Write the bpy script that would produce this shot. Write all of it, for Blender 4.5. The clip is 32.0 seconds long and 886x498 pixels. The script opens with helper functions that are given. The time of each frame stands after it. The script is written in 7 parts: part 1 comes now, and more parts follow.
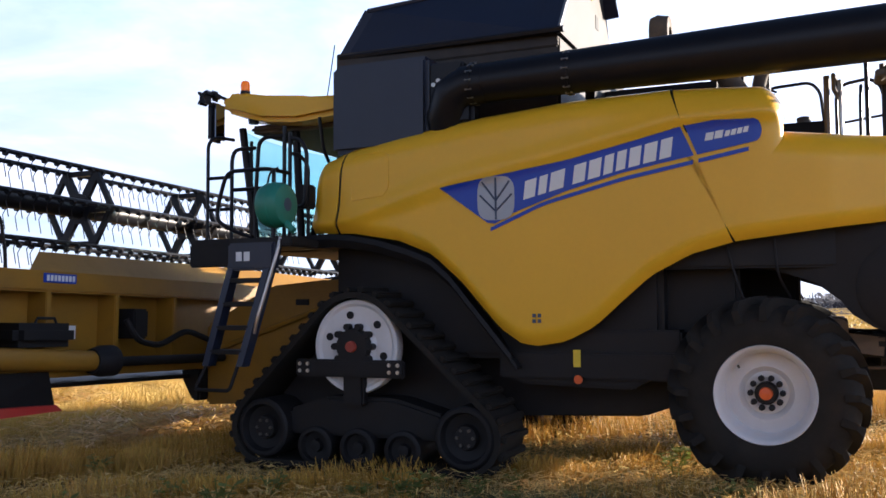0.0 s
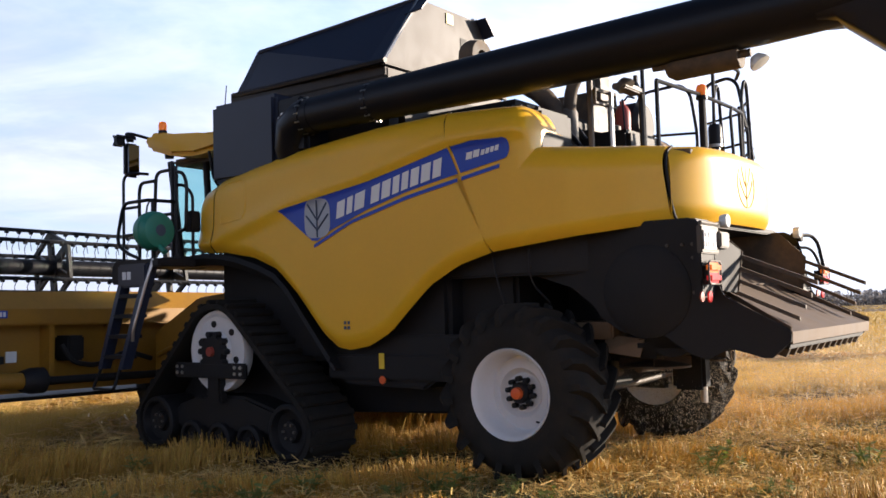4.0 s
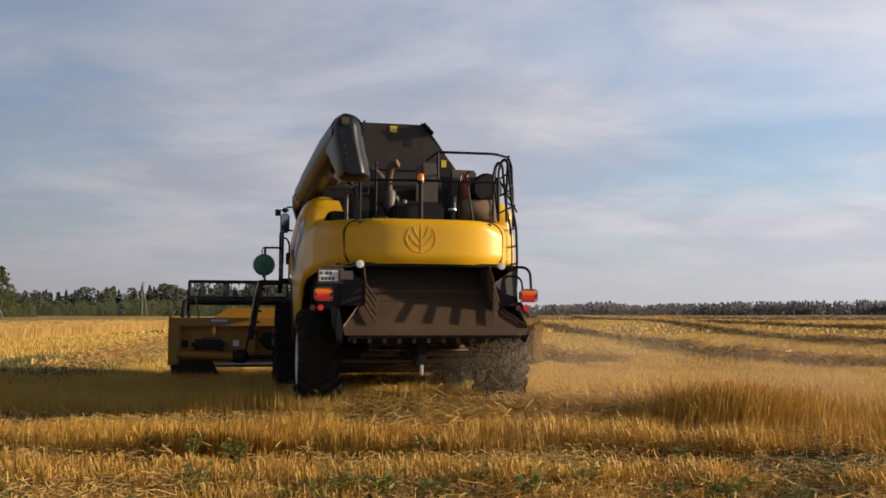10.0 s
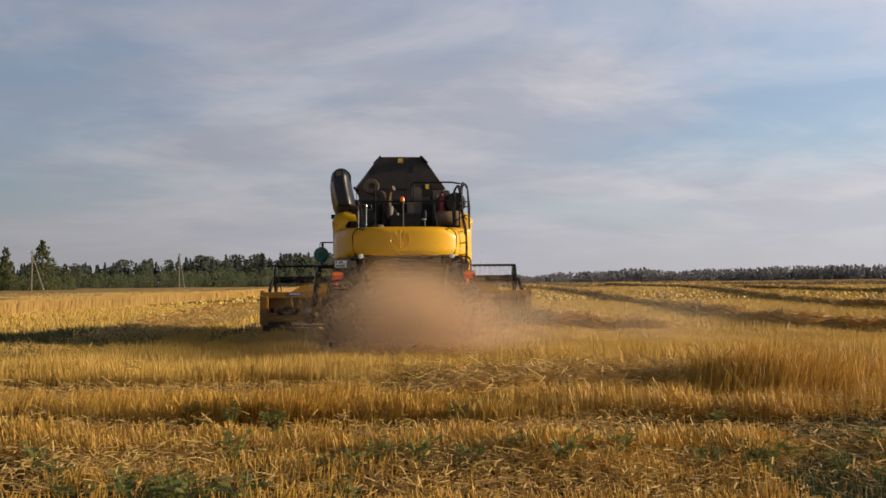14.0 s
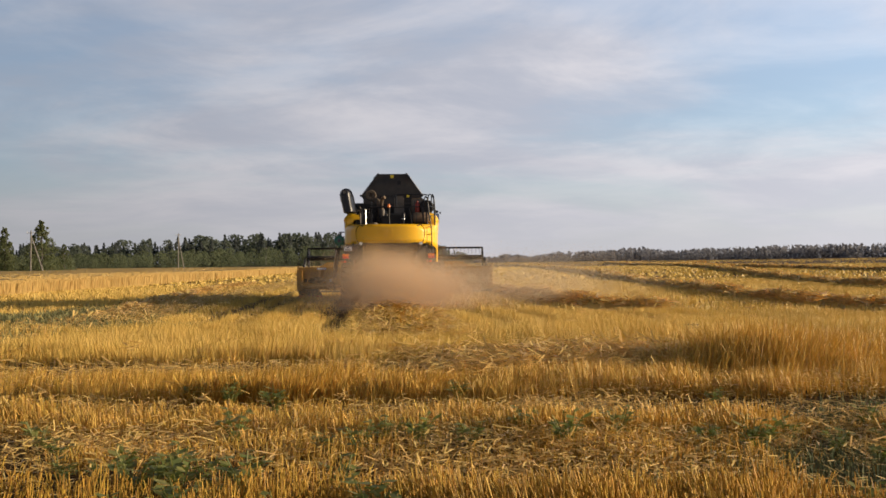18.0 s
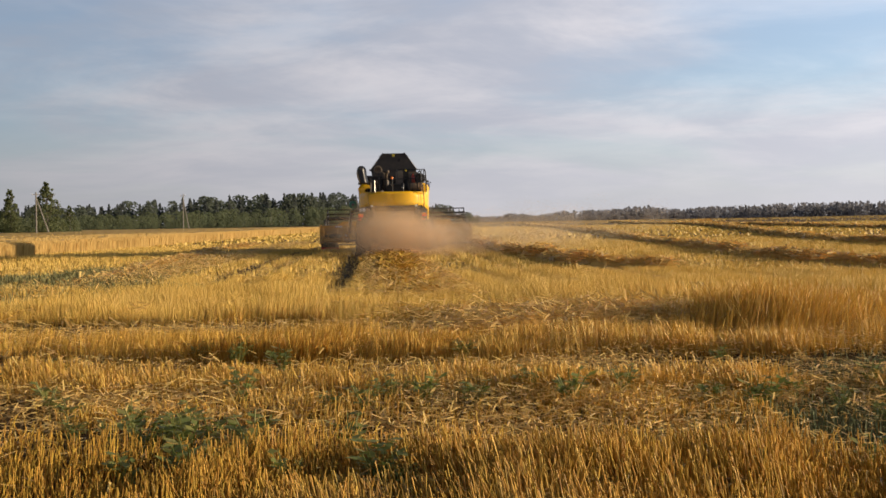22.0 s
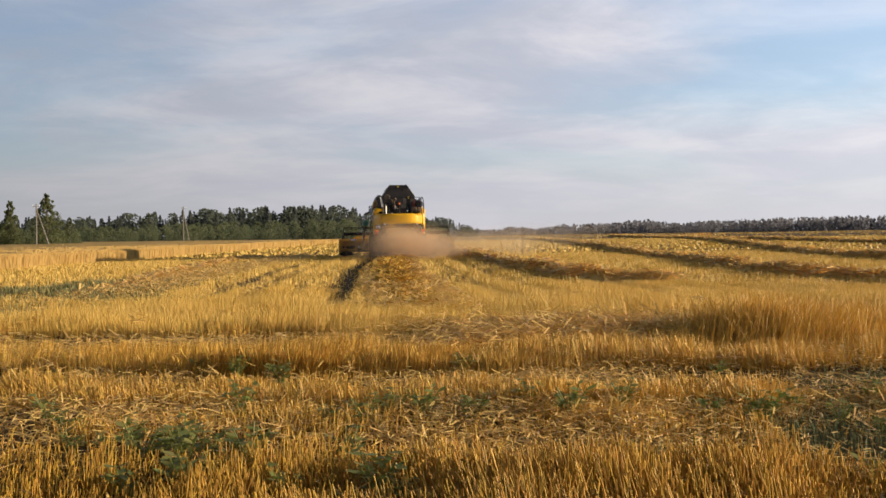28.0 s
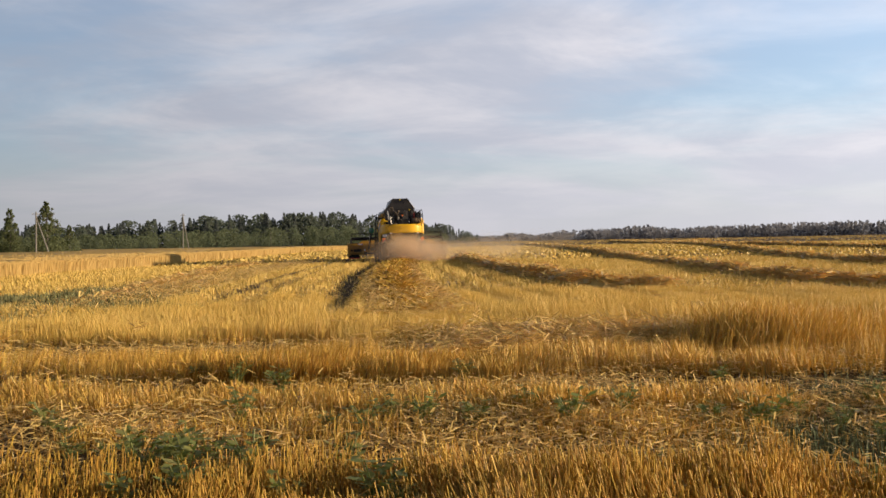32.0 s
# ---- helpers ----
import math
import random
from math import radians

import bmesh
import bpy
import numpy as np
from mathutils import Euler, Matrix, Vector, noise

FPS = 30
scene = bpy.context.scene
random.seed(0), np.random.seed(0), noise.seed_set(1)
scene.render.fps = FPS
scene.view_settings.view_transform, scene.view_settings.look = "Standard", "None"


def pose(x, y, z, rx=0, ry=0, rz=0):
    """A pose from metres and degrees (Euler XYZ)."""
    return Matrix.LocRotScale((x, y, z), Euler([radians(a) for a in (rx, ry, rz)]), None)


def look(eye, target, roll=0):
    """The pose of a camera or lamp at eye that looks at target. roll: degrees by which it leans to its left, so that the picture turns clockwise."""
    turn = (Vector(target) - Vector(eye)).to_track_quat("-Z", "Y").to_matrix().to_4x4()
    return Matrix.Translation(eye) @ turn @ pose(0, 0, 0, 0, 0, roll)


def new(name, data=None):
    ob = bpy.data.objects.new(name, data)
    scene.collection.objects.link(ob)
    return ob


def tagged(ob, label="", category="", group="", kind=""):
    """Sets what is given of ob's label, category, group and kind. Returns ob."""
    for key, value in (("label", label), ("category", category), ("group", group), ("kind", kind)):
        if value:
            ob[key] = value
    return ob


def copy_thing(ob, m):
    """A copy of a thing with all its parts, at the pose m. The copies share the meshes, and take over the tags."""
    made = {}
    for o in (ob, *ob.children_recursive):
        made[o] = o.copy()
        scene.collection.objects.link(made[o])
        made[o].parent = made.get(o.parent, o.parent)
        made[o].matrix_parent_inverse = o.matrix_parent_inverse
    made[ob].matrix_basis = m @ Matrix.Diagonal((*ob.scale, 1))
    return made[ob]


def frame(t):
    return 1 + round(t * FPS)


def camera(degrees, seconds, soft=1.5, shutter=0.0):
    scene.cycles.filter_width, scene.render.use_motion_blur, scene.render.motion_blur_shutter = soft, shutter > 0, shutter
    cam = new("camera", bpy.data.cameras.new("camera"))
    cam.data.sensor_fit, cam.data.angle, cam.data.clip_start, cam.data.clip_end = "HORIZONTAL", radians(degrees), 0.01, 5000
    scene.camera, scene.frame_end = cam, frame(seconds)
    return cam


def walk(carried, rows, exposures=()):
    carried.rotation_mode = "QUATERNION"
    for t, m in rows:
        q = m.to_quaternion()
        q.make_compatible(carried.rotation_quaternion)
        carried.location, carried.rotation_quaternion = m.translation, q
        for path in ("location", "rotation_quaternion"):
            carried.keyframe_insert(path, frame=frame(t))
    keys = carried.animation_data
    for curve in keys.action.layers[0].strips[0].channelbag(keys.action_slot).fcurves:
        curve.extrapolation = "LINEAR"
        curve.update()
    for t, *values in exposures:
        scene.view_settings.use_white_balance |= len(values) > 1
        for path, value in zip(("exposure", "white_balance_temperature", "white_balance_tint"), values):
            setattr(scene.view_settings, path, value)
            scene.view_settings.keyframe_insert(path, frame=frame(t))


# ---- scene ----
cam = camera(51.5, 32.0, soft=1.6)
walk(cam, [
    (0.0, pose(0.00, 0.00, 1.38, 94.24, 1.48, -30.31)),
    (0.5, pose(0.00, 0.00, 1.38, 94.56, 1.62, -30.06)),
    (1.0, pose(0.00, 0.00, 1.38, 95.74, 1.74, -29.61)),
    (1.5, pose(0.00, 0.00, 1.38, 95.51, 1.90, -28.75)),
    (2.0, pose(0.00, 0.00, 1.38, 95.52, 1.50, -29.25)),
    (2.5, pose(0.00, 0.00, 1.38, 95.17, 1.12, -30.31)),
    (3.0, pose(0.00, 0.00, 1.38, 95.15, 1.13, -30.18)),
    (3.5, pose(0.00, 0.00, 1.38, 94.69, 1.58, -29.33)),
    (5.5, pose(0.00, 0.00, 1.38, 94.15, 1.72, -24.14)),
    (6.0, pose(0.00, 0.00, 1.38, 94.24, 1.60, -22.27)),
    (6.5, pose(0.00, 0.00, 1.38, 94.04, 1.12, -21.09)),
    (7.0, pose(0.00, 0.00, 1.38, 94.04, 1.26, -19.65)),
    (7.5, pose(0.00, 0.00, 1.38, 93.83, 1.43, -18.45)),
    (8.0, pose(0.00, 0.00, 1.38, 93.81, 1.48, -17.74)),
    (8.5, pose(0.00, 0.00, 1.38, 93.77, 1.33, -16.41)),
    (9.0, pose(0.00, 0.00, 1.38, 93.99, 0.84, -14.64)),
    (9.5, pose(0.00, 0.00, 1.38, 94.05, 0.43, -12.84)),
    (10.0, pose(0.00, 0.00, 1.38, 94.03, 0.02, -11.04)),
    (10.5, pose(0.00, 0.00, 1.38, 93.76, 0.26, -9.89)),
    (11.0, pose(0.00, 0.00, 1.38, 93.71, 0.22, -9.17)),
    (11.5, pose(0.00, 0.00, 1.38, 93.42, 0.08, -8.73)),
    (12.0, pose(0.00, 0.00, 1.38, 93.15, 0.07, -8.64)),
    (12.5, pose(0.00, 0.00, 1.38, 92.80, 0.22, -8.88)),
    (13.0, pose(0.00, 0.00, 1.38, 92.56, 0.50, -9.04)),
    (13.5, pose(0.00, 0.00, 1.38, 92.24, 0.57, -9.03)),
    (14.0, pose(0.00, 0.00, 1.38, 92.08, 0.66, -8.95)),
    (14.5, pose(0.00, 0.00, 1.38, 92.18, 0.80, -8.86)),
    (16.5, pose(0.00, 0.00, 1.38, 91.45, 0.92, -9.11)),
    (17.0, pose(0.00, 0.00, 1.38, 90.89, 0.76, -9.03)),
    (17.5, pose(0.00, 0.00, 1.38, 90.76, 0.66, -9.06)),
    (18.0, pose(0.00, 0.00, 1.38, 90.81, 0.76, -9.01)),
    (18.5, pose(0.00, 0.00, 1.38, 90.68, 0.67, -8.80)),
    (19.0, pose(0.00, 0.00, 1.38, 90.60, 0.95, -8.80)),
    (19.5, pose(0.00, 0.00, 1.38, 89.88, 0.81, -8.83)),
    (20.0, pose(0.00, 0.00, 1.38, 88.26, 0.37, -8.01)),
    (20.5, pose(0.00, 0.00, 1.38, 87.64, 1.09, -8.22)),
    (21.0, pose(0.00, 0.00, 1.38, 87.77, 1.55, -8.40)),
    (21.5, pose(0.00, 0.00, 1.38, 88.08, 1.08, -8.64)),
    (22.0, pose(0.00, 0.00, 1.38, 88.30, 1.04, -8.71)),
    (22.5, pose(0.00, 0.00, 1.38, 88.40, 1.12, -8.88)),
    (23.0, pose(0.00, 0.00, 1.38, 88.54, 0.96, -9.03)),
    (23.5, pose(0.00, 0.00, 1.38, 88.51, 1.26, -8.80)),
    (24.0, pose(0.00, 0.00, 1.38, 88.72, 1.20, -8.67)),
    (24.5, pose(0.00, 0.00, 1.38, 88.81, 1.17, -8.69)),
    (25.0, pose(0.00, 0.00, 1.38, 89.03, 0.78, -8.67)),
    (25.5, pose(0.00, 0.00, 1.38, 88.96, 0.72, -8.62)),
    (27.5, pose(0.00, 0.00, 1.38, 89.19, 0.88, -8.84)),
    (28.0, pose(0.00, 0.00, 1.38, 89.12, 0.83, -8.71)),
    (28.5, pose(0.00, 0.00, 1.38, 89.27, 0.97, -8.68)),
    (29.0, pose(0.00, 0.00, 1.38, 89.38, 1.03, -8.59)),
    (29.5, pose(0.00, 0.00, 1.38, 89.49, 0.85, -8.68)),
    (30.0, pose(0.00, 0.00, 1.38, 89.59, 1.22, -8.68)),
    (30.5, pose(0.00, 0.00, 1.38, 89.74, 0.96, -9.04)),
    (31.0, pose(0.00, 0.00, 1.38, 89.73, 1.22, -8.94)),
    (31.5, pose(0.00, 0.00, 1.38, 89.64, 1.36, -8.73)),
    (32.0, pose(0.00, 0.00, 1.38, 89.51, 1.04, -8.73)),
], exposures=[(0.0, 1.44, 5450, 13), (3.5, 1.29, 5550, 13), (6.0, 0.74, 6400, 11), (8.0, 0.48, 6500, 10), (10.0, 0.24, 6500, 11), (12.0, 0.12, 6500, 11), (14.5, 0.13, 6500, 11), (17.0, 0.38, 6500, 10), (22.0, 0.42, 6500, 10), (32.0, 0.52, 6450, 10)])

# ---- light ----
SUN_TO = Vector((0.964, -0.170, 0.203)).normalized()
world = bpy.data.worlds.new("world")
scene.world = world
world.use_nodes = True
wt = world.node_tree
wt.nodes.clear()


def node(tree, kind, at=None, **values):
    n = tree.nodes.new(kind)
    for key, value in values.items():
        n.inputs[key.replace("_", " ")].default_value = value
    return n


sky = wt.nodes.new("ShaderNodeTexSky")
sky.sky_type, sky.sun_disc = "NISHITA", False
sky.sun_elevation, sky.sun_rotation = math.asin(SUN_TO.z), math.atan2(SUN_TO.x, SUN_TO.y)
sky.air_density, sky.dust_density, sky.ozone_density = 1.0, 1.5, 1.5
# thin high cloud: the direction is laid out on a flat sheet far overhead
coord = wt.nodes.new("ShaderNodeTexCoord")
sep = wt.nodes.new("ShaderNodeSeparateXYZ")
wt.links.new(coord.outputs["Generated"], sep.inputs[0])
up = wt.nodes.new("ShaderNodeMath")
up.operation, up.inputs[1].default_value = "MAXIMUM", 0.02
wt.links.new(sep.outputs["Z"], up.inputs[0])
lift = wt.nodes.new("ShaderNodeMath")
lift.operation, lift.inputs[1].default_value = "ADD", 0.16
wt.links.new(up.outputs[0], lift.inputs[0])
sheet = wt.nodes.new("ShaderNodeCombineXYZ")
for axis in "XY":
    d = wt.nodes.new("ShaderNodeMath")
    d.operation = "DIVIDE"
    wt.links.new(sep.outputs[axis], d.inputs[0])
    wt.links.new(lift.outputs[0], d.inputs[1])
    wt.links.new(d.outputs[0], sheet.inputs[axis])
spread = wt.nodes.new("ShaderNodeMapping")
spread.inputs["Scale"].default_value = (0.75, 0.95, 1.0)
spread.inputs["Location"].default_value = (4.01, -0.60, 0)
spread.inputs["Rotation"].default_value = (0, 0, 0.485)
wt.links.new(sheet.outputs[0], spread.inputs[0])
big = node(wt, "ShaderNodeTexNoise", Scale=0.75, Detail=7.0, Roughness=0.56, Distortion=0.35)
wt.links.new(spread.outputs[0], big.inputs["Vector"])
veil = wt.nodes.new("ShaderNodeMapRange")
veil.interpolation_type = "SMOOTHSTEP"
veil.inputs["From Min"].default_value, veil.inputs["From Max"].default_value = 0.36, 0.60
veil.inputs["To Min"].default_value, veil.inputs["To Max"].default_value = 0.52, 0.97
wt.links.new(big.outputs["Fac"], veil.inputs["Value"])
bright = node(wt, "ShaderNodeTexNoise", Scale=1.7, Detail=6.0, Roughness=0.6, Distortion=0.4)
wt.links.new(spread.outputs[0], bright.inputs["Vector"])
tone = wt.nodes.new("ShaderNodeMapRange")
tone.interpolation_type = "SMOOTHSTEP"
tone.inputs["From Min"].default_value, tone.inputs["From Max"].default_value = 0.35, 0.7
wt.links.new(bright.outputs["Fac"], tone.inputs["Value"])
cloud = wt.nodes.new("ShaderNodeMix")
cloud.data_type = "RGBA"
cloud.inputs["A"].default_value = (4.76, 4.95, 5.72, 1)
cloud.inputs["B"].default_value = (7.0, 6.75, 7.1, 1)
wt.links.new(tone.outputs[0], cloud.inputs["Factor"])
skies = wt.nodes.new("ShaderNodeMix")
skies.data_type = "RGBA"
# the veil thins out to clear blue overhead
open_sky = wt.nodes.new("ShaderNodeMapRange")
open_sky.interpolation_type = "SMOOTHSTEP"
open_sky.inputs["From Min"].default_value, open_sky.inputs["From Max"].default_value = 0.42, 0.75
open_sky.inputs["To Min"].default_value, open_sky.inputs["To Max"].default_value = 1.0, 0.12
wt.links.new(sep.outputs["Z"], open_sky.inputs["Value"])
thin = wt.nodes.new("ShaderNodeMath")
thin.operation = "MULTIPLY"
wt.links.new(veil.outputs[0], thin.inputs[0])
wt.links.new(open_sky.outputs[0], thin.inputs[1])
wt.links.new(thin.outputs[0], skies.inputs["Factor"])
clear_blue = wt.nodes.new("ShaderNodeMix")
clear_blue.data_type, clear_blue.blend_type = "RGBA", "MULTIPLY"
clear_blue.inputs["Factor"].default_value = 1.0
clear_blue.inputs["B"].default_value = (1.18, 1.66, 2.1, 1)
wt.links.new(sky.outputs[0], clear_blue.inputs["A"])
wt.links.new(clear_blue.outputs["Result"], skies.inputs["A"])
wt.links.new(cloud.outputs["Result"], skies.inputs["B"])
# grey-violet haze low over the land
haze = wt.nodes.new("ShaderNodeMapRange")
haze.interpolation_type = "SMOOTHSTEP"
haze.inputs["From Min"].default_value, haze.inputs["From Max"].default_value = -0.02, 0.17
haze.inputs["To Min"].default_value, haze.inputs["To Max"].default_value = 0.88, 0.0
wt.links.new(sep.outputs["Z"], haze.inputs["Value"])
low = wt.nodes.new("ShaderNodeMix")
low.data_type = "RGBA"
low.inputs["B"].default_value = (5.6, 5.5, 5.9, 1)
wt.links.new(haze.outputs[0], low.inputs["Factor"])
wt.links.new(skies.outputs["Result"], low.inputs["A"])
# the sky is brighter towards the sun
toward = wt.nodes.new("ShaderNodeVectorMath")
toward.operation = "DOT_PRODUCT"
toward.inputs[1].default_value = SUN_TO
wt.links.new(coord.outputs["Generated"], toward.inputs[0])
glow = wt.nodes.new("ShaderNodeMapRange")
glow.inputs["From Min"].default_value, glow.inputs["From Max"].default_value = -1.0, 1.0
glow.inputs["To Min"].default_value, glow.inputs["To Max"].default_value = 0.46, 1.60
wt.links.new(toward.outputs["Value"], glow.inputs["Value"])
bg = wt.nodes.new("ShaderNodeBackground")
# the clear evening sky overhead is darker than the lit veil below it
power = wt.nodes.new("ShaderNodeMath")
power.operation, power.inputs[1].default_value = "MULTIPLY", 0.0725
deep = wt.nodes.new("ShaderNodeMapRange")
deep.interpolation_type = "SMOOTHSTEP"
deep.inputs["From Min"].default_value, deep.inputs["From Max"].default_value = 0.32, 0.62
deep.inputs["To Min"].default_value, deep.inputs["To Max"].default_value = 1.0, 0.16
wt.links.new(sep.outputs["Z"], deep.inputs["Value"])
both = wt.nodes.new("ShaderNodeMath")
both.operation = "MULTIPLY"
wt.links.new(glow.outputs[0], both.inputs[0])
wt.links.new(deep.outputs[0], both.inputs[1])
wt.links.new(both.outputs[0], power.inputs[0])
wt.links.new(power.outputs[0], bg.inputs["Strength"])
wt.links.new(low.outputs["Result"], bg.inputs[0])
out = wt.nodes.new("ShaderNodeOutputWorld")
wt.links.new(bg.outputs[0], out.inputs[0])

sun = new("sun", bpy.data.lights.new("sun", "SUN"))
sun.data.energy, sun.data.angle, sun.data.color = 5.0, radians(0.8), (1.0, 0.79, 0.54)
sun.matrix_world = look(SUN_TO * 60, (0, 0, 0))

# ---- materials ----


def material(name, col, rough=0.5, metal=0.0, vary=0.12, scale=6.0, bump=0.0, dust=0.0, dust_col=(0.36, 0.26, 0.14), coat=0.0, stretch=(1, 1, 1), per=None, spec=0.5):
    """A painted, plastic, metal or organic surface: grain and stains at two scales, dust in patches, fine relief."""
    m = bpy.data.materials.new(name)
    m.use_nodes = True
    t = m.node_tree
    b = t.nodes["Principled BSDF"]
    c = t.nodes.new("ShaderNodeTexCoord")
    mp = t.nodes.new("ShaderNodeMapping")
    mp.inputs["Scale"].default_value = stretch
    t.links.new(c.outputs["Object"], mp.inputs[0])
    wide = node(t, "ShaderNodeTexNoise", Scale=scale * 0.35, Detail=4.0, Roughness=0.6)
    fine = node(t, "ShaderNodeTexNoise", Scale=scale * 9.0, Detail=3.0, Roughness=0.7)
    for n in (wide, fine):
        t.links.new(mp.outputs[0], n.inputs["Vector"])
    add = t.nodes.new("ShaderNodeMath")
    add.operation = "MULTIPLY_ADD"
    add.inputs[1].default_value = 0.45
    t.links.new(fine.outputs["Fac"], add.inputs[0])
    t.links.new(wide.outputs["Fac"], add.inputs[2])
    value = t.nodes.new("ShaderNodeMapRange")
    value.inputs["From Min"].default_value, value.inputs["From Max"].default_value = 0.4, 1.05
    value.inputs["To Min"].default_value, value.inputs["To Max"].default_value = 1 - vary, 1 + vary
    t.links.new(add.outputs[0], value.inputs["Value"])
    hsv = t.nodes.new("ShaderNodeHueSaturation")
    hsv.inputs["Color"].default_value = (*col, 1)
    last = value.outputs[0]
    if per:
        info = t.nodes.new("ShaderNodeObjectInfo" if per[0] == "object" else "ShaderNodeNewGeometry")
        rng = t.nodes.new("ShaderNodeMapRange")
        rng.inputs["To Min"].default_value, rng.inputs["To Max"].default_value = 1 - per[1], 1 + per[1]
        t.links.new(info.outputs["Random" if per[0] == "object" else "Random Per Island"], rng.inputs["Value"])
        mul = t.nodes.new("ShaderNodeMath")
        mul.operation = "MULTIPLY"
        t.links.new(rng.outputs[0], mul.inputs[0])
        t.links.new(last, mul.inputs[1])
        last = mul.outputs[0]
        if len(per) > 2:
            hue = t.nodes.new("ShaderNodeMapRange")
            hue.inputs["To Min"].default_value, hue.inputs["To Max"].default_value = 0.5 - per[2], 0.5 + per[2]
            wob = t.nodes.new("ShaderNodeMath")
            wob.operation, wob.inputs[1].default_value = "FRACT", 0
            sc = t.nodes.new("ShaderNodeMath")
            sc.operation, sc.inputs[1].default_value = "MULTIPLY", 17.3
            t.links.new(info.outputs["Random" if per[0] == "object" else "Random Per Island"], sc.inputs[0])
            t.links.new(sc.outputs[0], wob.inputs[0])
            t.links.new(wob.outputs[0], hue.inputs["Value"])
            t.links.new(hue.outputs[0], hsv.inputs["Hue"])
    t.links.new(last, hsv.inputs["Value"])
    colour = hsv.outputs[0]
    if dust:
        pat = node(t, "ShaderNodeTexNoise", Scale=scale * 0.6, Detail=6.0, Roughness=0.7)
        t.links.new(mp.outputs[0], pat.inputs["Vector"])
        amount = t.nodes.new("ShaderNodeMapRange")
        amount.inputs["From Min"].default_value, amount.inputs["From Max"].default_value = 0.42, 0.75
        amount.inputs["To Max"].default_value = dust
        amount.inputs["To Min"].default_value = dust * 0.25
        t.links.new(pat.outputs["Fac"], amount.inputs["Value"])
        mix = t.nodes.new("ShaderNodeMix")
        mix.data_type = "RGBA"
        mix.inputs["B"].default_value = (*dust_col, 1)
        t.links.new(amount.outputs[0], mix.inputs["Factor"])
        t.links.new(colour, mix.inputs["A"])
        colour = mix.outputs["Result"]
        rr = t.nodes.new("ShaderNodeMapRange")
        rr.inputs["To Min"].default_value, rr.inputs["To Max"].default_value = rough, min(1.0, rough + 0.45)
        t.links.new(amount.outputs[0], rr.inputs["Value"])
        t.links.new(rr.outputs[0], b.inputs["Roughness"])
    else:
        b.inputs["Roughness"].default_value = rough
    t.links.new(colour, b.inputs["Base Color"])
    b.inputs["Metallic"].default_value = metal
    b.inputs["Coat Weight"].default_value = coat
    b.inputs["Coat Roughness"].default_value = 0.12
    b.inputs["Specular IOR Level"].default_value = spec
    if bump:
        bp = node(t, "ShaderNodeBump", Strength=0.5, Distance=bump)
        t.links.new(add.outputs[0], bp.inputs["Height"])
        t.links.new(bp.outputs[0], b.inputs["Normal"])
    return m


def glowing(name, col, strength):
    m = material(name, col, 0.25)
    b = m.node_tree.nodes["Principled BSDF"]
    b.inputs["Emission Color"].default_value = (*col, 1)
    b.inputs["Emission Strength"].default_value = strength
    return m


def clear(name, col, rough=0.03):
    m = bpy.data.materials.new(name)
    m.use_nodes = True
    b = m.node_tree.nodes["Principled BSDF"]
    b.inputs["Base Color"].default_value = (*col, 1)
    b.inputs["Transmission Weight"].default_value = 1.0
    b.inputs["Roughness"].default_value = rough
    b.inputs["IOR"].default_value = 1.1
    return m


YELLOW = material("yellow_paint", (0.81, 0.455, 0.012), 0.34, 0, 0.05, 3, 0.0006, 0.05, (0.42, 0.30, 0.12), 0.15, spec=0.35)
# grimy header paint, its yellow also darkened for the shade behind the body
HEADER_YELLOW = material("worn_shaded_yellow_paint", (0.31, 0.155, 0.007), 0.42, 0, 0.15, 5, 0.001, 0.35, (0.13, 0.085, 0.04))
NAVY = material("dark_blue_grey_plastic", (0.014, 0.019, 0.040), 0.36, 0, 0.15, 5, 0.0005, 0.05, (0.12, 0.11, 0.10))
TANK = material("dark_grey_sheet_metal", (0.026, 0.024, 0.025), 0.5, 0.1, 0.14, 4, 0.0008, 0.22, (0.20, 0.155, 0.11), spec=0.3)
TAILPLATE = material("straw_worn_steel", (0.085, 0.055, 0.035), 0.55, 0.2, 0.3, 3, 0.0008, 0.5, (0.17, 0.115, 0.07), stretch=(3, 0.6, 0.6))
AUGER = material("black_painted_steel", (0.008, 0.009, 0.013), 0.34, 0.0, 0.15, 4, 0.0006, 0.03, (0.16, 0.13, 0.10), spec=0.25)
BLACK = material("black_chassis_paint", (0.010, 0.010, 0.012), 0.6, 0, 0.25, 6, 0.001, 0.06, (0.10, 0.075, 0.045), spec=0.3)
DUSTY = material("dusty_black_steel", (0.03, 0.026, 0.022), 0.6, 0, 0.2, 7, 0.001, 0.8, (0.22, 0.145, 0.08))
RUBBER = material("black_tyre_rubber", (0.010, 0.010, 0.010), 0.8, 0, 0.25, 8, 0.002, 0.16, (0.12, 0.09, 0.06), spec=0.3)
RIM = material("white_wheel_paint", (0.74, 0.74, 0.76), 0.42, 0, 0.06, 6, 0.0005, 0.18, (0.40, 0.32, 0.22))
STEEL = material("bright_steel", (0.55, 0.54, 0.52), 0.32, 0.9, 0.12, 10, 0.0004, 0.15)
GREYMETAL = material("grey_cast_metal", (0.075, 0.070, 0.065), 0.5, 0.15, 0.2, 10, 0.001, 0.45, (0.19, 0.135, 0.085))
ORANGE = material("orange_hub_paint", (0.72, 0.12, 0.02), 0.4, 0, 0.1, 10)
BLUE = material("blue_decal_vinyl", (0.008, 0.050, 0.42), 0.3, 0, 0.05, 4, 0, 0.08, (0.2, 0.2, 0.25))
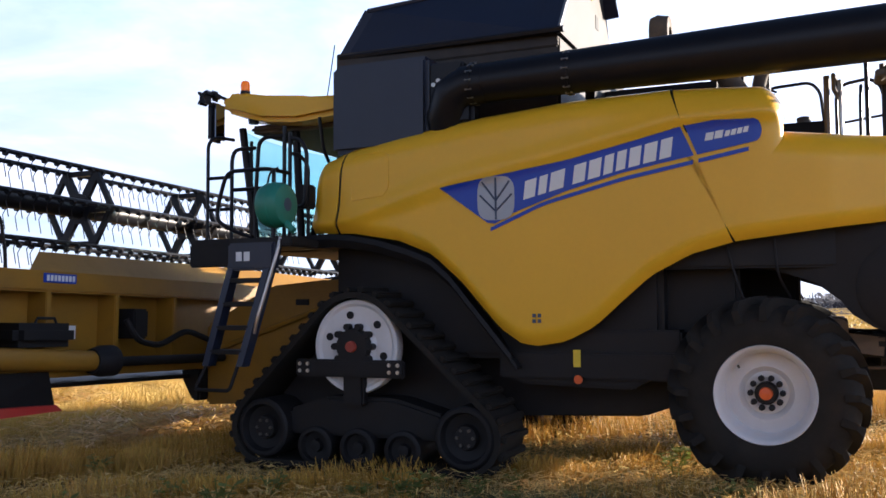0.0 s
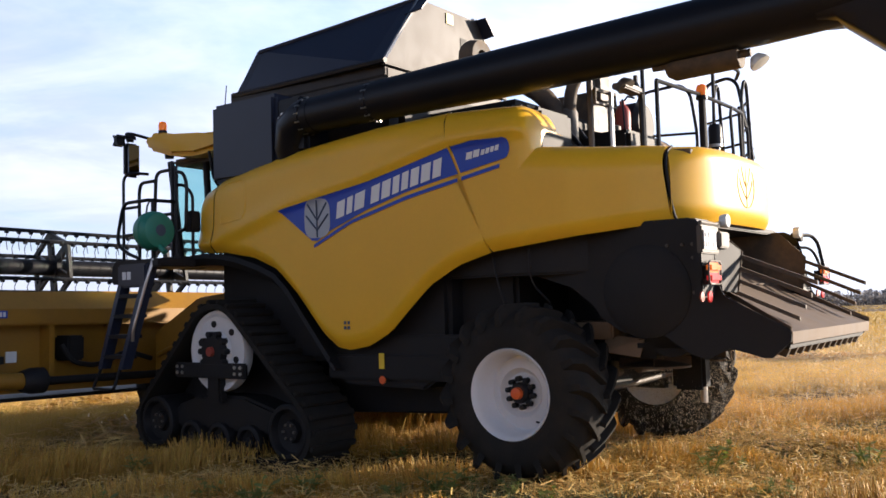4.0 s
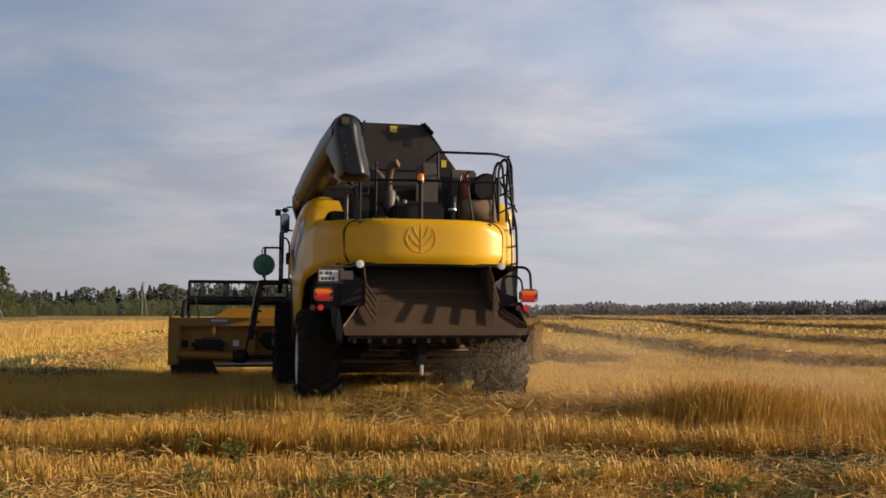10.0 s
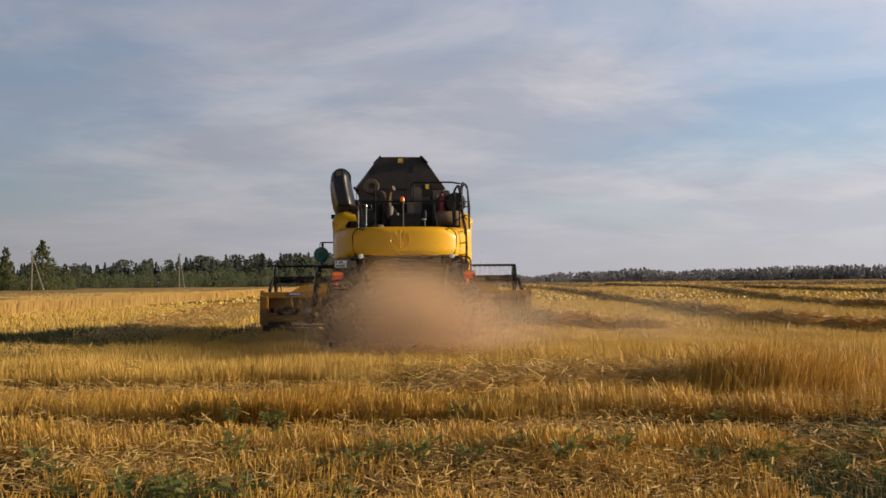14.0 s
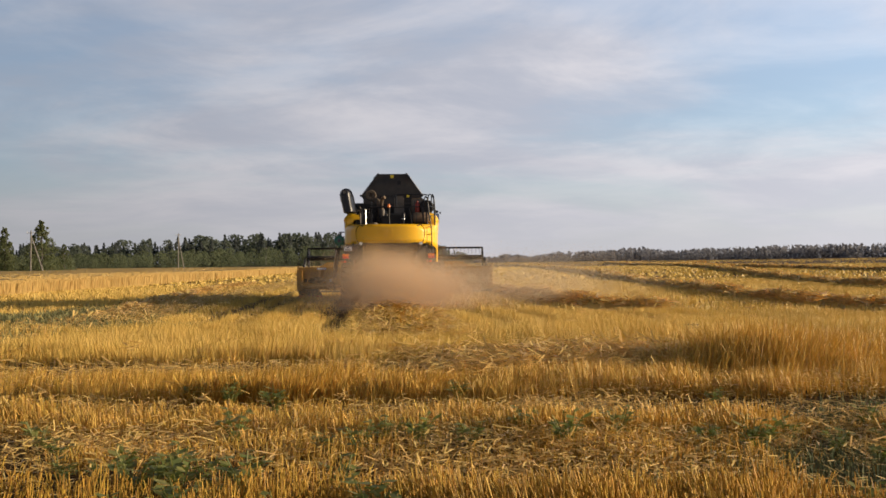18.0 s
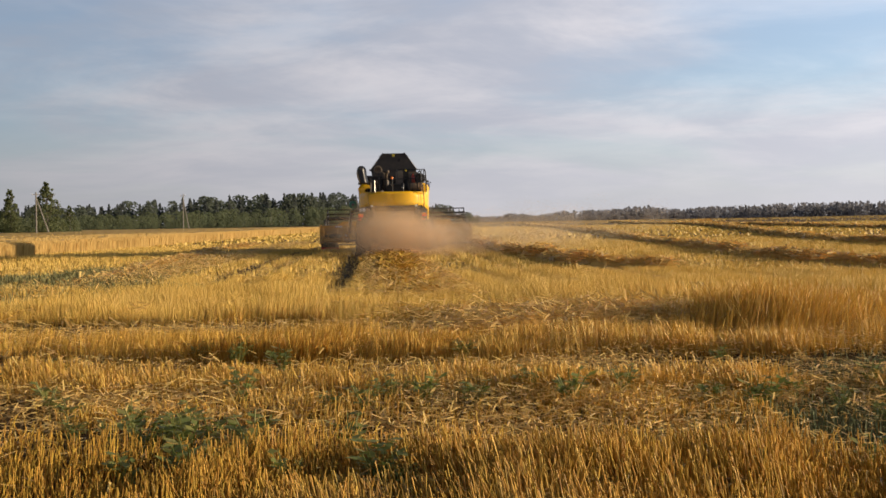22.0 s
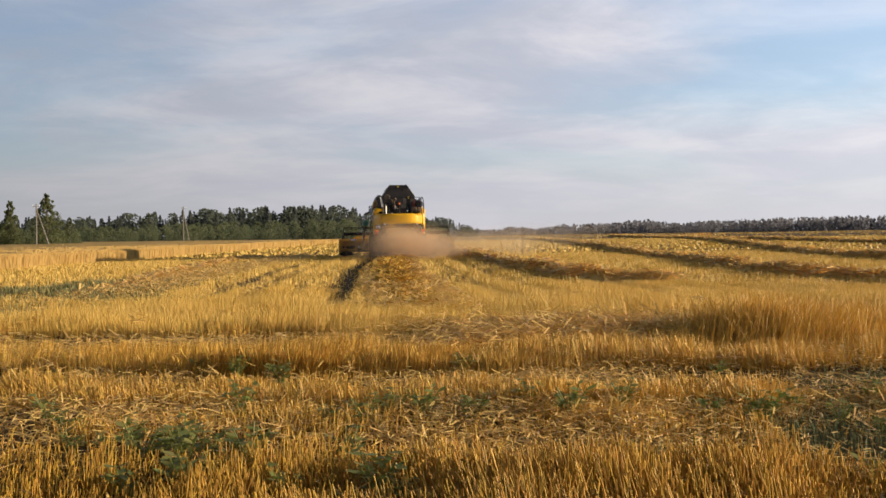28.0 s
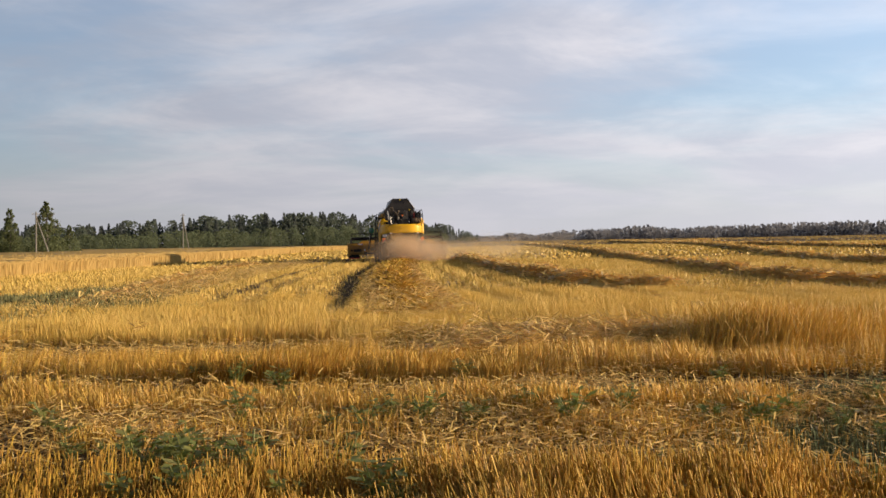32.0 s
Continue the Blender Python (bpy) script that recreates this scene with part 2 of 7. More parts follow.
WHITE = material("white_decal_vinyl", (0.78, 0.79, 0.80), 0.35, 0, 0.04, 8, 0, 0.1)
SILVER = material("silver_emblem", (0.36, 0.38, 0.42), 0.35, 0.3, 0.06, 8)
EMBLEM = material("dark_emblem_line", (0.05, 0.07, 0.12), 0.4)
STICKER = material("yellow_sticker", (0.75, 0.55, 0.03), 0.4, 0, 0.06, 20)
GREEN = material("green_water_tank_plastic", (0.02, 0.22, 0.16), 0.4, 0, 0.12, 10, 0, 0.1)
RED = material("red_paint", (0.30, 0.018, 0.014), 0.4, 0, 0.12, 10, 0, 0.25)
REDPLASTIC = material("red_plastic_sheet", (0.55, 0.03, 0.03), 0.5, 0, 0.12, 6, 0, 0.2)
TAN = material("dusty_tan_drum", (0.20, 0.13, 0.08), 0.6, 0, 0.2, 9, 0.001, 0.5)
AMBER = glowing("amber_lens", (0.80, 0.17, 0.004), 0.15)
REDLENS = glowing("red_lens", (0.60, 0.012, 0.008), 0.18)
LAMPGLASS = material("frosted_lamp_lens", (0.75, 0.76, 0.74), 0.2, 0, 0.05, 20)
GLASS = clear("green_tinted_glass", (0.62, 0.82, 0.80))
MIRROR = material("mirror_glass", (0.22, 0.24, 0.28), 0.08, 1.0, 0.02, 5)
SEATCLOTH = material("dark_seat_cloth", (0.02, 0.02, 0.024), 0.85, 0, 0.2, 20)

# ---- shape helpers ----


def shade(me, angle=35):
    me.shade_smooth()
    me.set_sharp_from_angle(angle=radians(angle))


def part(name, bm, mat, parent=None, label="", smooth=35):
    """Links a bmesh as one mesh object under a thing or a part."""
    me = bpy.data.meshes.new(name)
    bmesh.ops.recalc_face_normals(bm, faces=bm.faces)
    bm.to_mesh(me)
    bm.free()
    me.materials.append(mat)
    if smooth:
        shade(me, smooth)
    ob = new(name, me)
    ob.parent = parent
    if label:
        ob["label"] = label
    return ob


def again(ob, m=None):
    """The same piece once more, on the same mesh, under the same parent."""
    o = ob.copy()
    scene.collection.objects.link(o)
    if m is not None:
        o.matrix_basis = m
    return o


def block(a, b, bevel=0.012, bm=None, m=None, taper=None):
    """A box from corner a to corner b with rounded edges."""
    own = bmesh.new()
    bmesh.ops.create_cube(own, size=1)
    for v in own.verts:
        v.co = Vector([a[i] + (v.co[i] + 0.5) * (b[i] - a[i]) for i in range(3)])
    if taper:
        taper(own)
    if bevel:
        bmesh.ops.bevel(own, geom=own.edges[:], offset=bevel, segments=2, affect="EDGES")
    if m is not None:
        own.transform(m)
    return join(bm, own)


def join(bm, own):
    if bm is None:
        return own
    me = bpy.data.meshes.new("tmp")
    own.to_mesh(me)
    own.free()
    bm.from_mesh(me)
    bpy.data.meshes.remove(me)
    return bm


def turned(profile, segs=28, bm=None, m=None, axis="X"):
    """A solid of revolution: profile of (along, radius) round the axis."""
    own = bmesh.new()
    rings = []
    for along, rad in profile:
        ring = []
        for k in range(segs):
            a = 2 * math.pi * k / segs
            c, s = math.cos(a) * rad, math.sin(a) * rad
            co = {"X": (along, c, s), "Y": (c, along, s), "Z": (c, s, along)}[axis]
            ring.append(own.verts.new(co))
        rings.append(ring)
    for p, q in zip(rings, rings[1:]):
        for k in range(segs):
            own.faces.new((p[k], p[(k + 1) % segs], q[(k + 1) % segs], q[k]))
    own.faces.new(rings[0][::-1])
    own.faces.new(rings[-1])
    if m is not None:
        own.transform(m)
    return join(bm, own)


def tube(points, radius, segs=8, bm=None, soft=0.0):
    """A round bar along a line of points, with rounded bends where soft is given."""
    pts = [Vector(p) for p in points]
    if soft:
        bent = [pts[0]]
        for a, b, c in zip(pts, pts[1:], pts[2:]):
            u, v = (a - b), (c - b)
            ru, rv = min(soft, u.length * 0.45), min(soft, v.length * 0.45)
            p, q = b + u.normalized() * ru, b + v.normalized() * rv
            for k in range(5):
                f = k / 4
                bent.append((1 - f) ** 2 * p + 2 * f * (1 - f) * b + f * f * q)
        bent.append(pts[-1])
        pts = bent
    own = bmesh.new()
    rings = []
    side = None
    for i, p in enumerate(pts):
        d = (pts[min(i + 1, len(pts) - 1)] - pts[max(i - 1, 0)]).normalized()
        if side is None:
            side = d.orthogonal().normalized()
        side = (side - d * side.dot(d)).normalized()
        up2 = d.cross(side)
        r = radius[i] if isinstance(radius, (list, tuple)) else radius
        rings.append([own.verts.new(p + (side * math.cos(2 * math.pi * k / segs) + up2 * math.sin(2 * math.pi * k / segs)) * r) for k in range(segs)])
    for p, q in zip(rings, rings[1:]):
        for k in range(segs):
            own.faces.new((p[k], p[(k + 1) % segs], q[(k + 1) % segs], q[k]))
    own.faces.new(rings[0][::-1])
    own.faces.new(rings[-1])
    return join(bm, own)


def prism(outline, lo, hi, axis="X", bevel=0.0, bm=None, steps=2):
    """A plate: an outline in the two other axes, from lo to hi along the axis."""
    own = bmesh.new()

    def at(p, w):
        return {"X": (w, p[0], p[1]), "Y": (p[0], w, p[1]), "Z": (p[0], p[1], w)}[axis]
    a = [own.verts.new(at(p, lo)) for p in outline]
    b = [own.verts.new(at(p, hi)) for p in outline]
    own.faces.new(a[::-1])
    own.faces.new(b)
    n = len(outline)
    for i in range(n):
        own.faces.new((a[i], a[(i + 1) % n], b[(i + 1) % n], b[i]))
    if bevel:
        bmesh.ops.bevel(own, geom=own.edges[:], offset=bevel, segments=steps, affect="EDGES", clamp_overlap=True)
    return join(bm, own)


def sheet(corners, thick, bm=None):
    """A thin plate through three or four corners, with its thickness."""
    own = bmesh.new()
    c = [Vector(p) for p in corners]
    n = (c[1] - c[0]).cross(c[2] - c[0]).normalized() * thick
    a = [own.verts.new(p) for p in c]
    b = [own.verts.new(p + n) for p in c]
    own.faces.new(a[::-1])
    own.faces.new(b)
    k = len(c)
    for i in range(k):
        own.faces.new((a[i], a[(i + 1) % k], b[(i + 1) % k], b[i]))
    return join(bm, own)


def surface(rows, thick=0.0, bm=None):
    """A curved sheet through a grid of points, with thickness towards -normal of the grid order."""
    own = bmesh.new()
    grid = [[own.verts.new(p) for p in r] for r in rows]
    for r, s in zip(grid, grid[1:]):
        for a, b, c, d in zip(r, r[1:], s[1:], s):
            own.faces.new((a, b, c, d))
    if thick:
        bmesh.ops.recalc_face_normals(own, faces=own.faces)
        bmesh.ops.solidify(own, geom=own.faces[:], thickness=thick)
    return join(bm, own)


def line(x, xs, ys):
    """Straight from point to point: the value at x."""
    return float(np.interp(x, xs, ys))
# ---- the combine harvester: y ahead, x to its right, origin on the ground under the rear axle ----
combine = new("combine_harvester")
tagged(combine, "yellow combine harvester with dark tank, rubber tracks and white rims", "combine harvester")

LOW_DECK = ([-1.3, -0.6, -0.2, 0.3, 0.7], [2.66, 2.69, 2.73, 2.77, 2.80])
TOP_Y, TOP_Z = [-1.3, -0.6, -0.24, -0.19, -0.14, -0.05, 0.18, 0.65, 1.46, 2.26, 3.0, 3.54, 3.8, 3.95], [2.66, 2.68, 2.73, 2.80, 2.97, 3.06, 3.11, 3.13, 3.11, 3.04, 2.94, 2.84, 2.76, 2.62]
BOT_Y, BOT_Z = [-1.3, -0.54, 0.17, 0.5, 0.81, 1.05, 1.26, 1.5, 1.73, 1.88, 2.07, 2.4, 2.68, 3.0, 3.46, 3.6, 3.9], [2.06, 1.97, 1.88, 1.79, 1.63, 1.42, 1.23, 1.11, 1.07, 1.09, 1.22, 1.60, 1.85, 1.98, 2.06, 2.06, 2.08]
HALF_Y, HALF_X = [-1.3, -1.22, -0.95, -0.5, 0.0, 0.6, 2.5, 3.5, 3.8, 3.95], [1.02, 1.08, 1.28, 1.47, 1.555, 1.58, 1.60, 1.60, 1.56, 1.48]


def side_x(y, z, tops=None):
    """How far out the yellow side skin stands at (y, z): a rounded shoulder above, a soft crease, a tucked lower edge."""
    half, top, bot = line(y, HALF_Y, HALF_X), line(y, *(tops or (TOP_Y, TOP_Z))), line(y, BOT_Y, BOT_Z)
    d = max(0.0, top - z)
    r = 0.24
    inward = r - math.sqrt(max(0.0, r * r - (r - d) ** 2)) if d < r else 0.0
    low = z - bot
    if low < 0.12:
        inward += 0.05 * (1 - max(low, 0) / 0.12) ** 2
    crease = line(y, [-0.2, 0.6, 1.5, 2.5, 3.6], [2.86, 2.84, 2.64, 2.46, 2.14])
    k = z - crease
    inward -= 0.035 * math.exp(-(k / 0.10) ** 2) if k > 0 else 0.035 * math.exp(-(k / 0.055) ** 2)
    return half - inward


def skin(y_base0, y_top0, y_base1, y_top1, n, sx, thick=0.03, nv=40, tops=None):
    """A piece of side skin between two slanted edges."""
    rows = []
    for i in range(n + 1):
        f = i / n
        yb, yt = y_base0 + (y_base1 - y_base0) * f, y_top0 + (y_top1 - y_top0) * f
        row = []
        for j in range(nv + 1):
            g = j / nv
            g = g + 0.10 * math.sin(2 * math.pi * g) * -0.5
            y = yb + (yt - yb) * g
            z0, z1 = line(yb, BOT_Y, BOT_Z), line(yt, *(tops or (TOP_Y, TOP_Z)))
            z = z0 + (z1 - z0) * g
            z = min(z, line(y, *(tops or (TOP_Y, TOP_Z))) - 0.002)
            row.append((sx * side_x(y, z, tops), y, z))
        # turn the top in over the shoulder
        x, y, z = row[-1]
        row.append((x - sx * 0.10, y, z - 0.01))
        rows.append(row)
    return surface(rows, thick)


for sx in (-1, 1):
    nose = part("nose_panel", skin(3.62, 3.56, 3.90, 3.80, 8, sx), YELLOW, combine)
    main = part("side_panel", skin(0.188, 0.657, 3.59, 3.535, 46, sx), YELLOW, combine)
    tail = part("rear_side_panel", skin(-1.20, -1.14, 0.170, 0.637, 30, sx, tops=LOW_DECK), YELLOW, combine)
    # rounded shoulder cover over the low deck, ending in a blunt nose
    rows = []
    for i in range(25):
        f = i / 24
        yt = 0.63 - 0.82 * (1 - (1 - f) ** 1.6)
        g = max(0.0, (-0.01 - yt) / 0.182)
        nose_in = 1 - math.sqrt(max(0.0, 1 - g * g))
        top = line(yt, [-0.2, 0.18, 0.65], [3.085, 3.11, 3.13]) - 0.24 * nose_in
        row = []
        for j in range(23):
            h = j / 22
            z = 2.50 + (top - 2.50) * h
            y = yt - 0.18 * (1 - h) * (1 - f)
            d = top - z
            r = 0.24
            inward = r - math.sqrt(max(0.0, r * r - (r - d) ** 2)) if d < r else 0.0
            crease = line(y, [-0.2, 0.6], [2.86, 2.84])
            k = z - crease
            inward -= 0.035 * math.exp(-(k / (0.10 if k > 0 else 0.055)) ** 2)
            row.append((sx * (line(y, HALF_Y, HALF_X) - inward + 0.001 - 0.11 * nose_in), y, z))
        x, y, z = row[-1]
        row.append((x - sx * 0.2, y, z - 0.01))
        rows.append(row)
    rows.append([(x - sx * 0.12, y + 0.004, z) for x, y, z in rows[-1]])
    part("shoulder_cover", surface(rows), YELLOW, combine)
    if sx < 0:
        left_panel, left_tail = main, tail

# rear hood skin, bowed across the back
def rear_y(x):
    """Where the bowed rear skin stands at x."""
    return -1.46 + 0.255 * (abs(x) / 1.092) ** 3.2


def rear_inset(z, x=0.0):
    """How far the rear skin draws in at its rounded upper edge and tucked lower edge."""
    d, r = max(0.0, 2.665 - z), line(abs(x), [0.0, 0.80, 1.09], [0.11, 0.12, 0.24])
    inward = r - math.sqrt(max(0.0, r * r - (r - d) ** 2)) if d < r else 0.0
    low = z - 2.06
    return inward + (0.05 * (1 - max(low, 0) / 0.12) ** 2 if low < 0.12 else 0.0)


rows = []
for i in range(61):
    x = 1.092 * math.sin(math.pi * (i / 60 - 0.5))
    y = rear_y(x)
    out = Vector((x * 0.9, y + 0.6, 0)).normalized()
    row = [(x - out.x * 0.12, y - out.y * 0.12, 2.06)]
    for j in range(25):
        z = 2.055 + 0.609 * math.sin(math.pi / 2 * j / 24)
        bulge = -rear_inset(z, x)
        row.append((x + out.x * bulge, y + out.y * bulge, z))
    row.append((row[-1][0] - out.x * 0.12, row[-1][1] - out.y * 0.12, 2.66))
    rows.append(row)
rear_panel = part("rear_panel", surface(rows, 0.03), YELLOW, combine)


def bead(points, r=0.007):
    return tube(points, r, 6)


def on_rear(x, z):
    return (x, rear_y(x) + rear_inset(z) - 0.003, z)


# leaf emblem pressed into the rear skin
leaf = [(-0.06 + 0.20 * math.cos(radians(a)), 2.395 + 0.195 * math.sin(radians(a))) for a in range(140, 401, 10)]
for pts in (leaf, [(-0.06, 2.20), (-0.06, 2.40), (-0.06, 2.58)], [(-0.06, 2.27), (-0.12, 2.31), (-0.20, 2.40), (-0.21, 2.44)], [(-0.06, 2.27), (0.0, 2.31), (0.08, 2.40), (0.09, 2.44)],
            [(-0.06, 2.37), (-0.11, 2.42), (-0.16, 2.52), (-0.165, 2.55)], [(-0.06, 2.37), (-0.01, 2.42), (0.04, 2.52), (0.045, 2.55)]):
    part("emblem_rib", bead([on_rear(p[0] - 0.04, p[1]) for p in pts], 0.0035), YELLOW, rear_panel)


def strip(upper, lower, n, sx=-1, proud=0.010, nv=10):
    """A vinyl strip laid on the left side skin between an upper and a lower edge."""
    rows = []
    for i in range(n + 1):
        f = i / n
        yu, zu = line(f, [k / (len(upper) - 1) for k in range(len(upper))], [p[0] for p in upper]), line(f, [k / (len(upper) - 1) for k in range(len(upper))], [p[1] for p in upper])
        yl, zl = line(f, [k / (len(lower) - 1) for k in range(len(lower))], [p[0] for p in lower]), line(f, [k / (len(lower) - 1) for k in range(len(lower))], [p[1] for p in lower])
        row = []
        for j in range(nv + 1):
            g = j / nv
            y, z = yl + (yu - yl) * g, zl + (zu - zl) * g
            row.append((sx * (side_x(y, z) + proud), y, z))
        rows.append(row)
    return surface(rows)


def band(y):
    up = line(y, [-0.02, 0.3, 0.55, 0.9, 1.46, 2.47, 2.57], [2.80, 2.81, 2.78, 2.70, 2.58, 2.43, 2.41])
    lo = line(y, [0.0, 0.45, 1.0, 1.46, 1.92, 2.11, 2.57], [2.63, 2.55, 2.45, 2.33, 2.17, 2.07, 2.405])
    return up, lo


for (u0, u1), (l0, l1), panel in (((2.57, 0.552), (2.57, 0.452), left_panel), ((0.518, 0.03), (0.428, 0.03), left_tail)):
    u = [(y, band(y)[0]) for y in (u0 + (u1 - u0) * k / 30 for k in range(31))]
    l = [(y, band(y)[1]) for y in (l0 + (l1 - l0) * k / 30 for k in range(31))]
    decal = part("decal", strip(u, l, 60), BLUE, panel, "blue vinyl band")
    if panel is left_panel:
        wide = decal
    else:
        short = decal
# rounded end of the band
u = [(0.03, 2.805), (0.0, 2.80), (-0.025, 2.785), (-0.04, 2.75), (-0.045, 2.715)]
l = [(0.03, 2.625), (0.0, 2.63), (-0.025, 2.645), (-0.04, 2.68), (-0.045, 2.714)]
part("decal_end", strip(u, l, 10), BLUE, left_tail)
for y0, y1, panel in ((2.12, 0.46, left_panel), (0.42, 0.05, left_tail)):
    ys = [y0 + (y1 - y0) * i / 20 for i in range(21)]
    zs = [line(y, [0.05, 0.45, 1.0, 1.66, 2.12], [2.575, 2.50, 2.40, 2.235, 2.04]) for y in ys]
    part("pinstripe", strip([(y, z + 0.016) for y, z in zip(ys, zs)], [(y, z - 0.016) for y, z in zip(ys, zs)], 40, nv=2), BLUE, panel, "thin blue stripe")
# the maker's lettering stands as plain white bars, one for each letter
y = 1.83
for k, w in enumerate((0.10, 0.07, 0.12, 0, 0.10, 0.10, 0.075, 0.075, 0.09, 0.10, 0.09)):
    if not w:
        y -= 0.05
        continue
    for up0, up1 in ((0.0, 0.155),):
        def base(q):
            return line(q, [0.5, 1.0, 1.46, 1.9], [2.575, 2.475, 2.365, 2.255])
        rows = [(q, base(q) + up1) for q in (y, y - w * 0.5, y - w)], [(q, base(q) + up0) for q in (y, y - w * 0.5, y - w)]
        part("letter_bar", strip([(a - 0.02, b) for a, b in rows[0]], rows[1], 6, proud=0.015, nv=3), WHITE, wide)
    y -= w + 0.026
for y, w, hgt in ((0.37, 0.06, 0.06), (0.30, 0.06, 0.06), (0.225, 0.035, 0.045), (0.18, 0.035, 0.045), (0.135, 0.035, 0.045), (0.09, 0.035, 0.045)):
    z = 2.655 + (0.37 - y) * 0.16
    part("letter_bar", strip([(y - 0.012, z + hgt), (y - w - 0.012, z + hgt + w * 0.1)], [(y, z), (y - w, z + w * 0.1)], 4, proud=0.015, nv=2), WHITE, short)
# leaf emblem on the band
ring = [(2.07 + 0.165 * math.copysign(abs(math.cos(a)) ** 0.6, math.cos(a)), 2.30 + 0.185 * math.copysign(abs(math.sin(a)) ** 0.6, math.sin(a))) for a in [math.pi * k / 12 for k in range(25)]]
emblem = part("emblem", strip(ring[:13], [(ring[k][0], 2 * 2.30 - ring[k][1]) for k in range(13)], 24, proud=0.014), SILVER, wide, "silver leaf emblem")
for a, b in (((2.07, 2.12), (2.07, 2.47)), ((2.07, 2.19), (2.21, 2.33)), ((2.07, 2.19), (1.93, 2.33)), ((2.07, 2.28), (2.19, 2.44)), ((2.07, 2.28), (1.95, 2.44))):
    part("emblem_vein", tube([(-side_x(*a) - 0.016, *a), (-side_x(*b) - 0.016, *b)], 0.008, 6), EMBLEM, wide)
# service mark and small hatch outline on the skin
for dy, dz in ((0, 0), (0.045, 0), (0, 0.045), (0.045, 0.045)):
    part("mark", strip([(1.72 + dy, 1.29 + dz), (1.69 + dy, 1.29 + dz)], [(1.72 + dy, 1.26 + dz), (1.69 + dy, 1.26 + dz)], 2, nv=2), EMBLEM, left_panel)
hatch = [(3.45, 2.35), (3.45, 2.72), (3.40, 2.76), (3.15, 2.78), (3.08, 2.74), (3.08, 2.45), (3.12, 2.38), (3.45, 2.35)]
part("hatch_seam", tube([(-side_x(*p) - 0.001, *p) for p in hatch], 0.006, 5), YELLOW, left_panel)
# dark gaps behind the seams
for sx in (-1, 1):
    for (yb, zb), (yt, zt) in (((0.18, 1.88), (0.648, 3.12)), ((3.605, 2.06), (3.548, 2.83)), ((-1.215, 2.07), (-1.155, 2.66))):
        pts = []
        for k in range(13):
            y, z = yb + (yt - yb) * k / 12, zb + (zt - zb) * k / 12
            pts.append((sx * (side_x(y, min(z, line(y, TOP_Y, TOP_Z) - 0.004)) - 0.016), y, z))
        part("seam_strip", tube(pts, 0.013, 6), BLACK, combine)

# chassis: dark bulk behind the skins
part("threshing_body", block((-1.36, 0.75, 0.95), (1.36, 3.75, 2.75), 0.05), BLACK, combine)
part("engine_bay", prism([(-0.95, -0.95), (-1.22, -0.5), (-1.36, 0.0), (-1.38, 0.75), (1.38, 0.75), (1.36, 0.0), (1.22, -0.5), (0.95, -0.95)], 1.68, 2.62, "Z", 0.02), BLACK, combine)
part("deck_plate", prism([(-0.9, -1.3), (-1.1, -0.95), (-1.3, -0.5), (-1.38, 0.0), (-1.4, 1.62), (1.4, 1.62), (1.38, 0.0), (1.3, -0.5), (1.1, -0.95), (0.9, -1.3)], 2.58, 2.63, "Z", 0.005), DUSTY, combine)
part("cleaning_box", block((-1.15, 0.18, 1.0), (1.15, 0.80, 1.72), 0.04), BLACK, combine)
part("belly_pan", prism([(0.6, 0.95), (1.0, 0.72), (1.95, 0.75), (2.1, 0.95), (2.1, 1.2), (0.6, 1.2)], -1.42, 1.42, "X", 0.02), BLACK, combine)
part("cleaning_shoe", prism([(0.35, 0.96), (0.50, 0.64), (1.0, 0.46), (2.2, 0.42), (3.85, 0.47), (4.1, 0.62), (4.1, 1.0)], -0.95, 0.95, "X", 0.03), BLACK, combine)
for sx in (-1, 1):
    part("frame_rail", block((sx * 1.42 - 0.05, 0.55, 0.80), (sx * 1.42 + 0.05, 2.1, 1.02), 0.015), BLACK, combine)
    part("reflector", turned([(0, 0.0), (0, 0.036), (0.012, 0.036), (0.014, 0.02)], 16, None, pose(sx * 1.475 - (0.014 if sx < 0 else 0), 1.42, 0.80)), ORANGE, combine, "round orange reflector")
    part("hydraulic_line", tube([(sx * 1.40, 0.25, 1.85), (sx * 1.44, 0.18, 1.60), (sx * 1.40, 0.10, 1.35), (sx * 1.2, 0.0, 1.2)], 0.010, 6, None, 0.1), BLACK, combine)
    part("hydraulic_line", tube([(sx * 1.40, -0.10, 1.9), (sx * 1.42, -0.12, 1.62), (sx * 1.25, -0.2, 1.45)], 0.010, 6, None, 0.1), BLACK, combine)
part("sticker", block((-1.48, 1.40, 0.90), (-1.474, 1.46, 1.04), 0), STICKER, combine)

# fender over the track
for sx in (-1, 1):
    rows = []
    arc = [(3.95, 2.05), (3.7, 2.06), (3.46, 2.04), (3.2, 1.99), (2.9, 1.90), (2.68, 1.81), (2.5, 1.66), (2.35, 1.48), (2.2, 1.30), (2.05, 1.12), (1.95, 1.0)]
    for y, z in arc:
        rows.append([(sx * 1.60, y, z), (sx * 1.62, y, z - 0.05), (sx * 1.58, y - 0.03, z - 0.12), (sx * 1.2, y - 0.05, z - 0.13)])
    part("track_fender", surface(rows, 0.02), BLACK, combine)

